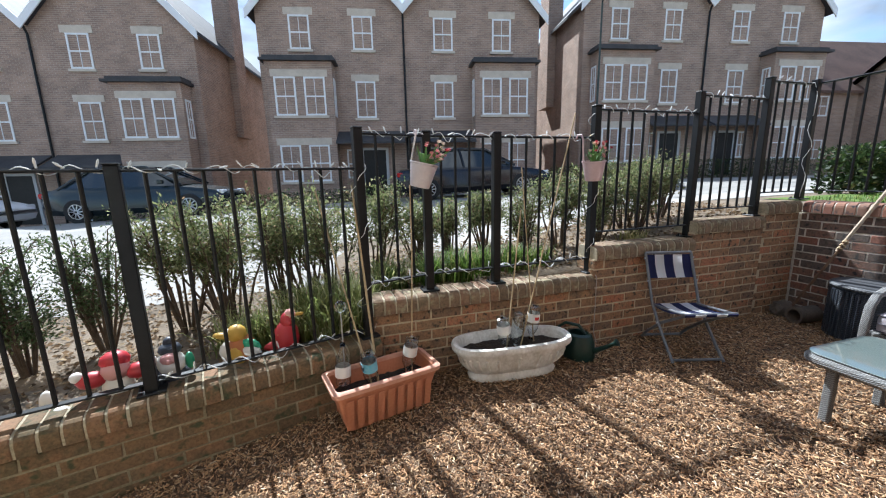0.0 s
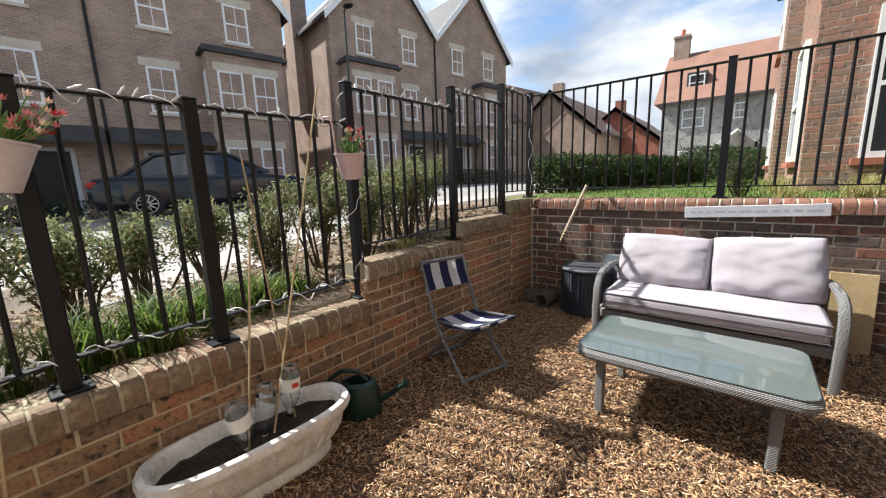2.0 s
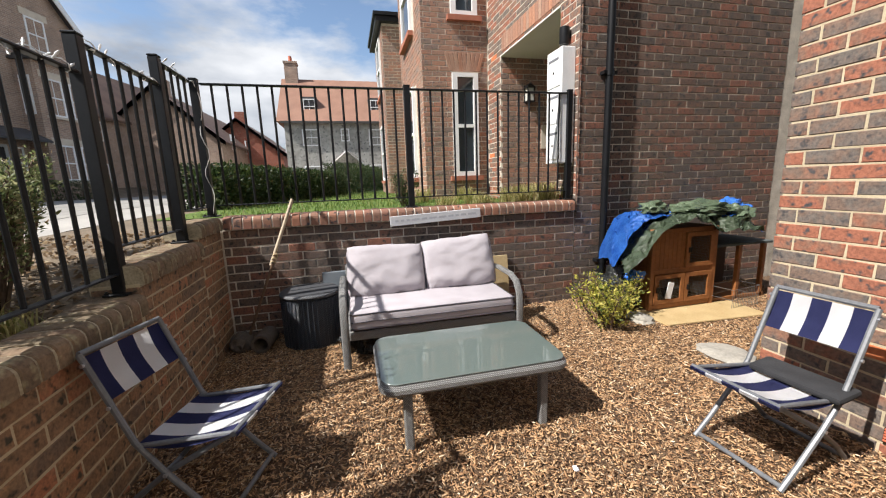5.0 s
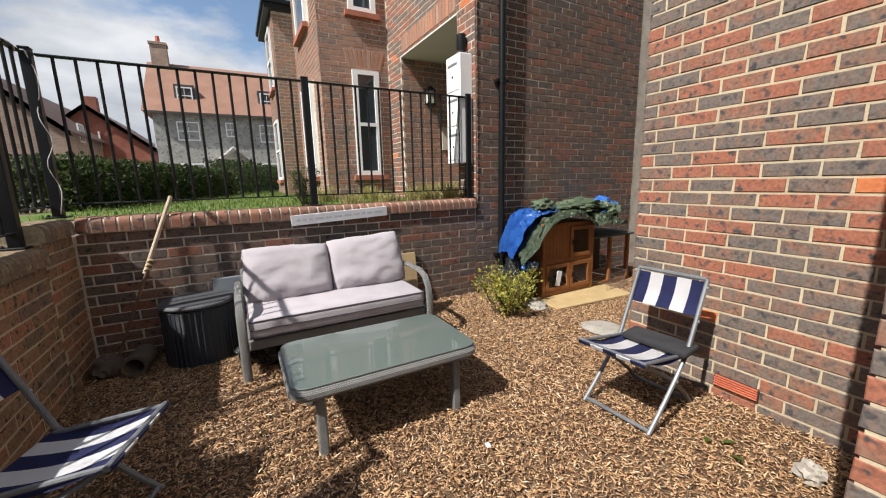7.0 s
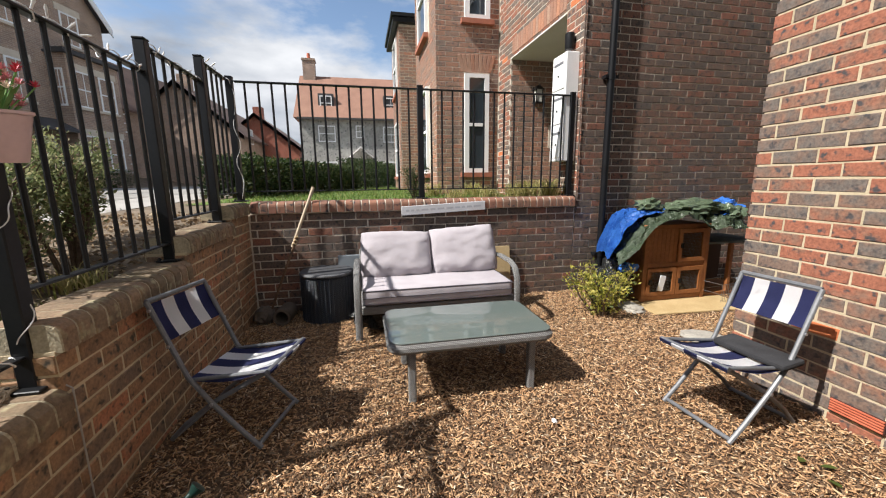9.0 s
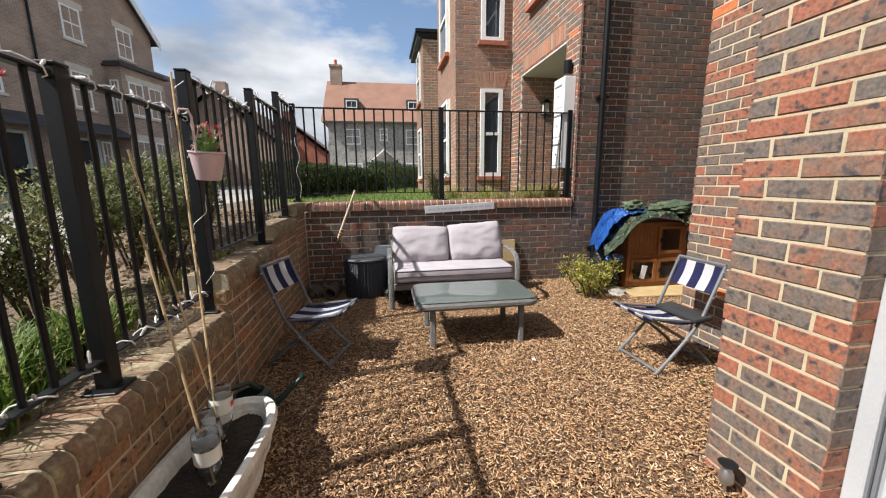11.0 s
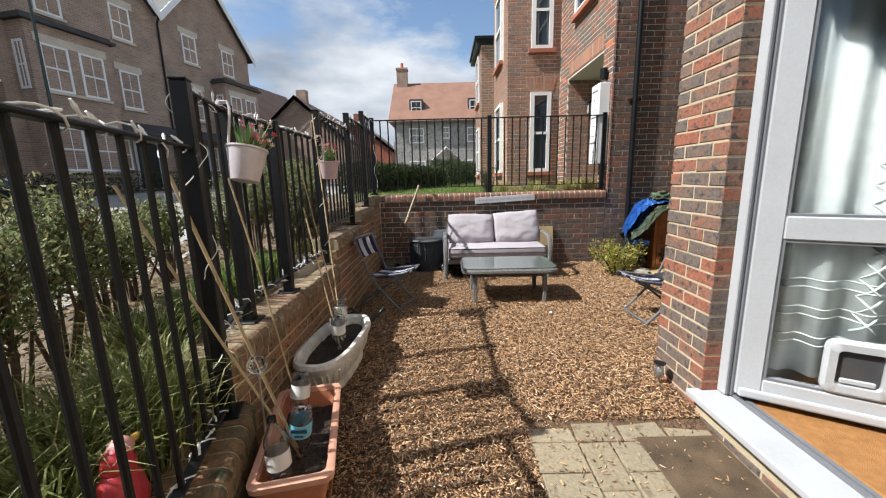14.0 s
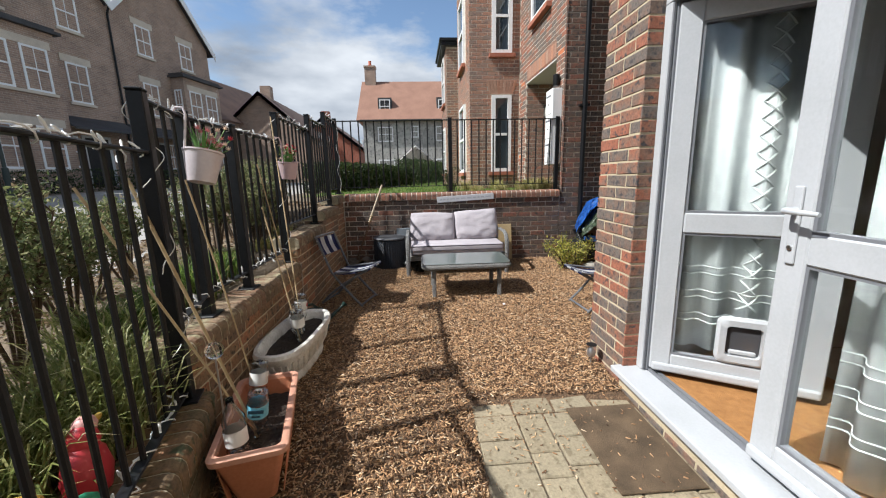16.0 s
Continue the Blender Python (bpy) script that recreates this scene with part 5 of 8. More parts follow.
def chip_field(name, count, inside, level, label, seed, size=(0.006, 0.042), box_xy=(-3.0, 4.3, -3.4, 2.38)):
    """Loose wood chips: bevelled slivers at all angles."""
    r = np.random.RandomState(seed)
    x = r.uniform(box_xy[0], box_xy[1], count * 2)
    y = r.uniform(box_xy[2], box_xy[3], count * 2)
    keep = np.array([inside(a, b) for a, b in zip(x, y)])
    x, y = x[keep][:count], y[keep][:count]
    n = len(x)
    L, W, T = (size[0] + (size[1] - size[0]) * r.uniform(0, 1, n) ** 1.7) / 2, r.uniform(0.001, 0.0054, n), r.uniform(0.0005, 0.0018, n)
    yaw, pit, rol = r.uniform(0, 2 * np.pi, n), r.normal(0, 0.3, n), r.normal(0, 0.5, n)
    z = np.array([level(a) for a in x]) + r.uniform(-0.006, 0.014, n)
    base = np.array([(-1, -0.35, -1), (-0.72, 0.9, -1), (1, 0.2, -1), (0.6, -1.0, -1), (-1, -0.3, 1), (-0.7, 0.8, 1), (1, 0.15, 1), (0.6, -0.9, 1)], float)
    p = base[None] * np.stack([L, W, T], 1)[:, None]
    cr, sr, cp, sp_, cy, sy = np.cos(rol), np.sin(rol), np.cos(pit), np.sin(pit), np.cos(yaw), np.sin(yaw)
    px, py, pz = p[..., 0], p[..., 1], p[..., 2]
    py, pz = py * cr[:, None] - pz * sr[:, None], py * sr[:, None] + pz * cr[:, None]
    px, pz = px * cp[:, None] + pz * sp_[:, None], -px * sp_[:, None] + pz * cp[:, None]
    px, py = px * cy[:, None] - py * sy[:, None], px * sy[:, None] + py * cy[:, None]
    v = np.stack([px + x[:, None], py + y[:, None], pz + z[:, None]], -1).reshape(-1, 3)
    f0 = np.array([(4, 5, 6, 7), (0, 1, 5, 4), (1, 2, 6, 5), (2, 3, 7, 6), (3, 0, 4, 7)])
    f = (np.arange(n)[:, None, None] * 8 + f0[None]).reshape(-1, 4)
    me = bpy.data.meshes.new(name)
    me.vertices.add(len(v)), me.loops.add(f.size), me.polygons.add(len(f))
    me.vertices.foreach_set("co", v.ravel())
    me.loops.foreach_set("vertex_index", f.ravel().astype(np.int32))
    me.polygons.foreach_set("loop_start", np.arange(0, f.size, 4, dtype=np.int32))
    me.update()
    me.validate()
    me.materials.append(M_CHIP)
    return tagged(new(name, me), label, "wood chips", kind="stuff")


def chips_here(x, y):
    if x < 0.61 and y < 1.03:
        return False
    if y < -0.95 and x < 2.43:
        return False
    if x < 0.24 and y > low_line(x) - 0.085:
        return False
    if x > 2.43 and y < -3.2:
        return False
    return not (x < 1.1 and y < 0.06)


chip_field("wood_chips", 190000, chips_here, chip_level, "loose golden brown wood chips covering the garden floor", 3)
chip_field("stray_chips", 700, lambda x, y: -1.2 < x < 0.6 and 0.1 < y < 1.03, lambda x: Z_PAVE + 0.006, "stray wood chips on the mat and paving", 5, (0.012, 0.035), (-1.2, 0.6, 0.1, 1.03))

# ---- rattan sofa, table, stool ----
M_RATTAN = None


def woven(name, dark, light, scale=55.0):
    """Flat weave: two crossed sets of bands."""
    m, n, l, b = material(name, 0.6)
    co = n.new("ShaderNodeTexCoord")
    ck, wv, wv2, mx, bp = n.new("ShaderNodeTexChecker"), n.new("ShaderNodeTexWave"), n.new("ShaderNodeTexWave"), n.new("ShaderNodeMix"), n.new("ShaderNodeBump")
    rot = n.new("ShaderNodeVectorMath")
    rot.operation, rot.inputs[1].default_value = "MULTIPLY", (1.0, 1.0, 1.0)
    l.new(co.outputs["Object"], rot.inputs[0])
    wv.wave_type, wv.bands_direction, wv2.bands_direction = "BANDS", "DIAGONAL", "Z"
    for w in (wv, wv2):
        w.inputs["Scale"].default_value, w.inputs["Distortion"].default_value = scale / 3, 0.4
        l.new(rot.outputs[0], w.inputs["Vector"])
    ml = n.new("ShaderNodeMath")
    ml.operation = "MULTIPLY"
    l.new(wv.outputs["Fac"], ml.inputs[0]), l.new(wv2.outputs["Fac"], ml.inputs[1])
    r = ramp_of(n, [(0.05, dark), (0.55, light)])
    l.new(ml.outputs[0], r.inputs["Fac"]), l.new(r.outputs["Color"], b.inputs["Base Color"])
    bp.inputs["Strength"].default_value, bp.inputs["Distance"].default_value = 0.8, 0.004
    l.new(ml.outputs[0], bp.inputs["Height"]), l.new(bp.outputs["Normal"], b.inputs["Normal"])
    return m


M_RATTAN = woven("grey_rattan", (0.1, 0.098, 0.095), (0.3, 0.295, 0.285), 150.0)
M_RATTAN_BLACK = woven("black_rattan", (0.008, 0.011, 0.017), (0.03, 0.037, 0.05), 110.0)
M_RATTAN_BLACK.node_tree.nodes["Principled BSDF"].inputs["Roughness"].default_value = 0.36
M_CUSHION = mottled("lilac_grey_cloth", (0.35, 0.318, 0.34), (0.435, 0.4, 0.425), 5, 0.95, 400, 0.5, depth=0.002)
M_PIPING = plain("dark_piping", (0.08, 0.075, 0.085), 0.9)


def pillow(name, w, h, d, parent, m, mat, puff=1.0, seed=1, label=""):
    """A stuffed cushion: width x, height z, depth y, with creases and drawn-in corners."""
    n, bm = 34, bmesh.new()
    grid = {}
    r = random.Random(seed)
    for s in (-1, 1):
        for i in range(n + 1):
            for j in range(n + 1):
                u, v = 2 * i / n - 1, 2 * j / n - 1
                edge = i in (0, n) or j in (0, n)
                e = (1 - abs(u) ** 3.5) * (1 - abs(v) ** 3.5)
                y = s * d / 2 * (0.16 + 0.84 * max(e, 0) ** 0.55 * puff)
                if edge:
                    y = 0.0
                pin = 1 - 0.035 * (u * u * v * v)
                crease = 0.011 * noise.noise(Vector((u * 2.6 + seed * 7, v * 2.6, s))) + 0.012 * (0.5 - abs(noise.noise(Vector((u * 1.3 - v * 2.2 + seed, v * 1.1 + u, s * 3))))) * (1 - max(e, 0) * 0.4)
                crease += 0.014 * max(0.0, 0.25 - abs(noise.noise(Vector((u * 2.3 + v * 0.8 + seed * 3, v * 1.3 - u * 1.1, seed))))) * (u * u + v * v) ** 0.7
                key = (i, j, 0 if edge else s)
                if key not in grid:
                    grid[key] = bm.verts.new((u * w / 2 * pin, y + crease, v * h / 2 * pin + crease))
    for s in (-1, 1):
        for i in range(n):
            for j in range(n):
                q = [grid[(a, b, 0 if a in (0, n) or b in (0, n) else s)] for a, b in ((i, j), (i + 1, j), (i + 1, j + 1), (i, j + 1))]
                bm.faces.new(q if s < 0 else q[::-1])
    ob = part(name, bm, mat, parent, label, m=m)
    ob.data.shade_smooth()
    ring = [(x, 0, z) for x, z in [(math.copysign(abs(math.cos(t)) ** 0.22, math.cos(t)) * w / 2 * 0.985, math.copysign(abs(math.sin(t)) ** 0.22, math.sin(t)) * h / 2 * 0.985) for t in (2 * math.pi * k / 40 for k in range(40))]]
    bm = bmesh.new()
    tube(bm, ring, 0.004, 6, closed=True)
    part("piping", bm, mat, ob, smooth=True)
    return ob


# local: x along the seat, -y towards the front
sofa = thing("garden_sofa", pose(3.80, 0.775, 0, 0, 0, -90), "grey rattan two-seat garden sofa with lilac-grey cushions", "sofa")
SW = 0.662
for s in (-1, 1):
    bm = bmesh.new()
    tube(bm, [(s * SW, -0.36, 0), (s * SW, -0.37, 0.3), (s * SW, -0.355, 0.44), (s * SW, -0.30, 0.515), (s * SW, -0.2, 0.545), (s * SW, 0.05, 0.55), (s * SW, 0.25, 0.53), (s * SW, 0.33, 0.45), (s * SW, 0.35, 0)], 0.02, 8)
    for v in bm.verts:
        v.co.x = s * SW + (v.co.x - s * SW) * 1.4
    part("arm", bm, M_RATTAN, sofa, "curved woven arm", smooth=True)
    part("side_panel", soft_box(s * SW - 0.012, -0.33, 0.1, s * SW + 0.012, 0.33, 0.26, 0.006), M_RATTAN, sofa)
part("seat_base", soft_box(-SW + 0.02, -0.34, 0.2, SW - 0.02, 0.3, 0.27, 0.015, 2), M_RATTAN, sofa)
part("backrest", soft_box(-SW + 0.02, -0.02, 0, SW - 0.02, 0.03, 0.36, 0.012, 2), M_RATTAN, sofa, m=pose(0, 0.27, 0.27, -14))
seat = part("seat_cushion", soft_box(-0.625, -0.36, 0.275, 0.625, 0.22, 0.415, 0.035, 3), M_CUSHION, sofa, "thick lilac-grey box cushion", smooth=True)
for z in (0.292, 0.4):
    bm = bmesh.new()
    tube(bm, [(-0.62, -0.355, z), (0.62, -0.355, z), (0.623, 0.2, z), (-0.623, 0.2, z)], 0.0055, 6, closed=True)
    part("piping", bm, M_PIPING, seat, "dark piping", smooth=True)
bm = bmesh.new()
tube(bm, [(-0.62, -0.362, 0.345), (0.62, -0.362, 0.345)], 0.004, 6)
part("seam", bm, M_PIPING, seat)
pillow("back_cushion", 0.645, 0.44, 0.21, sofa, pose(-0.305, 0.15, 0.585, -23, 1.5, 0), M_CUSHION, seed=2, label="plump lilac-grey back cushion")
pillow("back_cushion", 0.63, 0.45, 0.2, sofa, pose(0.325, 0.14, 0.60, -20, -3.5, -3), M_CUSHION, seed=5, label="plump lilac-grey back cushion")
# plain panels stacked by the sofa
solid("timber_board", soft_box(-0.013, -0.12, 0, 0.013, 0.12, 0.56, 0.003), mottled("pale_ply", (0.36, 0.26, 0.13), (0.48, 0.36, 0.2), 4, 0.8, 50, 0.2), "pale plywood board leaning behind the sofa arm", "board", m=pose(4.22, -0.04, 0.0, 0, 8, 0))
solid("grey_panel", soft_box(-0.015, -0.12, 0, 0.015, 0.12, 0.55, 0.01, 2), plain("grey_plastic", (0.16, 0.18, 0.2), 0.5), "grey plastic panel leaning behind the sofa", "panel", m=pose(4.20, 1.50, 0.0, 0, 6, 0))
M_BAG = mottled("black_plastic", (0.008, 0.009, 0.01), (0.02, 0.022, 0.022), 9, 0.25, 40, 1.0, depth=0.02)


def lump(name, m, sx, sy, sz, mat, label, category, seed=0, rough=0.35, freq=3.0, sub=3, kind=""):
    bm = bmesh.new()
    bmesh.ops.create_icosphere(bm, subdivisions=sub, radius=1.0)
    for v in bm.verts:
        k = 1 + rough * noise.noise(v.co * freq + Vector((seed * 11.3, 0, 0))) + rough * 0.5 * noise.noise(v.co * freq * 2.7 + Vector((0, seed * 5.1, 0)))
        v.co = Vector((v.co.x * sx * k, v.co.y * sy * k, max(v.co.z * k, -0.62) * sz))
    return solid(name, bm, mat, label, category, kind, smooth=True, m=m)


lump("plastic_bag", pose(3.78, 1.30, 0.10), 0.16, 0.17, 0.15, M_BAG, "crumpled black plastic bag under the sofa", "bag", 3, 0.5, 2.5)

# coffee table
M_TABLEGLASS = woven("glass_over_weave", (0.105, 0.135, 0.125), (0.215, 0.25, 0.235), 170.0)
tg_ = M_TABLEGLASS.node_tree.nodes["Principled BSDF"].inputs
tg_["Roughness"].default_value, tg_["Coat Weight"].default_value, tg_["Coat Roughness"].default_value = 0.35, 1.0, 0.03
tb = thing("coffee_table", pose(2.755, 0.778, 0, 0, 0, -0.5), "grey rattan coffee table with a frosted green glass top", "table")
TX, TY, TZ = 0.30, 0.495, 0.375


def rounded_slab(hx, hy, r, z0, z1, lip=0.004, k=6):
    bm, rings = bmesh.new(), []
    for dz, inn in ((z0, lip), (z0 + lip, 0), (z1 - lip, 0), (z1, lip)):
        ring = []
        for cx, cy, a0 in ((1, 1, 0), (-1, 1, 90), (-1, -1, 180), (1, -1, 270)):
            for i in range(k + 1):
                t = radians(a0 + 90 * i / k)
                ring.append(bm.verts.new((cx * (hx - r) + (r - inn) * math.cos(t), cy * (hy - r) + (r - inn) * math.sin(t), dz)))
        rings.append(ring)
    n = len(rings[0])
    for a, b in zip(rings, rings[1:]):
        for i in range(n):
            bm.faces.new((a[i], a[(i + 1) % n], b[(i + 1) % n], b[i]))
    bm.faces.new(rings[0][::-1]), bm.faces.new(rings[-1])
    return bm


part("apron", rounded_slab(TX, TY, 0.085, TZ - 0.062, TZ, 0.02), M_RATTAN, tb, "woven rattan edge", smooth=True)
part("glass_top", rounded_slab(TX - 0.014, TY - 0.014, 0.075, TZ + 0.001, TZ + 0.008, 0.002), M_TABLEGLASS, tb, "frosted green glass top", smooth=True)
for sx in (-1, 1):
    for sy in (-1, 1):
        part("leg", soft_box(sx * 0.235 - 0.022, sy * 0.36 - 0.022, 0.0, sx * 0.235 + 0.022, sy * 0.36 + 0.022, TZ - 0.05, 0.008, 2), M_RATTAN, tb)

# black rattan stool
st = thing("rattan_stool", pose(4.07, 1.715, 0) @ Matrix.Scale(1.08, 4, (0, 0, 1)), "black woven rattan storage stool with a flat lid", "stool")
part("body", rounded_slab(0.2, 0.225, 0.195, 0.0, 0.385, 0.012, 9), M_RATTAN_BLACK, st, smooth=True)
for k in range(44):
    t = 2 * math.pi * k / 44
    bm = bmesh.new()
    cx, cy = math.copysign(abs(math.cos(t)) ** 0.95, math.cos(t)) * 0.2, math.copysign(abs(math.sin(t)) ** 0.95, math.sin(t)) * 0.225
    tube(bm, [(cx, cy, 0.01), (cx, cy, 0.375)], 0.0085, 6)
    part("rib", bm, M_RATTAN_BLACK, st, smooth=True)
# lid weave paler than the body: sun on the top is in the colour
part("lid", rounded_slab(0.213, 0.238, 0.205, 0.387, 0.42, 0.012, 9), woven("sunlit_lid_rattan", (0.05, 0.052, 0.058), (0.16, 0.165, 0.175), 90), st, "flat dark lid lightened for the sun", smooth=True)

# ---- folding chairs ----
M_NAVY = mottled("navy_canvas", (0.018, 0.022, 0.085), (0.03, 0.035, 0.12), 12, 0.9, 500, 0.4, depth=0.001)
M_CANVAS = mottled("white_canvas", (0.68, 0.68, 0.7), (0.78, 0.78, 0.8), 9, 0.9, 500, 0.4, depth=0.001)
M_STEEL = mottled("grey_enamel", (0.1, 0.105, 0.115), (0.16, 0.165, 0.175), 10, 0.4, 80, 0.1)


def folding_chair(m, label, hang=0.012):
    """Front towards local -y."""
    c = thing("folding_chair", m, label, "chair", "striped folding chairs")
    w = 0.183
    for s in (-1, 1):
        bm = bmesh.new()
        tube(bm, [(s * w, -0.25, 0.012), (s * w, -0.16, 0.095), (s * w, -0.03, 0.23), (s * w, 0.075, 0.36), (s * w, 0.225, 0.725)], 0.0115, 8)
        part("back_leg", bm, M_STEEL, c, smooth=True)
        bm = bmesh.new()
        tube(bm, [(s * (w - 0.026), 0.225, 0.012), (s * (w - 0.026), 0.14, 0.10), (s * (w - 0.026), -0.02, 0.225), (s * (w - 0.026), -0.29, 0.385)], 0.0115, 8)
        part("front_leg", bm, M_STEEL, c, smooth=True)
        bm = bmesh.new()
        tube(bm, [(s * (w - 0.013), 0.075, 0.34), (s * (w - 0.013), -0.315, 0.40)], 0.010, 8)
        part("seat_rail", bm, M_STEEL, c, smooth=True)
        for y, z in ((-0.03, 0.232), (0.14, 0.515), (0.208, 0.685)):
            bm = bmesh.new()
            tube(bm, [(s * (w + 0.008), y, z), (s * (w + 0.016), y, z)], 0.008, 8)
            part("rivet", bm, M_ALLOY, c, smooth=True)
    for y, z, q in ((-0.235, 0.025, w), (0.205, 0.03, w - 0.026), (0.225, 0.725, w), (-0.312, 0.40, w)):
        bm = bmesh.new()
        tube(bm, [(-q, y, z), (q, y, z)], 0.0115 if z > 0.1 else 0.0105, 8)
        part("crossbar", bm, M_STEEL, c, smooth=True)
    sw = 2 * w / 5

    def strip(k, line, name, parent_label):
        bm = bmesh.new()
        x0, x1 = -w + sw * k, -w + sw * (k + 1)
        rows = []
        for y, z in line:
            rows.append([bm.verts.new((x0 + (x1 - x0) * i / 3, y, z)) for i in range(4)])
        for a, b in zip(rows, rows[1:]):
            for i in range(3):
                bm.faces.new((a[i], a[i + 1], b[i + 1], b[i]))
        bmesh.ops.solidify(bm, geom=bm.faces[:], thickness=0.0025)
        ob = part(name, bm, M_CANVAS if k % 2 else M_NAVY, c, parent_label, smooth=True)
        return ob

    n = 9
    seat_line = [(0.085 - 0.40 * i / n, 0.345 + 0.062 * i / n - hang * 2.4 * math.sin(math.pi * i / n)) for i in range(n + 1)]
    seat_line += [(-0.328, 0.402), (-0.32, 0.384)]
    back_line = [(0.15 + 0.07 * i / 6 + hang * math.sin(math.pi * i / 6), 0.535 + 0.175 * i / 6) for i in range(7)]
    for k in range(5):
        strip(k, seat_line, "seat_stripe", "white canvas stripe" if k % 2 else "navy canvas stripe")
        strip(k, back_line, "back_stripe", "white canvas stripe" if k % 2 else "navy canvas stripe")
    return c


folding_chair(pose(2.545, 2.075, 0, 0, 0, -17), "navy and white striped folding chair beside the brick side wall")
folding_chair(pose(2.025, -0.505, 0, 0, 0, 184), "navy and white striped folding chair by the house")
pad = solid("seat_pad", soft_box(-0.175, -0.075, -0.017, 0.175, 0.075, 0.017, 0.015, 2), mottled("charcoal_cloth", (0.014, 0.014, 0.016), (0.03, 0.03, 0.033), 12, 0.95, 300, 0.4), "charcoal grey foam seat pad lying on the chair", "cushion", smooth=True, m=pose(1.99, -0.575, 0.372, -5, 0, 4))
# ---- planters ----
M_POT = mottled("terracotta_plastic", (0.45, 0.17, 0.085), (0.54, 0.22, 0.12), 4, 0.6, 70, 0.15)
M_POT_RIM = mottled("faded_terracotta", (0.55, 0.27, 0.18), (0.64, 0.35, 0.25), 5, 0.65, 70, 0.15)


def box_shell(rings, cap=True):
    """Rounded-rectangle rings (hx, hy, r, z) joined from the first to the last."""
    bm, out = bmesh.new(), []
    for hx, hy, r, z in rings:
        ring = []
        for cx, cy, a0 in ((1, 1, 0), (-1, 1, 90), (-1, -1, 180), (1, -1, 270)):
            for i in range(7):
                t = radians(a0 + 15 * i)
                ring.append(bm.verts.new((cx * (hx - r) + r * math.cos(t), cy * (hy - r) + r * math.sin(t), z)))
        out.append(ring)
    n = len(out[0])
    for a, b in zip(out, out[1:]):
        for i in range(n):
            bm.faces.new((a[i], a[(i + 1) % n], b[(i + 1) % n], b[i]))
    if cap:
        bm.faces.new(out[0][::-1]), bm.faces.new(out[-1])
    return bm


ZP = chip_level(0.25)
pl = thing("planter_trough", pose(0.243, 2.083, ZP, 0, 0, 13), "long terracotta plastic trough half full of dark soil", "planter")
HP = 0.25 - ZP
part("body", box_shell([(0.245, 0.075, 0.03, 0.0), (0.305, 0.13, 0.03, HP - 0.05), (0.31, 0.132, 0.03, HP - 0.02), (0.296, 0.118, 0.03, HP - 0.02), (0.28, 0.105, 0.03, HP - 0.13)]), M_POT, pl, smooth=True)
part("rim", box_shell([(0.312, 0.135, 0.035, HP - 0.035), (0.328, 0.15, 0.04, HP - 0.03), (0.33, 0.152, 0.04, HP - 0.006), (0.322, 0.145, 0.04, HP), (0.302, 0.124, 0.03, HP), (0.297, 0.119, 0.03, HP - 0.03)], False), M_POT_RIM, pl, "faded pinkish rim", smooth=True)
for i in range(9):
    for s in (-1, 1):
        part("rib", soft_box(-0.24 + 0.06 * i - 0.02, -0.004, 0.03, -0.24 + 0.06 * i + 0.02, 0.0005, HP - 0.06, 0.002), M_POT, pl, m=pose(0, s * 0.1, 0, -s * 9.5, 0, 0))


def soil_bed(parent, hx, hy, z, seed, oval=False):
    bm, n = bmesh.new(), 22
    g = []
    for i in range(n + 1):
        for j in range(9):
            u, v = 2 * i / n - 1, 2 * j / 8 - 1
            y = v * hy * (math.sqrt(max(0.03, 1 - abs(u) ** 3)) if oval else 1)
            g.append(bm.verts.new((u * hx, y, z + 0.016 * noise.noise(Vector((u * 6 + seed, v * 3, 0))) + 0.008 * noise.noise(Vector((u * 20, v * 9, seed))))))
    for i in range(n):
        for j in range(8):
            bm.faces.new((g[i * 9 + j], g[(i + 1) * 9 + j], g[(i + 1) * 9 + j + 1], g[i * 9 + j + 1]))
    part("soil", bm, M_SOIL, parent, "dark damp compost", smooth=True)


soil_bed(pl, 0.283, 0.108, HP - 0.10, 3)
M_STONEWARE = mottled("worn_white_stoneware", (0.5, 0.47, 0.42), (0.78, 0.76, 0.72), 7, 0.75, 45, 0.5, depth=0.003)
tub = thing("stone_tub", pose(1.165, 2.195, chip_level(1.1), 0, 0, -5) @ Matrix.Scale(0.83, 4, (1, 0, 0)), "weathered white oval stone tub filled with dark soil", "planter")


def stadium(hx, hy, z, n=40):
    pts = []
    for k in range(n):
        t = 2 * math.pi * k / n
        e = 0.62
        pts.append((math.copysign(abs(math.cos(t)) ** e, math.cos(t)) * hx, math.copysign(abs(math.sin(t)) ** 0.8, math.sin(t)) * hy, z))
    return pts


def shell_of(rings, cap=True):
    bm = bmesh.new()
    out = [[bm.verts.new(p) for p in ring] for ring in rings]
    n = len(out[0])
    for a, b in zip(out, out[1:]):
        for i in range(n):
            bm.faces.new((a[i], a[(i + 1) % n], b[(i + 1) % n], b[i]))
    if cap:
        bm.faces.new(out[0][::-1]), bm.faces.new(out[-1])
    return bm


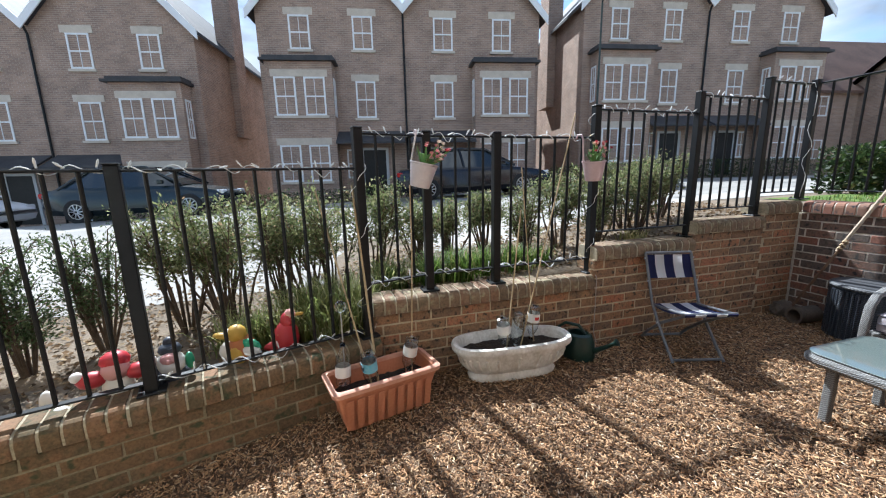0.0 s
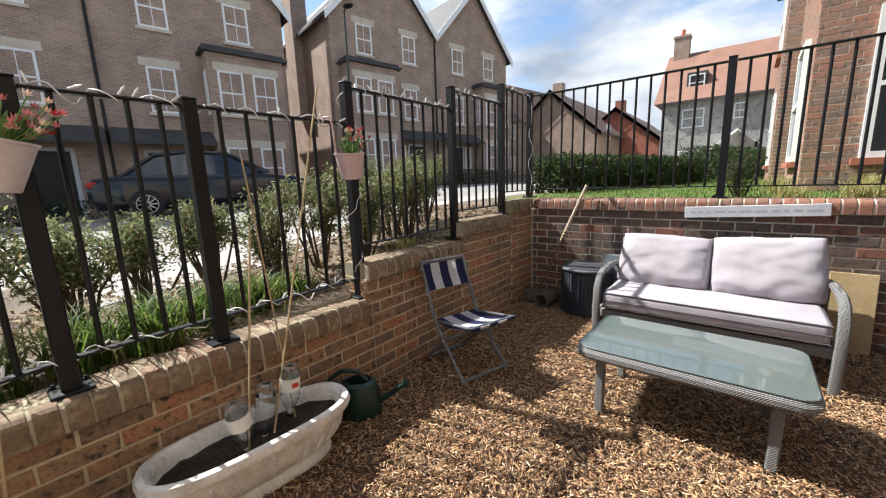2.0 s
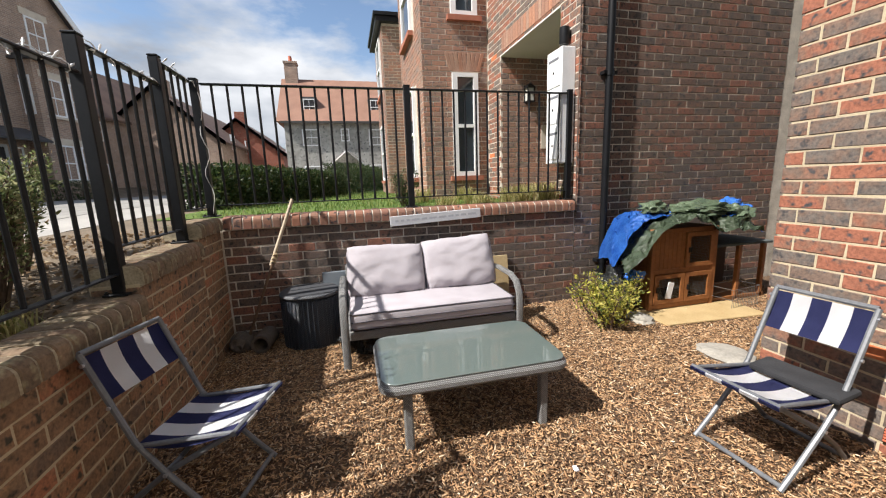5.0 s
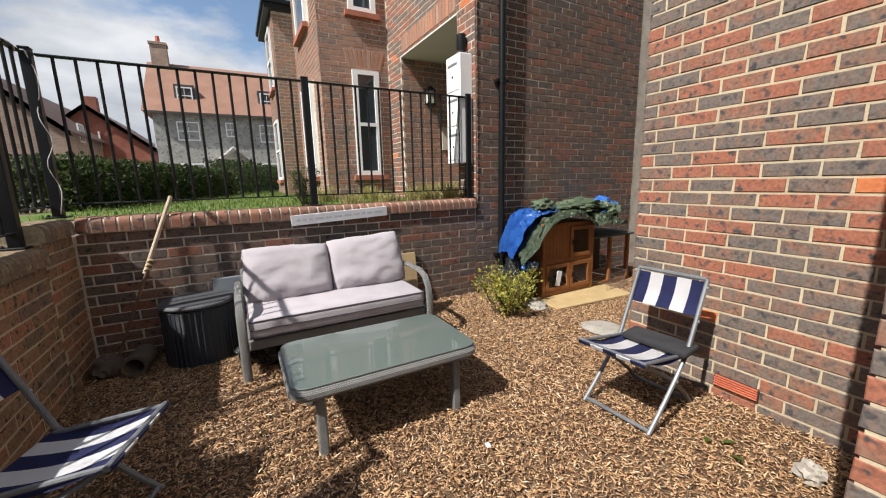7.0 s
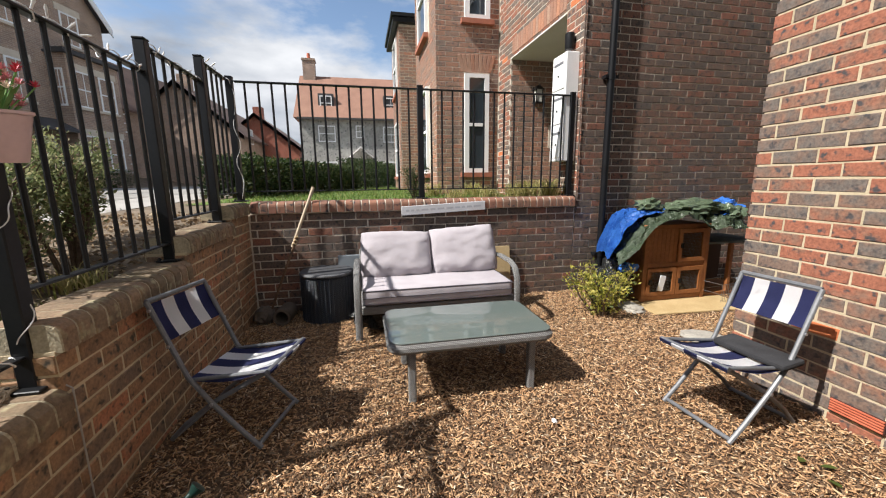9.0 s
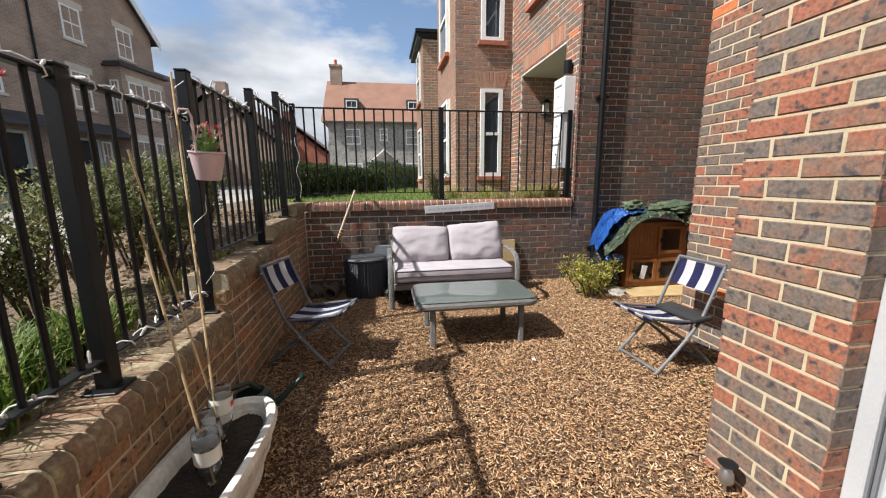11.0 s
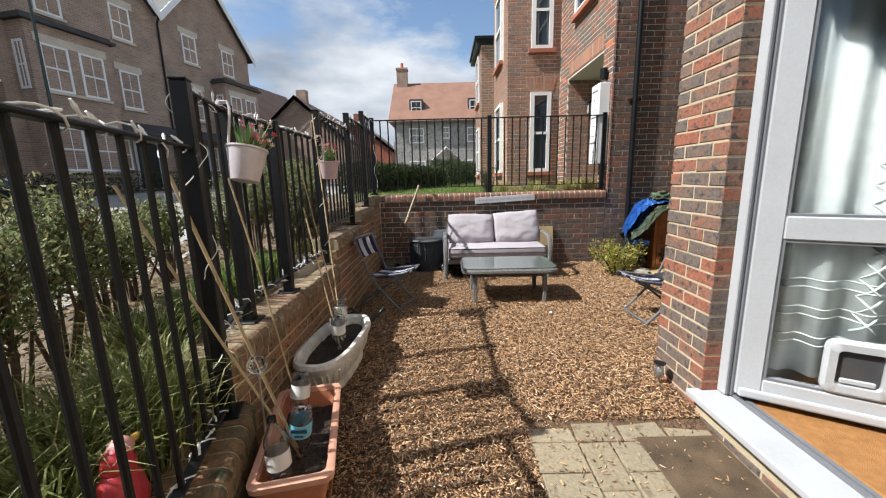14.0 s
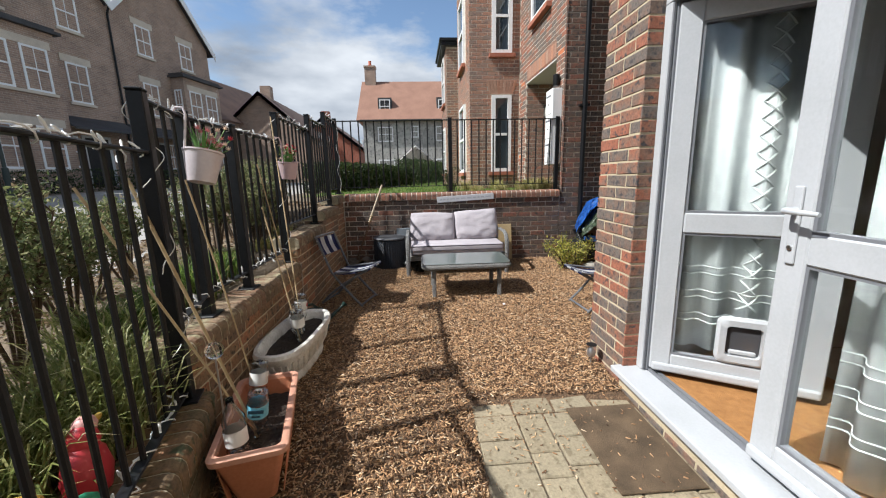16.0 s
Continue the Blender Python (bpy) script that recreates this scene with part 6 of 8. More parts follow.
part("foot", shell_of([stadium(0.38, 0.115, 0.0), stadium(0.385, 0.12, 0.02), stadium(0.37, 0.11, 0.045), stadium(0.36, 0.1, 0.055)]), M_STONEWARE, tub, "moulded oval foot", smooth=True)
part("bowl", shell_of([stadium(0.36, 0.1, 0.05), stadium(0.41, 0.125, 0.08), stadium(0.46, 0.145, 0.15), stadium(0.48, 0.152, 0.215), stadium(0.455, 0.13, 0.215), stadium(0.43, 0.115, 0.14)]), M_STONEWARE, tub, smooth=True)
part("rim", shell_of([stadium(0.485, 0.155, 0.205), stadium(0.515, 0.175, 0.215), stadium(0.522, 0.18, 0.235), stadium(0.512, 0.172, 0.258), stadium(0.485, 0.15, 0.262), stadium(0.465, 0.135, 0.245), stadium(0.458, 0.13, 0.21)], False), M_STONEWARE, tub, "rolled rim", smooth=True)
for k in range(28):
    a = stadium(0.468, 0.149, 0.0, 28)[k]
    b = stadium(0.405, 0.124, 0.0, 28)[k]
    bm = bmesh.new()
    tube(bm, [(a[0], a[1], 0.175), ((a[0] + b[0]) / 2 * 1.02, (a[1] + b[1]) / 2 * 1.02, 0.125), (b[0], b[1], 0.085)], [0.01, 0.013, 0.008], 6)
    part("flute", bm, M_STONEWARE, tub, smooth=True)
soil_bed(tub, 0.45, 0.125, 0.195, 9, True)

# watering can
M_CAN = mottled("dark_green_plastic", (0.006, 0.022, 0.018), (0.014, 0.04, 0.032), 6, 0.35, 60, 0.1)
can = thing("watering_can", pose(1.745, 2.235, 0, 0, 0, -55) @ Matrix.Scale(0.85, 4), "dark green plastic watering can on the chips", "watering can")
bm = bmesh.new()
lathe(bm, [(0.125, 0.0), (0.13, 0.03), (0.12, 0.16), (0.1, 0.215), (0.075, 0.23), (0.07, 0.225), (0.09, 0.15)], 22, 1.15, 0.95)
part("body", bm, M_CAN, can, smooth=True)
bm = bmesh.new()
tube(bm, [(0.1, 0, 0.06), (0.2, -0.02, 0.13), (0.31, -0.04, 0.215)], [0.03, 0.02, 0.015], 10)
part("spout", bm, M_CAN, can, smooth=True)
bm = bmesh.new()
tube(bm, [(-0.11, 0, 0.06), (-0.19, 0, 0.12), (-0.2, 0, 0.22), (-0.12, 0, 0.29), (-0.0, 0, 0.29), (0.06, 0, 0.22)], 0.015, 8)
part("handle", bm, M_CAN, can, smooth=True)
bm = bmesh.new()
lathe(bm, [(0.015, 0), (0.03, 0.03), (0.032, 0.036), (0.005, 0.04)], 12)
part("rose", bm, M_CAN, can, m=pose(0.305, -0.04, 0.21, 0, 52, 0), smooth=True)

# ---- bottles on canes ----
M_CANE = mottled("bamboo", (0.36, 0.26, 0.14), (0.5, 0.38, 0.22), 6, 0.7, 40, 0.2)
M_BOTTLE = clear_glass("clear_plastic", (0.93, 0.96, 0.97), 0.06)
M_LABEL_BLUE = mottled("blue_label", (0.1, 0.4, 0.55), (0.25, 0.55, 0.68), 20, 0.5, 80, 0.1)
M_LABEL_WHITE = plain("white_label", (0.7, 0.7, 0.68), 0.5)
M_RED = plain("red_print", (0.5, 0.03, 0.03), 0.5)
M_DARKPRINT = plain("dark_print", (0.02, 0.06, 0.1), 0.5)


def cane(points, r, label):
    c = thing("garden_cane", pose(*points[0]), label, "cane", "canes in the planters")
    o = Vector(points[0])
    bm = bmesh.new()
    q = [Vector(p) - o for p in points]
    tube(bm, q, r, 8)
    part("stick", bm, M_CANE, c, smooth=True)
    d = q[-1].normalized()
    for k in range(1, 6):
        p = q[-1] * (k / 6)
        if len(q) == 2:
            bm = bmesh.new()
            tube(bm, [p - d * 0.006, p, p + d * 0.006], [r, r * 1.25, r], 8)
            part("node", bm, M_CANE, c, smooth=True)


def bottle(m, label, band, red=False, printed=False):
    b = thing("plastic_bottle", m @ Matrix.Scale(1.22, 4), label, "bottle", "upturned bottles")
    bm = bmesh.new()
    prof = [(0.012, -0.115), (0.013, -0.09), (0.02, -0.075), (0.034, -0.045), (0.036, -0.03), (0.033, -0.02), (0.036, -0.008), (0.036, 0.05), (0.033, 0.058), (0.036, 0.066), (0.034, 0.085), (0.02, 0.09), (0.0005, 0.08)]
    lathe(bm, prof, 20, cap=False)
    bt = part("shell", bm, M_BOTTLE, b, "clear crumpled plastic", smooth=True)
    so = bt.modifiers.new("thick", "SOLIDIFY")
    so.thickness = 0.0012
    bm = bmesh.new()
    lathe(bm, [(0.0368, -0.006), (0.0368, 0.046)], 20, cap=False)
    part("label", bm, band, b, smooth=True)
    if red:
        part("print", boxes((-0.012, -0.0378, 0.012, 0.014, -0.0368, 0.03)), M_RED, b)
    if printed:
        part("print", boxes((-0.0385, -0.026, 0.022, -0.0345, 0.026, 0.034), (-0.0385, -0.014, 0.006, -0.0345, 0.014, 0.011)), M_DARKPRINT, b, "dark printed band")
    return b


bottle(pose(0.02, 2.09, 0.30, 180 - 4, 3, 0), "clear upturned plastic bottle on a thin post", M_LABEL_WHITE)
bottle(pose(0.17, 2.06, 0.275, 8, -6, 10), "crumpled clear water bottle with a blue label", M_LABEL_BLUE, printed=True)
bottle(pose(0.43, 2.16, 0.28, 5, 10, 0), "small clear plastic bottle on a cane", M_LABEL_WHITE)
bottle(pose(1.08, 2.15, 0.33, 3, -8, 0), "clear plastic bottle on a cane in the tub", M_LABEL_WHITE)
bottle(pose(1.21, 2.2, 0.32, -4, 10, 0), "clear plastic bottle leaning in the tub", M_BOTTLE)
bottle(pose(1.33, 2.2, 0.36, 2, 5, 0), "clear plastic bottle with red print in the tub", M_LABEL_WHITE, True)
cane([(0.185, 2.07, 0.12), (-0.06, 2.452, 1.30)], 0.005, "long pale bamboo cane leaning on the railings")
cane([(0.44, 2.165, 0.13), (0.505, 2.33, 0.9), (0.53, 2.43, 1.32)], 0.0045, "pale bamboo cane leaning beneath a flower pot")
cane([(0.22, 2.1, 0.13), (0.16, 2.435, 1.33)], 0.007, "flat pale timber stake leaning on the railings")
cane([(1.10, 2.15, 0.2), (1.33, 2.40, 1.12)], 0.005, "pale bamboo cane standing in the tub")
cane([(1.22, 2.17, 0.2), (1.78, 2.435, 1.80)], 0.005, "long pale bamboo cane leaning on a railing post")
cane([(1.34, 2.2, 0.2), (1.33, 2.40, 1.42)], 0.004, "thin pale cane upright in the tub")
gl = thing("solar_globe_light", pose(0.03, 2.13, 0.2), "small clear globe garden light on a thin stake", "lamp")
bm = bmesh.new()
tube(bm, [(0, 0, 0), (0, 0, 0.42)], 0.004, 6)
part("stake", bm, M_ALLOY, gl)
bm = bmesh.new()
bmesh.ops.create_icosphere(bm, subdivisions=3, radius=0.035)
part("globe", bm, M_BOTTLE, gl, m=pose(0, 0, 0.45), smooth=True)

# ---- hanging flower pots ----
M_LILACPOT = mottled("pale_lilac_metal", (0.56, 0.5, 0.53), (0.66, 0.6, 0.62), 6, 0.4, 60, 0.05)
M_PINKPOT = mottled("pale_pink_metal", (0.56, 0.41, 0.43), (0.64, 0.48, 0.5), 6, 0.4, 60, 0.05)
M_PETAL = [plain("petal_red", (0.48, 0.035, 0.06), 0.6), plain("petal_pink", (0.7, 0.27, 0.29), 0.6), plain("petal_cream", (0.76, 0.6, 0.5), 0.6)]
M_LEAF_LIGHT = plain("light_leaf", (0.12, 0.26, 0.06), 0.55)


def flower_pot(m, size, label, seed, paint):
    p = thing("hanging_flower_pot", m, label, "flower pot", "hanging flower pots")
    r, h = 0.098 * size, 0.17 * size
    bm = bmesh.new()
    lathe(bm, [(r * 0.68, 0), (r * 0.7, 0.004), (r * 0.97, h - 0.012), (r * 1.03, h - 0.008), (r * 1.03, h), (r * 0.95, h), (r * 0.9, h - 0.03)], 28)
    part("pot", bm, paint, p, smooth=True)
    bm = bmesh.new()
    lathe(bm, [(0.001, h - 0.022), (r * 0.91, h - 0.02)], 20, cap=False)
    part("moss", bm, mottled("dried_moss", (0.07, 0.03, 0.02), (0.2, 0.1, 0.06), 40, 0.95, 200, 1.0, depth=0.01), p)
    bm = bmesh.new()
    tube(bm, [(-r * 0.85, r * 0.5, h - 0.01), (-r * 0.85, r * 0.6, h + 0.16), (-r * 0.85, r * 0.75, h + 0.19), (-r * 0.85, r * 1.15, h + 0.19), (-r * 0.85, r * 1.25, h + 0.165)], 0.006, 8)
    part("hook", bm, paint, p, "painted wire hook over the rail", smooth=True)
    q = random.Random(seed)
    for k in range(34):
        a, rad, zz = q.uniform(0, 6.28), q.uniform(0.02, 0.085) * size, h + q.uniform(0.005, 0.15) * size
        tip = Vector((rad * math.cos(a) * 1.2 + 0.055, rad * math.sin(a) * 1.1 - 0.012, zz))
        bm = bmesh.new()
        tube(bm, [(tip.x * 0.3, tip.y * 0.3, h - 0.02), tuple(tip)], 0.0022, 5)
        part("stem", bm, M_LEAF_LIGHT, p)
        bm = bmesh.new()
        for layer in range(2):
            for i in range(6):
                t = 2 * math.pi * i / 6 + layer * 0.5
                rr = (0.021 - 0.006 * layer) * size
                c, s_ = math.cos(t), math.sin(t)
                v = [bm.verts.new(tip + Vector(w)) for w in ((0, 0, 0.003 * layer), (rr * 0.6 * math.cos(t - 0.45), rr * 0.6 * math.sin(t - 0.45), 0.006 + 0.006 * layer), (rr * c, rr * s_, 0.012 + 0.01 * layer), (rr * 0.6 * math.cos(t + 0.45), rr * 0.6 * math.sin(t + 0.45), 0.006 + 0.006 * layer))]
                bm.faces.new(v)
        part("flower", bm, M_PETAL[q.choice((0, 1, 1, 2, 2))], p, smooth=True)
    for k in range(13):
        a = q.uniform(0, 6.28)
        bm = bmesh.new()
        pts = [Vector((0.02 * math.cos(a), 0.02 * math.sin(a), h - 0.02)), Vector((0.06 * math.cos(a), 0.06 * math.sin(a), h + 0.06 * size)), Vector((0.1 * math.cos(a) * size, 0.1 * math.sin(a) * size, h + q.uniform(0.04, 0.12) * size))]
        w = 0.009
        sd = Vector((-math.sin(a), math.cos(a), 0)) * w
        v = [bm.verts.new(z) for z in (pts[0] - sd * 0.3, pts[0] + sd * 0.3, pts[1] + sd, pts[2], pts[1] - sd)]
        bm.faces.new((v[0], v[1], v[2], v[4])), bm.faces.new((v[4], v[2], v[3]))
        part("leaf", bm, M_LEAF_LIGHT, p)


flower_pot(pose(0.585, 2.385, 1.305, 5, 12, 0), 0.92, "pale lilac metal pot of artificial flowers hooked on the railings", 4, M_LILACPOT)
flower_pot(pose(1.925, 2.385, 1.315, 2, -5, 20), 0.85, "small pale pink pot of artificial flowers hooked on the railings", 11, M_PINKPOT)

# ---- string lights wound on the railings ----
M_CABLE = plain("white_cable", (0.7, 0.7, 0.7), 0.5)


def light_string(x0, y0, x1, y1, z, rise, seed, label="white fairy light string wound round the black rail"):
    q = random.Random(seed)
    d = Vector((x1 - x0, y1 - y0, rise))
    L = d.length
    e, side = d.normalized(), Vector((-(y1 - y0), x1 - x0, 0)).normalized()
    s = thing("fairy_lights", pose(x0, y0, z), label, "string lights", "fairy lights on the railings")
    n = int(L / 0.018)
    turn = L / 0.16
    bm = bmesh.new()
    pts = []
    for i in range(n + 1):
        t = i / n
        a = t * turn * 2 * math.pi + 0.6 * math.sin(t * 9 + seed)
        rr = 0.019 + 0.006 * math.sin(t * 31 + seed)
        sag = -0.03 * max(0, math.sin(t * 7 + seed * 2)) ** 6
        pts.append(e * (L * t) + side * (rr * math.cos(a) * 1.3) + Vector((0, 0, rr * math.sin(a) + sag)))
    tube(bm, pts, 0.0028, 5)
    part("cable", bm, M_CABLE, s, smooth=True)
    for k in range(max(3, int(L / 0.085))):
        t = (k + q.uniform(0.2, 0.8)) / max(3, int(L / 0.085))
        p = e * (L * t) + side * q.uniform(-0.02, 0.02)
        u = Vector((q.uniform(-0.6, 0.6), q.uniform(-0.5, 0.5), q.uniform(-0.1, 1.0))).normalized()
        bm = bmesh.new()
        tube(bm, [p + u * 0.008, p + u * 0.028, p + u * 0.034, p + u * 0.05], [0.0042, 0.0045, 0.0062, 0.0025], 6)
        part("bulb", bm, M_CABLE, s, smooth=True)


for i, ((a, ya), (b, yb), low, high) in enumerate(RAILS):
    light_string(a + 0.03, ya, b - 0.03, yb, high - 0.002, 0, i)
    if 1 <= i <= 4:
        light_string(a + 0.03, ya, b - 0.03, yb, low + 0.006, 0, i + 20, "white fairy light string tangled along the bottom rail")
for k, (px, py, z0, z1) in enumerate((LOW_POSTS[0], (2.005, Y_RAIL, 0.575, 1.86))):
    s = thing("fairy_lights", pose(px, py, z0), "white fairy light string wound round the railing post", "string lights", "fairy lights on the railings")
    bm = bmesh.new()
    hgt = z1 - z0
    tube(bm, [(0.042 * math.cos(t * 0.9 + k) * (1 + 0.45 * math.sin(t * 2.3)), 0.042 * math.sin(t * 0.9 + k) * (1 + 0.3 * math.cos(t * 1.9)), 0.05 + (hgt - 0.08) * t / 24) for t in [q / 4 for q in range(97)]], 0.002, 5)
    part("cable", bm, M_CABLE, s, smooth=True)
s = thing("fairy_lights", pose(4.37, Y_RAIL - 0.03, 1.08), "white fairy light cable hanging down the corner post", "string lights", "fairy lights on the railings")
bm = bmesh.new()
tube(bm, [(-0.04 + 0.02 * math.sin(t * 1.3), -0.03 + 0.02 * math.cos(t * 0.9), 1.05 - 1.03 * t / 20) for t in range(21)], 0.0025, 5)
part("cable", bm, M_CABLE, s, smooth=True)

cb = thing("loose_cable", pose(2.0, Y_WALL - 0.004, 0.0), "thin grey cable hanging down the side wall", "cable")
bm = bmesh.new()
tube(bm, [(0, 0.05, 0.60), (0, -0.004, 0.56), (0.004, -0.002, 0.3), (0.0, -0.003, 0.1), (0.02, -0.02, 0.01)], 0.003, 6)
part("wire", bm, plain("grey_wire", (0.35, 0.33, 0.3), 0.6), cb, smooth=True)

# ---- sign on the far wall ----
M_SIGN = mottled("pale_grey_sign", (0.5, 0.5, 0.52), (0.6, 0.6, 0.62), 6, 0.6, 80, 0.1)
sg = thing("garden_sign", pose(4.292, 0.555, 0.975, 0, 0, -90) @ pose(0, 0, 0, 0, -2.6, 0), "long pale grey wooden sign leaning under the coping", "sign")
part("board", soft_box(-0.435, -0.012, -0.045, 0.435, 0.004, 0.045, 0.003), M_SIGN, sg)
q = random.Random(2)
x = -0.39
while x < 0.37:
    w = q.choice((0.03, 0.05, 0.07, 0.09))
    part("lettering", boxes((x, -0.0128, -0.009, min(x + w, 0.39), -0.0122, 0.009)), plain("grey_print", (0.4, 0.41, 0.44), 0.7), sg)
    x += w + 0.022

# ---- leaning pole, pipe end ----
po = thing("wooden_pole", pose(4.08, 2.26, 0.0), "two-part wooden pole leaning in the wall corner", "pole")
a, b = Vector((0, 0, 0)), Vector((0.165, -0.47, 1.2))
bm = bmesh.new()
tube(bm, [a, b * 0.62], 0.011, 8)
part("lower_stick", bm, mottled("dark_wood", (0.1, 0.055, 0.03), (0.2, 0.12, 0.07), 6, 0.8, 50, 0.3), po, smooth=True)
bm = bmesh.new()
tube(bm, [b * 0.55 + Vector((0.012, 0.012, 0)), b + Vector((0.012, 0.012, 0))], 0.014, 8)
part("upper_stick", bm, mottled("pale_wood", (0.42, 0.33, 0.23), (0.58, 0.48, 0.36), 5, 0.75, 50, 0.3), po, smooth=True)
for k in (0.565, 0.59, 0.615):
    bm = bmesh.new()
    tube(bm, [b * k, b * k + Vector((0.01, 0, 0.012))], 0.021, 8)
    part("tie", bm, M_CANE, po, smooth=True)
M_CLAY = mottled("dull_clay", (0.07, 0.055, 0.043), (0.14, 0.11, 0.085), 6, 0.85, 60, 0.3)
pp = thing("clay_pipe", pose(4.05, 2.09, 0.075, 0, -90, -8), "dull clay pipe end lying in the wall corner", "pipe")
bm = bmesh.new()
lathe(bm, [(0.075, -0.1), (0.075, 0.12), (0.055, 0.12), (0.052, -0.1)], 20, cap=False)
part("pipe", bm, M_CLAY, pp, smooth=True)
lump("stone", pose(4.08, 2.28, 0.05), 0.11, 0.09, 0.09, M_CLAY, "dull brown rounded stone in the wall corner", "stone", 4, 0.25)

# ---- rabbit hutch under tarpaulins ----
M_PINE = mottled("orange_pine", (0.2, 0.07, 0.02), (0.32, 0.125, 0.04), 3, 0.55, 30, 0.25)
M_WIRE = plain("wire", (0.3, 0.3, 0.3), 0.4, 0.8)
M_INSIDE = plain("hutch_inside", (0.06, 0.03, 0.015), 0.9)
hu = thing("rabbit_hutch", pose(3.70, -1.33, 0, 0, 0, 0), "two-storey orange pine rabbit hutch with wire doors", "hutch")
D, Wd = 0.44, 0.76
part("back_panel", boxes((D - 0.015, -Wd, 0.06, D, 0, 0.8)), M_PINE, hu)
for y0 in (-Wd, -0.02):
    part("side_panel", boxes((0.02, y0, 0.04, D - 0.015, y0 + 0.02, 0.78)), M_PINE, hu)
for z in (0.04, 0.385, 0.78):
    part("shelf", boxes((0.02, -Wd + 0.02, z, D - 0.015, -0.02, z + 0.018)), M_PINE, hu)
for y0 in (-Wd, -0.045):
    part("corner_post", soft_box(-0.02, y0, 0.0, 0.02, y0 + 0.045, 0.80, 0.004), M_PINE, hu)
for z in (0.03, 0.37, 0.755):
    part("rail", soft_box(-0.015, -Wd + 0.045, z, 0.02, -0.045, z + 0.045, 0.003), M_PINE, hu)
for i in range(7):
    part("plank", soft_box(-0.012, -0.05 - 0.048 * (i + 1) + 0.002, 0.415, 0.012, -0.05 - 0.048 * i, 0.755, 0.002), M_PINE, hu)
for nm, y0, y1, z0, z1 in (("door", -Wd + 0.05, -0.39, 0.42, 0.752), ("door", -Wd + 0.05, -0.40, 0.08, 0.365), ("door", -0.39, -0.05, 0.08, 0.365)):
    dr = part(nm, boxes((-0.026, y0, z0, -0.01, y0 + 0.04, z1), (-0.026, y1 - 0.04, z0, -0.01, y1, z1), (-0.026, y0 + 0.04, z0, -0.01, y1 - 0.04, z0 + 0.04), (-0.026, y0 + 0.04, z1 - 0.04, -0.01, y1 - 0.04, z1)), M_PINE, hu, "pine framed wire door")
    bm = bmesh.new()
    k = y0 + 0.05
    while k < y1 - 0.04:
        box(bm, -0.014, k, z0 + 0.04, -0.013, k + 0.0015, z1 - 0.04)
        k += 0.016
    k = z0 + 0.05
    while k < z1 - 0.04:
        box(bm, -0.0125, y0 + 0.04, k, -0.0115, y1 - 0.04, k + 0.0015)
        k += 0.016
    part("wire_mesh", bm, M_WIRE, dr)
    part("latch", boxes((-0.036, y1 - 0.05, (z0 + z1) / 2 - 0.025, -0.026, y1 - 0.02, (z0 + z1) / 2 + 0.025)), M_DARKMETAL, dr)
part("hay", boxes((0.06, -Wd + 0.06, 0.06, D - 0.05, -0.06, 0.09)), M_INSIDE, hu)
tr = solid("cloth_scrap", soft_box(-0.004, -0.035, 0, 0.004, 0.035, 0.16, 0.003), M_CANVAS, "pale rag hanging in the lower hutch door", "cloth", m=pose(3.668, -1.53, 0.13, 12, 0, 0))
rn = thing("hutch_run", pose(3.74, -2.1, 0), "low pine run with a felt roof beside the hutch", "hutch")
for y in (-0.02, -0.34, -0.66):
    part("post", soft_box(-0.02, y - 0.02, 0, 0.02, y + 0.02, 0.58, 0.003), M_PINE, rn)
part("roof", soft_box(-0.06, -0.7, 0.58, 0.46, 0.02, 0.605, 0.004), mottled("roof_felt", (0.05, 0.06, 0.06), (0.1, 0.115, 0.115), 7, 0.9, 120, 0.5), rn, "grey-green felt roof")
part("back_panel", boxes((0.42, -0.7, 0, 0.44, 0.02, 0.58)), M_INSIDE, rn)
part("floor_board", boxes((-0.02, -0.7, 0.02, 0.42, 0.02, 0.05)), M_PINE, rn)
wr = thing("wire_cage", pose(3.52, -2.3, 0.0, 0, 0, 8), "low white wire pen panel standing by the run", "cage")
for i in range(17):
    bm = bmesh.new()
    tube(bm, [(0, -0.2 + 0.025 * i, 0.005), (0, -0.2 + 0.025 * i, 0.2)], 0.002, 5)
    part("wire", bm, M_WIRE, wr)
for z in (0.006, 0.1, 0.2):
    bm = bmesh.new()
    tube(bm, [(0, -0.2, z), (0, 0.2, z), (0.22, 0.2, z), (0.22, -0.2, z)], 0.0025, 5, closed=True)
    part("hoop", bm, M_WIRE, wr)
solid("hutch_mat", soft_box(0, 0, 0, 0.40, 1.05, 0.016, 0.004), mottled("sand_board", (0.36, 0.25, 0.11), (0.48, 0.35, 0.18), 5, 0.85, 70, 0.3), "sandy yellow board laid on the chips before the hutch", "board", m=pose(3.29, -2.28, 0.006, 0, 0, -4))


def along(profile, y):
    """Height at y of a line of (y, z) corners that run towards -y."""
    return float(np.interp(-y, [-p[0] for p in profile], [p[1] for p in profile]))


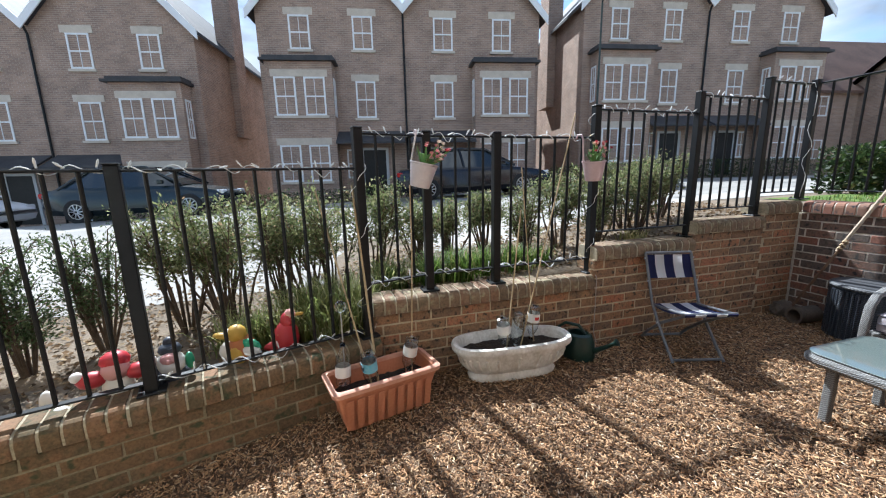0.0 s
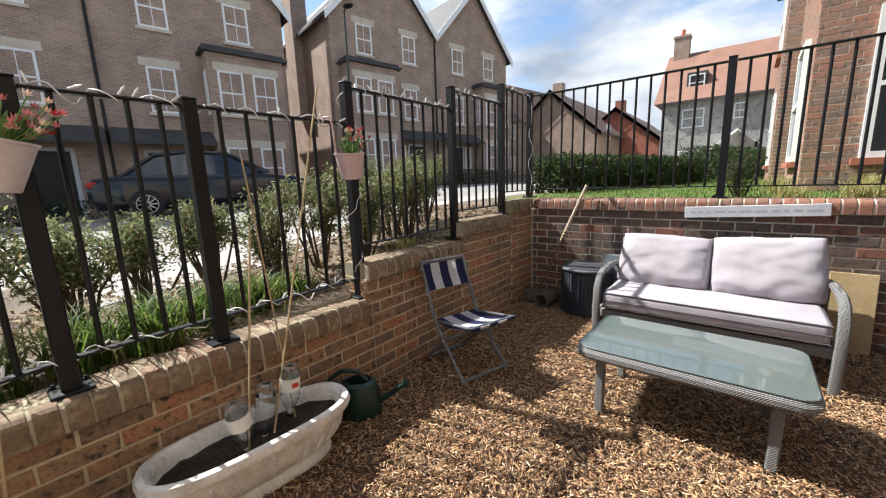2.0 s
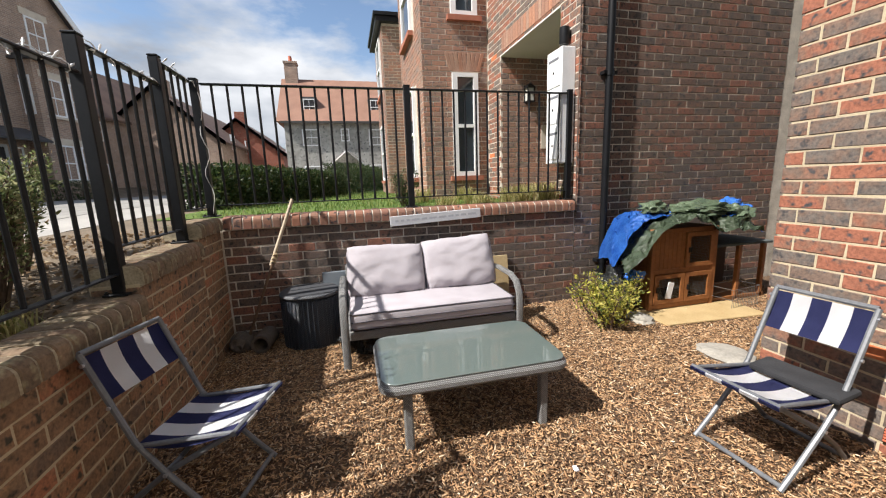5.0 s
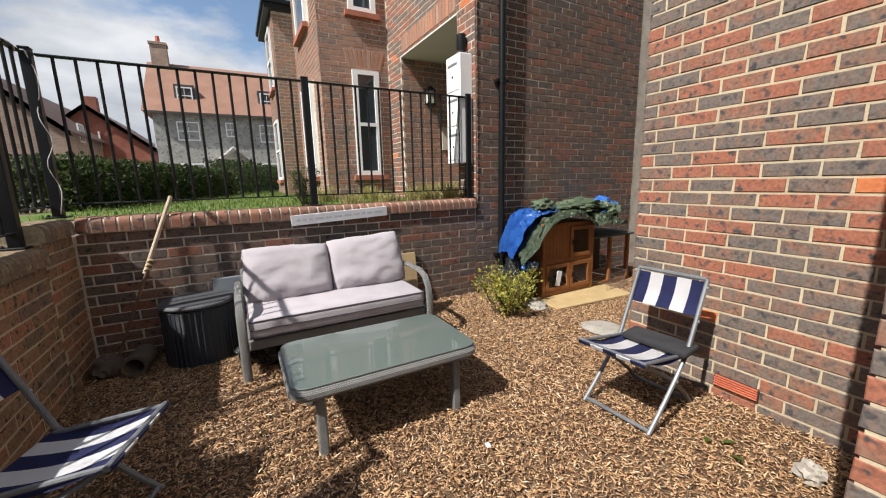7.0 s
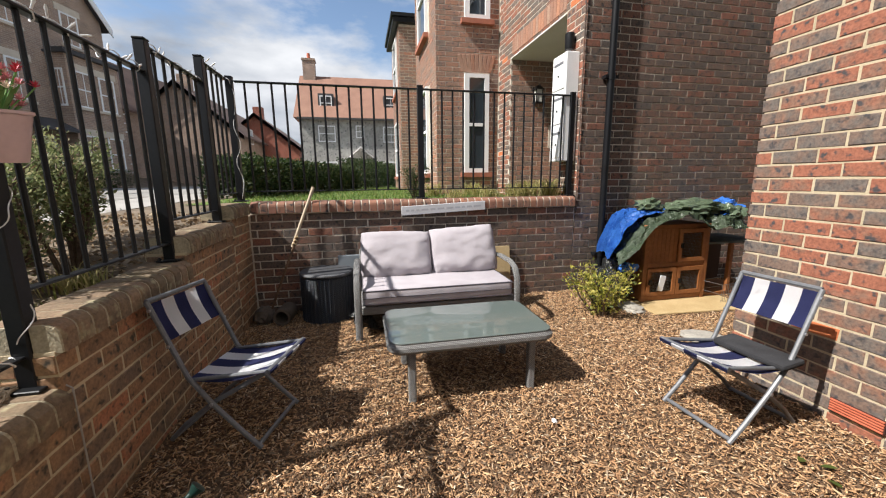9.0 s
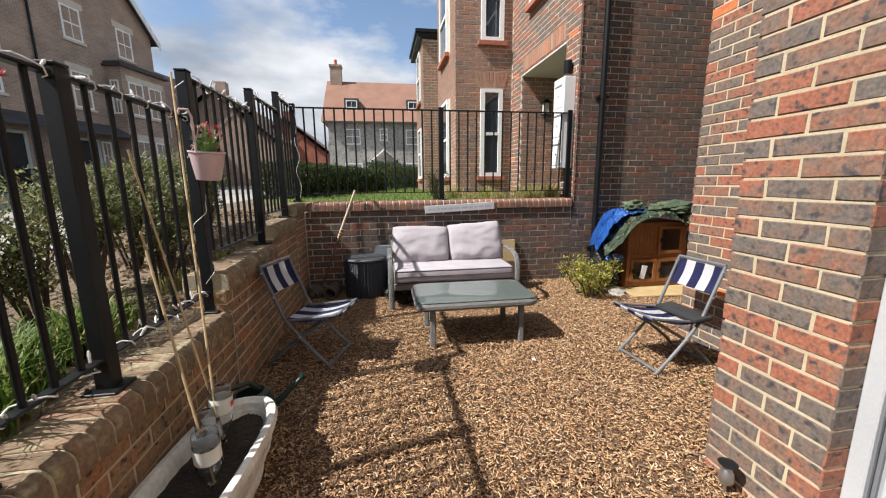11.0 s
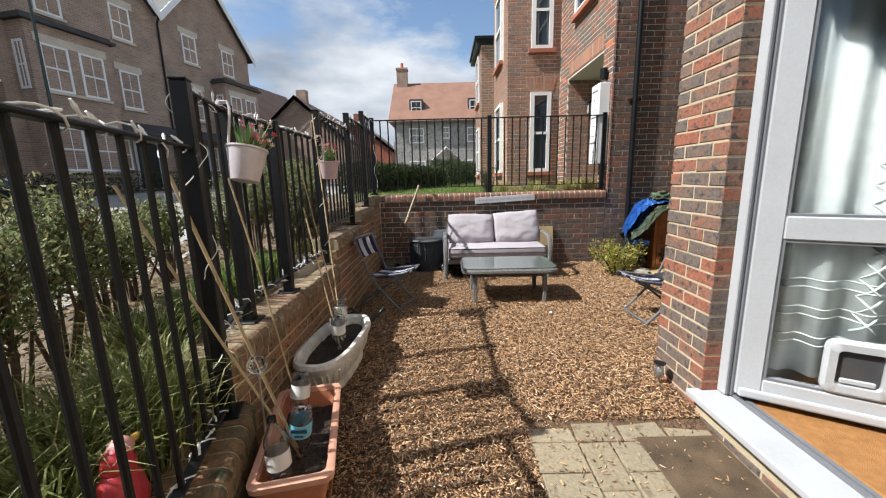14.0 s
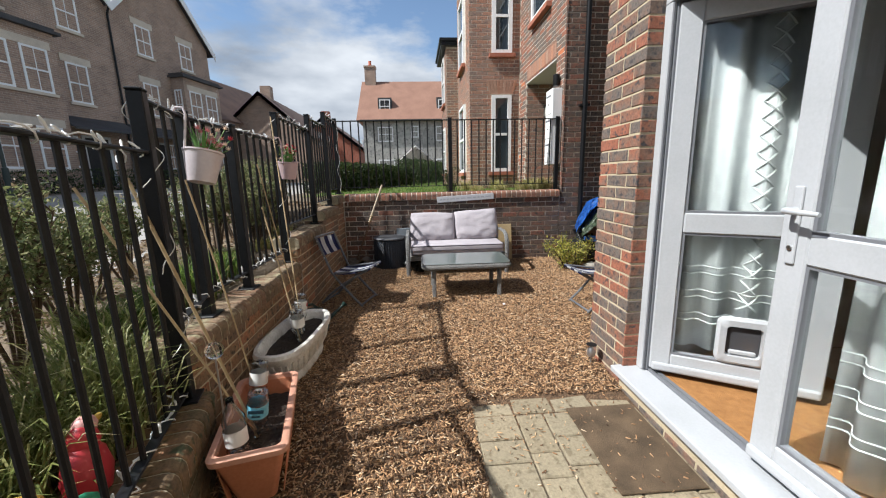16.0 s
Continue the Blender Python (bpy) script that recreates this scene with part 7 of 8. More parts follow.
def tarp(mat, front, top, x0, x1, seed, label, crumple=0.03, n=70, shear=0.35):
    """A crumpled sheet from the back over the top to its front hem."""
    bm, grid, k = bmesh.new(), [], 30
    y0, y1 = front[0][0], front[-1][0]
    for i in range(n + 1):
        t = i / n
        row = []
        for j in range(k + 1):
            f = j / k
            x = x1 + (x0 - x1) * f
            y = y0 + (y1 - y0) * t - shear * (x - x0) * (1 - t)
            zf, zt = along(front, y0 + (y1 - y0) * t), along(top, y0 + (y1 - y0) * t)
            z = zt - 0.05 * (1 - f) + (zf - zt) * f ** 2.2
            v = Vector((x * 4 + seed, y * 4, z * 4))
            ridge = 1 - 2.2 * abs(noise.noise(v * 1.1 + Vector((0, 0, seed))))
            fold = 1 - 2.2 * abs(noise.noise(v * 2.6))
            c = crumple * (0.7 * ridge + 0.5 * fold + 0.3 * (1 - 2 * abs(noise.noise(v * 6.0))) + 0.12 * noise.noise(v * 13.0))
            hem = 0.035 * noise.noise(Vector((y * 9, seed, 0))) * f ** 6
            row.append(bm.verts.new((x - 0.8 * c, y + 0.5 * crumple * noise.noise(v * 1.9), z + c + hem)))
        grid.append(row)
    for a, b in zip(grid, grid[1:]):
        for j in range(len(a) - 1):
            bm.faces.new((a[j], a[j + 1], b[j + 1], b[j]))
    bmesh.ops.solidify(bm, geom=bm.faces[:], thickness=0.003)
    return solid("tarpaulin", bm, mat, label, "tarpaulin", smooth=True)


M_TARP_G = mottled("green_tarpaulin", (0.06, 0.085, 0.05), (0.115, 0.15, 0.095), 8, 0.26, 45, 1.0, depth=0.012)
M_TARP_B = mottled("blue_tarpaulin", (0.02, 0.1, 0.42), (0.05, 0.19, 0.6), 8, 0.26, 45, 1.0, depth=0.012)
tarp(M_TARP_B, [(-0.97, 0.46), (-1.06, 0.62), (-1.16, 0.78), (-1.32, 0.88), (-1.62, 0.9)], [(-0.97, 0.5), (-1.06, 0.7), (-1.18, 0.88), (-1.32, 0.94), (-1.62, 0.93)], 3.74, 4.2, 2.0, "crumpled bright blue tarpaulin under the green one", 0.04)
tarp(M_TARP_B, [(-2.05, 0.84), (-2.3, 0.86), (-2.52, 0.8), (-2.7, 0.66)], [(-2.05, 0.9), (-2.3, 0.98), (-2.55, 0.88), (-2.7, 0.72)], 3.74, 4.2, 5.0, "loose blue tarpaulin end over the run", shear=0.0)
tarp(M_TARP_G, [(-0.99, 0.42), (-1.12, 0.5), (-1.24, 0.62), (-1.34, 0.75), (-1.5, 0.83), (-1.7, 0.85), (-1.92, 0.8), (-2.06, 0.72), (-2.3, 0.74), (-2.58, 0.7)], [(-0.99, 0.56), (-1.15, 0.76), (-1.3, 0.88), (-1.5, 0.95), (-1.75, 0.97), (-2.1, 0.96), (-2.3, 0.95), (-2.58, 0.76)], 3.62, 4.2, 6.0, "crumpled dark green tarpaulin draped over the hutch", 0.05, 120)
lump("tarpaulin", pose(3.84, -1.46, 0.98), 0.12, 0.12, 0.075, M_TARP_G, "bunched end of green tarpaulin on top", "tarpaulin", 7, 0.5, 2.6)
lump("tarpaulin", pose(3.70, -1.17, 0.38), 0.05, 0.10, 0.05, M_TARP_B, "crumpled fold of blue tarpaulin hanging low", "tarpaulin", 9, 0.7, 3.2)
lump("tarpaulin", pose(3.86, -2.02, 0.94), 0.17, 0.3, 0.085, M_TARP_G, "thick crumpled roll of green tarpaulin over the hutch roof", "tarpaulin", 15, 0.45, 2.4, 4)
lump("tarpaulin", pose(3.82, -2.42, 0.86), 0.15, 0.17, 0.12, M_TARP_G, "bulging end of green tarpaulin over the run", "tarpaulin", 21, 0.5, 2.2, 4)
lump("tarpaulin", pose(3.96, -2.5, 0.92), 0.12, 0.2, 0.1, M_TARP_B, "blue tarpaulin corner behind the green one", "tarpaulin", 27, 0.5, 2.4, 4)
# black lump added where the shade under the tarpaulin lies
lump("sacking", pose(3.9, -1.17, 0.22), 0.18, 0.15, 0.26, M_BAG, "dark lump standing in for the shade beside the hutch", "sacking", 12, 0.4, 2.2)

# ---- small things on the ground ----
M_ROCK = mottled("grey_stone", (0.24, 0.22, 0.19), (0.38, 0.35, 0.3), 7, 0.9, 60, 0.6, depth=0.006)
lump("flat_stone", pose(2.8, -1.2, 0.012), 0.2, 0.15, 0.03, M_ROCK, "flat grey stepping stone sunk in the chips", "stone", 1, 0.3, 2.0)
lump("flat_stone", pose(3.56, -1.13, 0.02), 0.12, 0.1, 0.05, M_ROCK, "rough grey stone below the hutch", "stone", 6, 0.3, 2.0)
lump("stone_ornament", pose(1.33, -0.60, 0.03), 0.05, 0.045, 0.05, mottled("pale_cast_stone", (0.28, 0.25, 0.21), (0.44, 0.4, 0.34), 12, 0.9, 60, 0.5), "pale weathered stone ornament at the wall foot", "ornament", 2, 0.45, 2.6)
lump("litter", pose(2.16, 0.45, 0.018), 0.016, 0.011, 0.008, M_CANVAS, "scrap of white plastic on the chips", "litter", 3, 0.5)
sl = thing("solar_light", pose(0.92, 0.13, chip_level(0.93)), "small steel solar garden light beside the door", "lamp")
bm = bmesh.new()
lathe(bm, [(0.006, 0), (0.006, 0.05), (0.022, 0.055), (0.028, 0.065), (0.026, 0.1), (0.012, 0.125)], 16)
part("body", bm, M_ALLOY, sl, smooth=True)
bm = bmesh.new()
lathe(bm, [(0.034, 0.14), (0.036, 0.144), (0.01, 0.15)], 18)
part("cap", bm, M_DARKMETAL, sl, smooth=True)
bm = bmesh.new()
tube(bm, [(0, 0, 0.115), (0, 0, 0.145)], 0.012, 8)
part("neck", bm, M_ALLOY, sl)

# ---- garden figures, plain shapes ----
M_FIG = [plain("fig_red", (0.45, 0.03, 0.04), 0.4), plain("fig_white", (0.7, 0.66, 0.62), 0.5), plain("fig_dark", (0.04, 0.045, 0.06), 0.5), plain("fig_yellow", (0.5, 0.3, 0.045), 0.5), plain("fig_orange", (0.4, 0.13, 0.04), 0.5), plain("fig_green", (0.03, 0.25, 0.13), 0.4), plain("fig_pink", (0.6, 0.3, 0.28), 0.5)]


def figure(m, blobs, label, size=1.25):
    """One mesh of rounded masses: (x, y, z, rx, ry, rz, colour)."""
    me_bm = bmesh.new()
    idx = []
    for x, y, z, rx, ry, rz, c in blobs:
        before = len(me_bm.faces)
        res = bmesh.ops.create_icosphere(me_bm, subdivisions=2, radius=1.0)
        for v in res["verts"]:
            v.co = Vector((x + v.co.x * rx, y + v.co.y * ry, z + v.co.z * rz))
        me_bm.faces.ensure_lookup_table()
        idx += [c] * (len(me_bm.faces) - before)
    me = bpy.data.meshes.new("garden_figure")
    me_bm.to_mesh(me)
    me_bm.free()
    bpy_mats = M_FIG
    for mm in bpy_mats:
        me.materials.append(mm)
    me.polygons.foreach_set("material_index", idx)
    me.shade_smooth()
    ob = new("garden_figure", me)
    ob.matrix_world = m @ Matrix.Scale(size, 4)
    return tagged(ob, label, "ornament", "ornaments behind the railings")


def bed_pose(x, y, turn=0):
    return pose(x, y, land(x, y) + 0.005, 0, 0, turn)


figure(bed_pose(-1.08, 2.16, 15), [(0, 0, 0.07, 0.055, 0.045, 0.07, 1), (0, -0.005, 0.145, 0.05, 0.045, 0.045, 6), (0, 0.01, 0.18, 0.052, 0.046, 0.04, 0), (-0.075, -0.01, 0.125, 0.05, 0.035, 0.035, 0), (-0.115, -0.015, 0.15, 0.022, 0.02, 0.022, 1), (0.075, -0.01, 0.125, 0.05, 0.035, 0.035, 0), (0.115, -0.015, 0.155, 0.022, 0.02, 0.022, 1), (-0.03, -0.01, 0.02, 0.032, 0.045, 0.024, 2), (0.03, -0.01, 0.02, 0.032, 0.045, 0.024, 2)], "red and white painted garden figure with raised arms")
figure(bed_pose(-0.86, 2.22, 10), [(0, 0, 0.05, 0.068, 0.055, 0.055, 2), (-0.03, -0.03, 0.015, 0.035, 0.045, 0.02, 2), (0.03, -0.03, 0.015, 0.035, 0.045, 0.02, 2), (0, -0.012, 0.12, 0.054, 0.046, 0.056, 1), (0, -0.04, 0.15, 0.034, 0.026, 0.026, 6), (0, -0.064, 0.147, 0.01, 0.01, 0.01, 6), (0, 0, 0.178, 0.044, 0.04, 0.03, 2), (0, 0.008, 0.205, 0.024, 0.022, 0.026, 2), (0.066, -0.01, 0.115, 0.018, 0.018, 0.04, 5), (-0.066, -0.01, 0.1, 0.02, 0.02, 0.04, 2)], "white bearded garden gnome in dark clothes")
figure(bed_pose(-0.54, 2.33, -25), [(0, 0, 0.075, 0.055, 0.05, 0.075, 4), (-0.01, -0.01, 0.15, 0.04, 0.035, 0.038, 3), (-0.035, -0.03, 0.16, 0.016, 0.014, 0.016, 1), (-0.07, -0.02, 0.14, 0.04, 0.016, 0.014, 3), (0.05, -0.02, 0.1, 0.05, 0.014, 0.035, 5), (0.06, -0.03, 0.085, 0.045, 0.012, 0.022, 1), (0.0, -0.035, 0.06, 0.035, 0.02, 0.05, 3)], "brown and yellow painted bird ornament with green wings", 1.45)
figure(bed_pose(-0.30, 2.385, 10), [(0.0, 0, 0.095, 0.062, 0.05, 0.095, 0), (0.01, 0, 0.18, 0.036, 0.034, 0.05, 0), (0.025, 0, 0.215, 0.028, 0.026, 0.028, 6), (0.065, 0, 0.208, 0.026, 0.009, 0.01, 3), (-0.05, 0.01, 0.06, 0.06, 0.03, 0.025, 0)], "red painted cockerel ornament in the bed")
figure(bed_pose(-0.62, 2.36), [(0, 0, 0.08, 0.042, 0.036, 0.05, 1), (0, 0, 0.02, 0.02, 0.02, 0.03, 1)], "small pale oval ornament in the bed")
figure(bed_pose(-1.30, 2.06), [(0, 0, 0.03, 0.05, 0.03, 0.03, 0), (0.03, -0.01, 0.04, 0.035, 0.025, 0.03, 1)], "tiny red and white garden figure in the bed")
figure(bed_pose(-1.62, 2.08), [(0, 0, 0.07, 0.055, 0.05, 0.045, 1)], "pale round globe ornament in the bed")
figure(bed_pose(-1.36, 2.14), [(0, 0, 0.05, 0.03, 0.02, 0.06, 1)], "small pale ornament in the bed")
# ---- plants ----
def foliage(name, stops, rough=0.5):
    m = varied(name, stops, rough, 20, 0.1, blotch=0.1)
    b = m.node_tree.nodes["Principled BSDF"]
    b.inputs["Specular IOR Level"].default_value = 0.4
    n, l = m.node_tree.nodes, m.node_tree.links
    tr_, mx_ = n.new("ShaderNodeBsdfTranslucent"), n.new("ShaderNodeMixShader")
    src = b.inputs["Base Color"].links[0].from_socket
    l.new(src, tr_.inputs["Color"])
    mx_.inputs["Fac"].default_value = 0.5
    l.new(b.outputs["BSDF"], mx_.inputs[1]), l.new(tr_.outputs["BSDF"], mx_.inputs[2])
    l.new(mx_.outputs["Shader"], n["Material Output"].inputs["Surface"])
    return m


M_SHRUB = foliage("shrub_leaf", [(0.0, (0.08, 0.115, 0.045)), (0.35, (0.15, 0.18, 0.07)), (0.7, (0.23, 0.245, 0.105)), (0.9, (0.36, 0.36, 0.19)), (1.0, (0.36, 0.24, 0.14))])
M_YEW = foliage("dark_leaf", [(0.0, (0.04, 0.07, 0.03)), (0.5, (0.085, 0.12, 0.05)), (0.85, (0.14, 0.17, 0.075)), (1.0, (0.2, 0.22, 0.11))])
M_HEDGE = foliage("hedge_leaf", [(0.0, (0.02, 0.038, 0.013)), (0.6, (0.04, 0.065, 0.02)), (0.9, (0.075, 0.1, 0.03)), (1.0, (0.11, 0.09, 0.035))])
M_GOLD = foliage("gold_leaf", [(0.0, (0.16, 0.2, 0.03)), (0.3, (0.45, 0.42, 0.07)), (0.72, (0.68, 0.6, 0.16)), (0.9, (0.1, 0.15, 0.035)), (1.0, (0.05, 0.085, 0.025))])
M_BLADE = foliage("grass_blade", [(0.0, (0.05, 0.1, 0.018)), (0.5, (0.12, 0.2, 0.035)), (0.85, (0.2, 0.25, 0.06)), (1.0, (0.36, 0.31, 0.14))])
M_ARCH = foliage("arching_blade", [(0.0, (0.15, 0.19, 0.05)), (0.5, (0.3, 0.33, 0.11)), (0.85, (0.44, 0.43, 0.18)), (1.0, (0.56, 0.5, 0.3))])
M_STRAW = foliage("straw_blade", [(0.0, (0.2, 0.22, 0.06)), (0.5, (0.36, 0.33, 0.12)), (1.0, (0.5, 0.42, 0.2))])
M_TWIG = mottled("twig", (0.05, 0.033, 0.022), (0.13, 0.09, 0.06), 9, 0.85, 60, 0.4)


def leaf_mesh(name, pos, dirs, size, mat, rs, wide=0.42):
    """One small folded leaf at each place: four corners and a raised midrib."""
    n = len(pos)
    L = size * rs.uniform(0.6, 1.25, n)[:, None]
    d = dirs / np.maximum(np.linalg.norm(dirs, axis=1, keepdims=True), 1e-6)
    s = np.cross(d, rs.normal(0, 1, (n, 3)))
    s /= np.maximum(np.linalg.norm(s, axis=1, keepdims=True), 1e-6)
    up = np.cross(s, d)
    a, c = pos, pos + d * L
    m1 = pos + d * L * 0.5 + s * L * wide * 0.5 + up * L * 0.10
    m2 = pos + d * L * 0.5 - s * L * wide * 0.5 + up * L * 0.10
    v = np.stack([a, m1, c, m2], 1).reshape(-1, 3)
    k = np.arange(n)[:, None] * 4
    f = np.concatenate([k + np.array([[0, 1, 2]]), k + np.array([[0, 2, 3]])], 1).reshape(-1, 3)
    me = bpy.data.meshes.new(name)
    me.vertices.add(len(v)), me.loops.add(f.size), me.polygons.add(len(f))
    me.vertices.foreach_set("co", v.ravel())
    me.loops.foreach_set("vertex_index", f.ravel().astype(np.int32))
    me.polygons.foreach_set("loop_start", np.arange(0, f.size, 3, dtype=np.int32))
    me.update()
    me.validate()
    me.materials.append(mat)
    return me


def shrub(x, y, h, w, leaves, mat, label, seed, size=0.034, stems=7, low=0.35, group="roadside shrubs", z=None, lean=0.25):
    """Stems that fork upwards, with leaves along the twigs; thinner below."""
    rs = np.random.RandomState(seed)
    q = random.Random(seed)
    base = land(x, y) if z is None else z
    s = thing("shrub", pose(x, y, base), label, "shrub", group)
    pos, dirs = [], []
    for k in range(stems):
        a = q.uniform(0, 6.28)
        top = Vector((math.cos(a) * w * q.uniform(0.2, 1.0), math.sin(a) * w * 0.6 * q.uniform(0.2, 1.0), h * q.uniform(0.75, 1.05)))
        root = Vector((top.x * 0.18, top.y * 0.18, -0.03))
        mid = root.lerp(top, 0.5) + Vector((q.uniform(-0.05, 0.05), q.uniform(-0.05, 0.05), 0))
        bm = bmesh.new()
        tube(bm, [root, mid, top], [0.011, 0.008, 0.003], 5)
        twigs = []
        for j in range(11):
            t = low + (1 - low) * q.random()
            p = root.lerp(mid, t * 2) if t < 0.5 else mid.lerp(top, t * 2 - 1)
            b = q.uniform(0, 6.28)
            e = p + Vector((math.cos(b) * 0.13, math.sin(b) * 0.11, q.uniform(0.02, 0.16))) * (h / 0.9)
            tube(bm, [p, p.lerp(e, 0.5) + Vector((0, 0, 0.01)), e], [0.004, 0.003, 0.0015], 4)
            twigs.append((p, e))
        part("stem", bm, M_TWIG, s)
        twigs.append((mid.lerp(top, 0.3), top))
        per = leaves // (stems * len(twigs)) + 1
        for p, e in twigs:
            for i in range(per):
                t = q.uniform(0.15, 1.08)
                c = p.lerp(e, t) + Vector((q.gauss(0, 0.03), q.gauss(0, 0.03), q.gauss(0, 0.025)))
                pos.append(c)
                dirs.append((e - p).normalized() * 0.7 + Vector((q.gauss(0, 0.6), q.gauss(0, 0.6), q.gauss(0.15, 0.5))))
    me = leaf_mesh("crown", np.array([tuple(p) for p in pos]), np.array([tuple(d) for d in dirs]), size, mat, rs)
    ob = new("crown", me)
    ob.parent = s
    return s


q = random.Random(21)
SHRUBS = [(-2.9, 2.9, 0.85, 0.4, 1), (-2.25, 2.75, 0.8, 0.34, 1), (-1.78, 2.72, 0.68, 0.24, 1), (-1.5, 2.95, 0.72, 0.2, 1), (-1.05, 3.1, 0.80, 0.34, 0), (-0.72, 3.0, 0.82, 0.36, 0), (-0.35, 3.1, 0.84, 0.36, 0), (0.0, 3.05, 0.82, 0.36, 0), (0.35, 3.2, 0.78, 0.34, 0),
          (-0.9, 3.45, 0.82, 0.4, 0), (-0.2, 3.5, 0.84, 0.4, 0), (0.8, 3.35, 0.50, 0.28, 0), (1.15, 3.5, 0.52, 0.3, 0), (1.55, 3.55, 0.5, 0.28, 0), (1.85, 3.2, 0.54, 0.26, 2), (2.2, 3.2, 0.6, 0.32, 0), (2.6, 3.2, 0.62, 0.34, 0), (3.0, 3.2, 0.58, 0.32, 0), (3.4, 3.15, 0.55, 0.26, 0), (2.4, 2.9, 0.58, 0.28, 2), (2.85, 2.88, 0.55, 0.28, 2), (-3.6, 3.2, 0.95, 0.45, 1), (-4.5, 3.3, 1.0, 0.5, 1)]
for i, (sx, sy, sh_, sw, kind_) in enumerate(SHRUBS):
    shrub(sx, sy, sh_ + 0.06, sw, (3900, 4300, 3000)[kind_], M_YEW if kind_ == 1 else M_SHRUB, "dark feathery evergreen shrub behind the railings" if kind_ == 1 else "leggy roadside shrub with small green leaves and bare stems", 30 + i, 0.026 if kind_ == 1 else 0.03, 11, (0.52, 0.3, 0.35)[kind_])
gb = shrub(3.54, -0.80, 0.37, 0.48, 2300, M_GOLD, "low gold and green variegated shrub by the wall", 77, 0.036, 15, 0.2, "garden shrubs", 0.0)
gb.rotation_euler = (0, 0, math.pi / 2)
shrub(5.6, 0.65, 0.42, 0.3, 1200, M_HEDGE, "small rounded green shrub on the lawn edge", 78, 0.03, 8, 0.1, "lawn shrubs")


def tuft_mesh(name, roots, height, mat, rs, width=0.006, spread=0.6):
    """Bent grass blades: three segments each."""
    n = len(roots)
    h = height * rs.uniform(0.55, 1.15, n)[:, None]
    a = rs.uniform(0, 2 * np.pi, n)
    out = np.stack([np.cos(a), np.sin(a), np.zeros(n)], 1) * (spread * rs.uniform(0.2, 1.0, n))[:, None]
    sd = np.stack([-np.sin(a), np.cos(a), np.zeros(n)], 1) * width
    z = np.array([[0, 0, 1.0]])
    rows = []
    for t, wv in ((0.0, 1.0), (0.4, 0.9), (0.75, 0.6)):
        c = roots + out * h * t * t * 1.1 + z * h * (t - 0.28 * t * t * spread)
        rows += [c - sd * wv, c + sd * wv]
    tip = roots + out * h * 1.15 + z * h * (1 - 0.42 * spread)
    v = np.stack(rows + [tip], 1).reshape(-1, 3)
    k = np.arange(n)[:, None] * 7
    quads = [[k[i, 0] + a_ for a_ in f] for i in range(n) for f in ((0, 1, 3, 2), (2, 3, 5, 4), (4, 5, 6))]
    return from_arrays(name, v.tolist(), quads, mat, True)


def clump(x, y, h, n, mat, label, seed, radius=0.07, spread=0.7, group="grass clumps"):
    rs = np.random.RandomState(seed)
    z = land(x, y)
    c = thing("grass_clump", pose(x, y, z), label, "grass", group)
    r = np.stack([rs.normal(0, radius, n), rs.normal(0, radius, n), np.full(n, -0.01)], 1)
    ob = new("tuft", tuft_mesh("tuft", r, h, mat, rs, 0.0045, spread))
    ob.parent = c
    return c


for i, (x, y, h, n, k) in enumerate([(0.75, 2.82, 0.34, 260, 0), (1.0, 2.78, 0.36, 300, 0), (1.25, 2.85, 0.32, 260, 0), (1.5, 2.8, 0.3, 220, 0), (1.75, 2.85, 0.26, 180, 0), (0.45, 2.85, 0.34, 240, 0), (0.10, 2.66, 0.5, 420, 2), (-0.14, 2.68, 0.52, 420, 2), (-0.36, 2.6, 0.42, 300, 2), (-0.6, 2.62, 0.34, 220, 2), (-0.02, 2.55, 0.4, 260, 2), (0.4, 2.85, 0.42, 260, 2), (2.3, 2.75, 0.16, 120, 1), (2.7, 2.75, 0.16, 120, 1),
                                    (4.68, -0.78, 0.36, 260, 1), (4.95, -0.68, 0.34, 220, 1), (4.7, -0.5, 0.28, 200, 1), (4.72, -0.1, 0.22, 160, 1), (4.85, 0.3, 0.22, 140, 1), (5.1, -0.55, 0.3, 200, 1), (5.4, -0.2, 0.24, 160, 1), (6.2, 0.3, 0.3, 180, 1), (6.5, -0.4, 0.3, 160, 1)]):
    clump(x, y, h, n, (M_BLADE, M_STRAW, M_ARCH)[k], ("fresh green strappy grass clump behind the railings", "straw-coloured ornamental grass tuft behind the wall", "dark strappy grass clump spilling by the railings")[k], 200 + i, 0.06 + 0.02 * (k == 2))

M_LAWN = mottled("lawn", (0.07, 0.13, 0.02), (0.14, 0.2, 0.035), 2.0, 0.95, 90, 1.0, depth=0.02)
draped("lawn", 5.2, 24, -0.9, 3.3, 60, 14, 0.01, M_LAWN, "bright mown lawn beyond the far wall", "lawn")
rs = np.random.RandomState(6)
lx, ly = rs.uniform(5.2, 13, 9000), rs.uniform(-0.85, 3.0, 9000)
roots = np.stack([lx, ly, np.array([land(a, b) for a, b in zip(lx, ly)]) + 0.008], 1)
tagged(new("lawn_grass", tuft_mesh("lawn_grass", roots, 0.06, M_BLADE, rs, 0.004, 0.5)), "short mown green grass blades", "grass", kind="stuff")


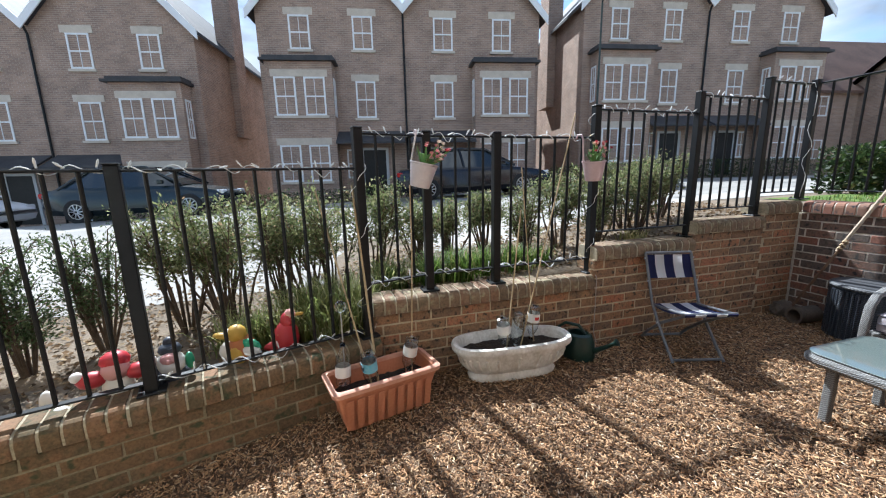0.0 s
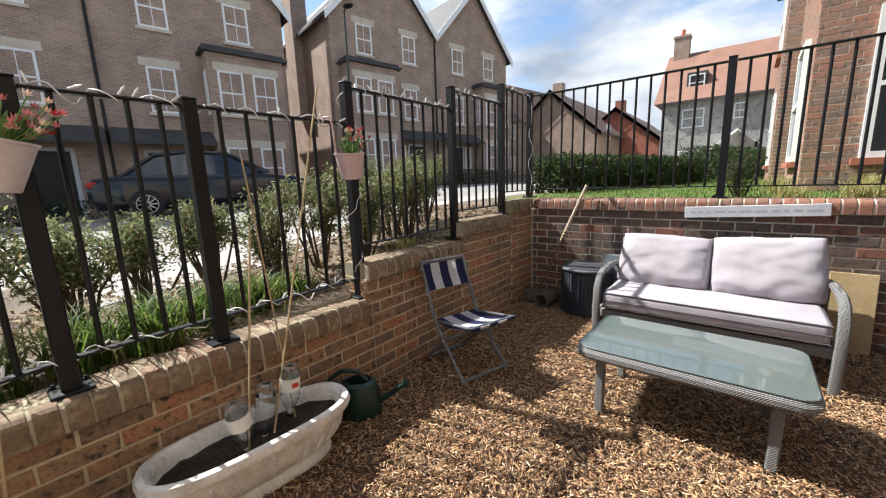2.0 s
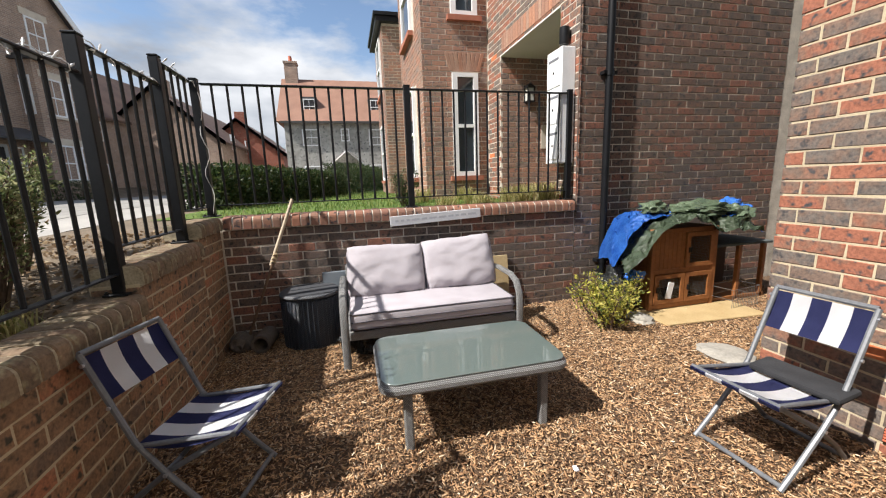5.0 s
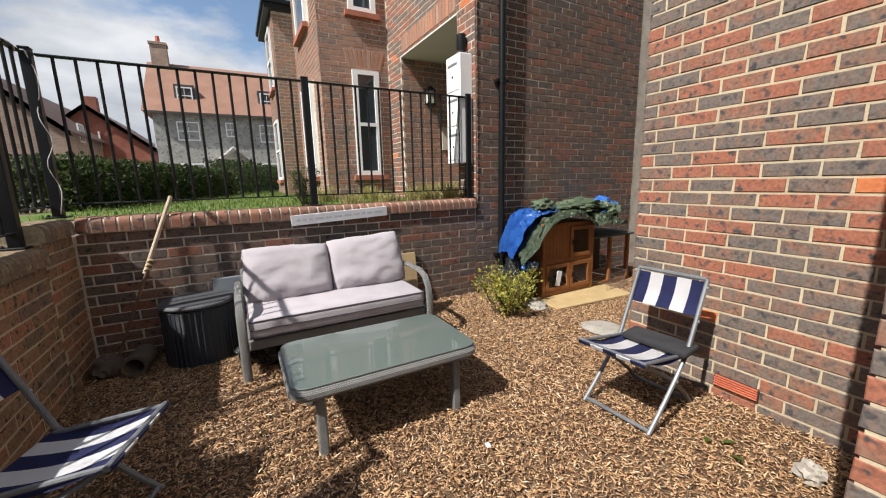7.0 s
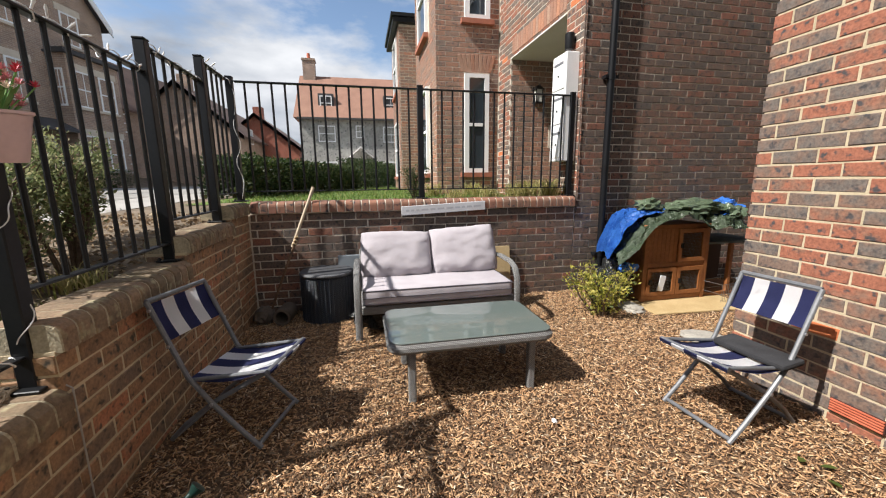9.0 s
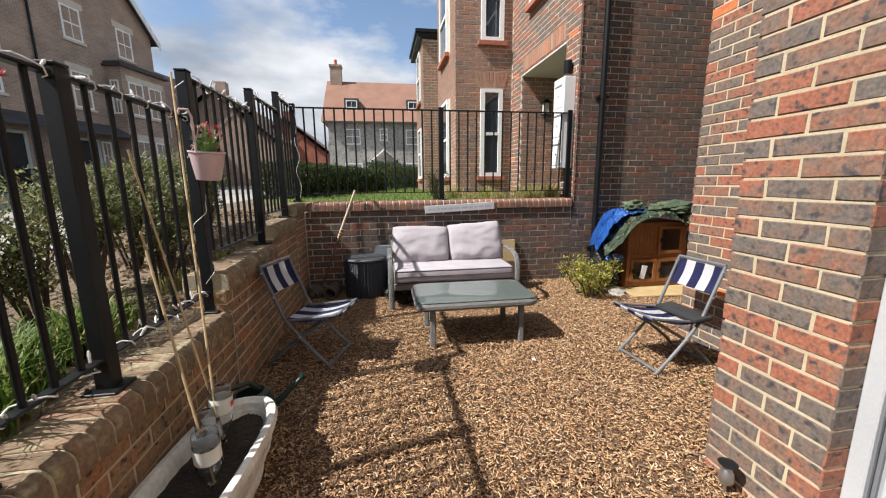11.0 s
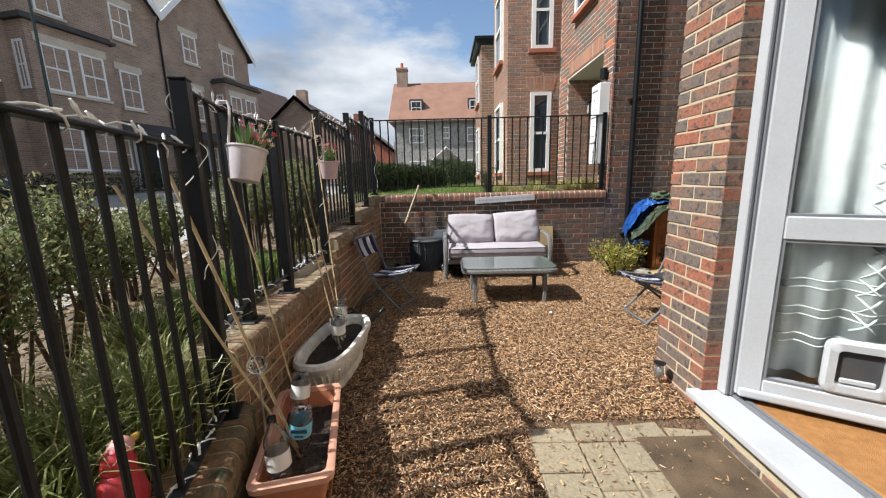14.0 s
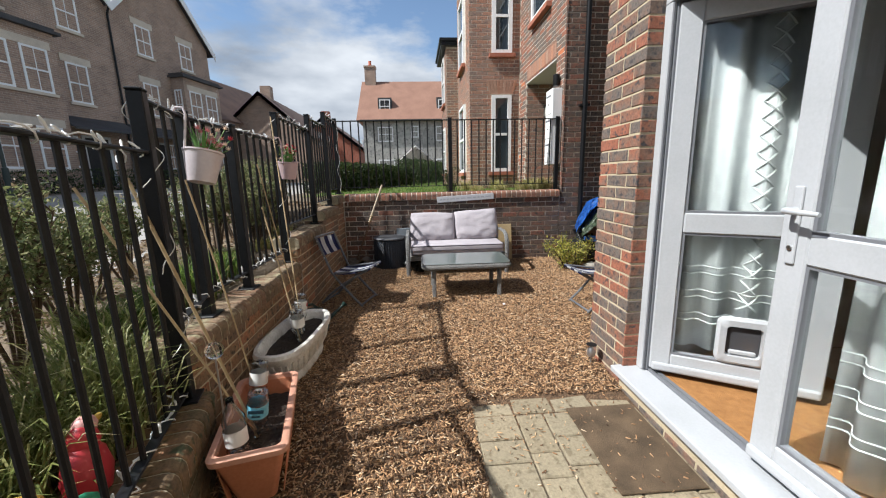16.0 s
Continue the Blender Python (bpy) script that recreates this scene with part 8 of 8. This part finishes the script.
def hedge(x0, y0, x1, y1, w, h, n, label, seed):
    """A clipped hedge: twiggy core and leaves over its uneven faces."""
    rs = np.random.RandomState(seed)
    d = Vector((x1 - x0, y1 - y0, 0))
    hd = thing("hedge", pose(x0, y0, land(x0, y0)), label, "hedge", "clipped hedges")
    t, s, z = rs.uniform(0, 1, n), rs.uniform(-1, 1, n), rs.uniform(0.02, 1, n)
    face = rs.randint(0, 3, n)
    s = np.where(face == 0, -1 + rs.exponential(0.12, n), np.where(face == 1, 1 - rs.exponential(0.12, n), s))
    z = np.where(face == 2, 1 - rs.exponential(0.08, n), z)
    e = np.array([d.normalized().x, d.normalized().y, 0])
    sd = np.array([-e[1], e[0], 0])
    wob = np.array([0.07 * noise.noise(Vector((a * d.length * 1.3, b * 2, seed))) for a, b in zip(t, z)])
    gz = np.array([land(x0 + d.x * a, y0 + d.y * a) for a in t]) - land(x0, y0)
    pos = e[None] * (t * d.length)[:, None] + sd[None] * (s * (w / 2 + wob) + rs.normal(0, 0.02, n))[:, None] + np.stack([np.zeros(n), np.zeros(n), gz + z * h * (1 + wob) + rs.normal(0, 0.02, n)], 1)
    dirs = sd[None] * s[:, None] + np.stack([np.zeros(n), np.zeros(n), z], 1) + rs.normal(0, 0.6, (n, 3))
    ob = new("foliage", leaf_mesh("foliage", pos, dirs, 0.055, M_HEDGE, rs, 0.6))
    ob.parent = hd
    bm = bmesh.new()
    for k in range(int(d.length / 0.18)):
        u = (k + 0.5) / int(d.length / 0.18)
        p = d * u + Vector((rs.normal(0, 0.05), rs.normal(0, 0.05), land(x0 + d.x * u, y0 + d.y * u) - land(x0, y0)))
        tube(bm, [p, p + Vector((rs.normal(0, 0.08), rs.normal(0, 0.08), h * 0.8))], [0.015, 0.005], 5)
    part("stem", bm, M_TWIG, hd)
    n2 = n // 2
    pos2 = np.stack([rs.uniform(0, d.length, n2), rs.uniform(-0.42, 0.42, n2) * w, rs.uniform(0.08, 0.9, n2) * h], 1)
    pos2 = e[None] * pos2[:, :1] + sd[None] * pos2[:, 1:2] + np.stack([np.zeros(n2), np.zeros(n2), pos2[:, 2] + np.interp(pos2[:, 0] / d.length, [0, 1], [0, land(x1, y1) - land(x0, y0)])], 1)
    ob = new("inner_foliage", leaf_mesh("inner_foliage", pos2, rs.normal(0, 1, (n2, 3)), 0.08, M_HEDGE, rs, 0.8))
    ob.parent = hd
    return hd


hedge(6.7, 3.35, 12.0, 1.7, 0.7, 0.62, 15000, "dark clipped evergreen hedge along the lawn", 1)
hedge(12.2, 1.65, 19.0, -0.4, 0.8, 0.9, 9000, "dark clipped evergreen hedge far along the lawn", 2)
hedge(9.5, 14.6, 22.0, 12.2, 0.7, 0.8, 7000, "low hedge before the houses over the road", 4)
hedge(-9.0, 17.6, 9.5, 14.5, 0.6, 0.6, 8000, "low dark hedge before the houses over the road", 5)
rs = np.random.RandomState(15)
fx, fy = rs.uniform(-3.2, 4.3, 9000), rs.uniform(0, 1, 9000)
fy = np.array([(v := 2.62 if a > 0.24 else low_line(a) + 0.15) + (4.2 - v) * b for a, b in zip(fx, fy)])
fp = np.stack([fx, fy, np.array([land(a, b) for a, b in zip(fx, fy)]) + rs.uniform(0.004, 0.02, 9000)], 1)
fd = rs.normal(0, 1, (9000, 3)) * np.array([[1, 1, 0.2]])
tagged(new("leaf_litter", leaf_mesh("leaf_litter", fp, fd, 0.04, foliage("dead_leaf", [(0.0, (0.09, 0.06, 0.035)), (0.5, (0.24, 0.16, 0.095)), (0.85, (0.4, 0.3, 0.19)), (1.0, (0.52, 0.43, 0.3))], 0.8), rs, 0.6)), "brown dead leaves littering the bed", "leaf litter", kind="stuff")
lv = foliage("fallen_leaf", [(0.0, (0.08, 0.12, 0.03)), (1.0, (0.16, 0.2, 0.05))])
for i, (x, y, a) in enumerate(((1.66, -0.47, 20), (1.53, -0.45, 80), (1.60, -0.53, 140))):
    bm = bmesh.new()
    v = [bm.verts.new(p) for p in ((0, -0.045, 0.004), (0.026, -0.01, 0.012), (0.02, 0.03, 0.01), (0, 0.055, 0.006), (-0.02, 0.03, 0.012), (-0.026, -0.01, 0.01), (0, 0, 0.004))]
    for k in range(6):
        bm.faces.new((v[k], v[(k + 1) % 6], v[6]))
    solid("fallen_leaf", bm, lv, "fallen green leaf on the wood chips", "leaf", "", "fallen leaves", True, pose(x, y, 0.02, 8, -6, a) @ Matrix.Scale(0.6, 4))
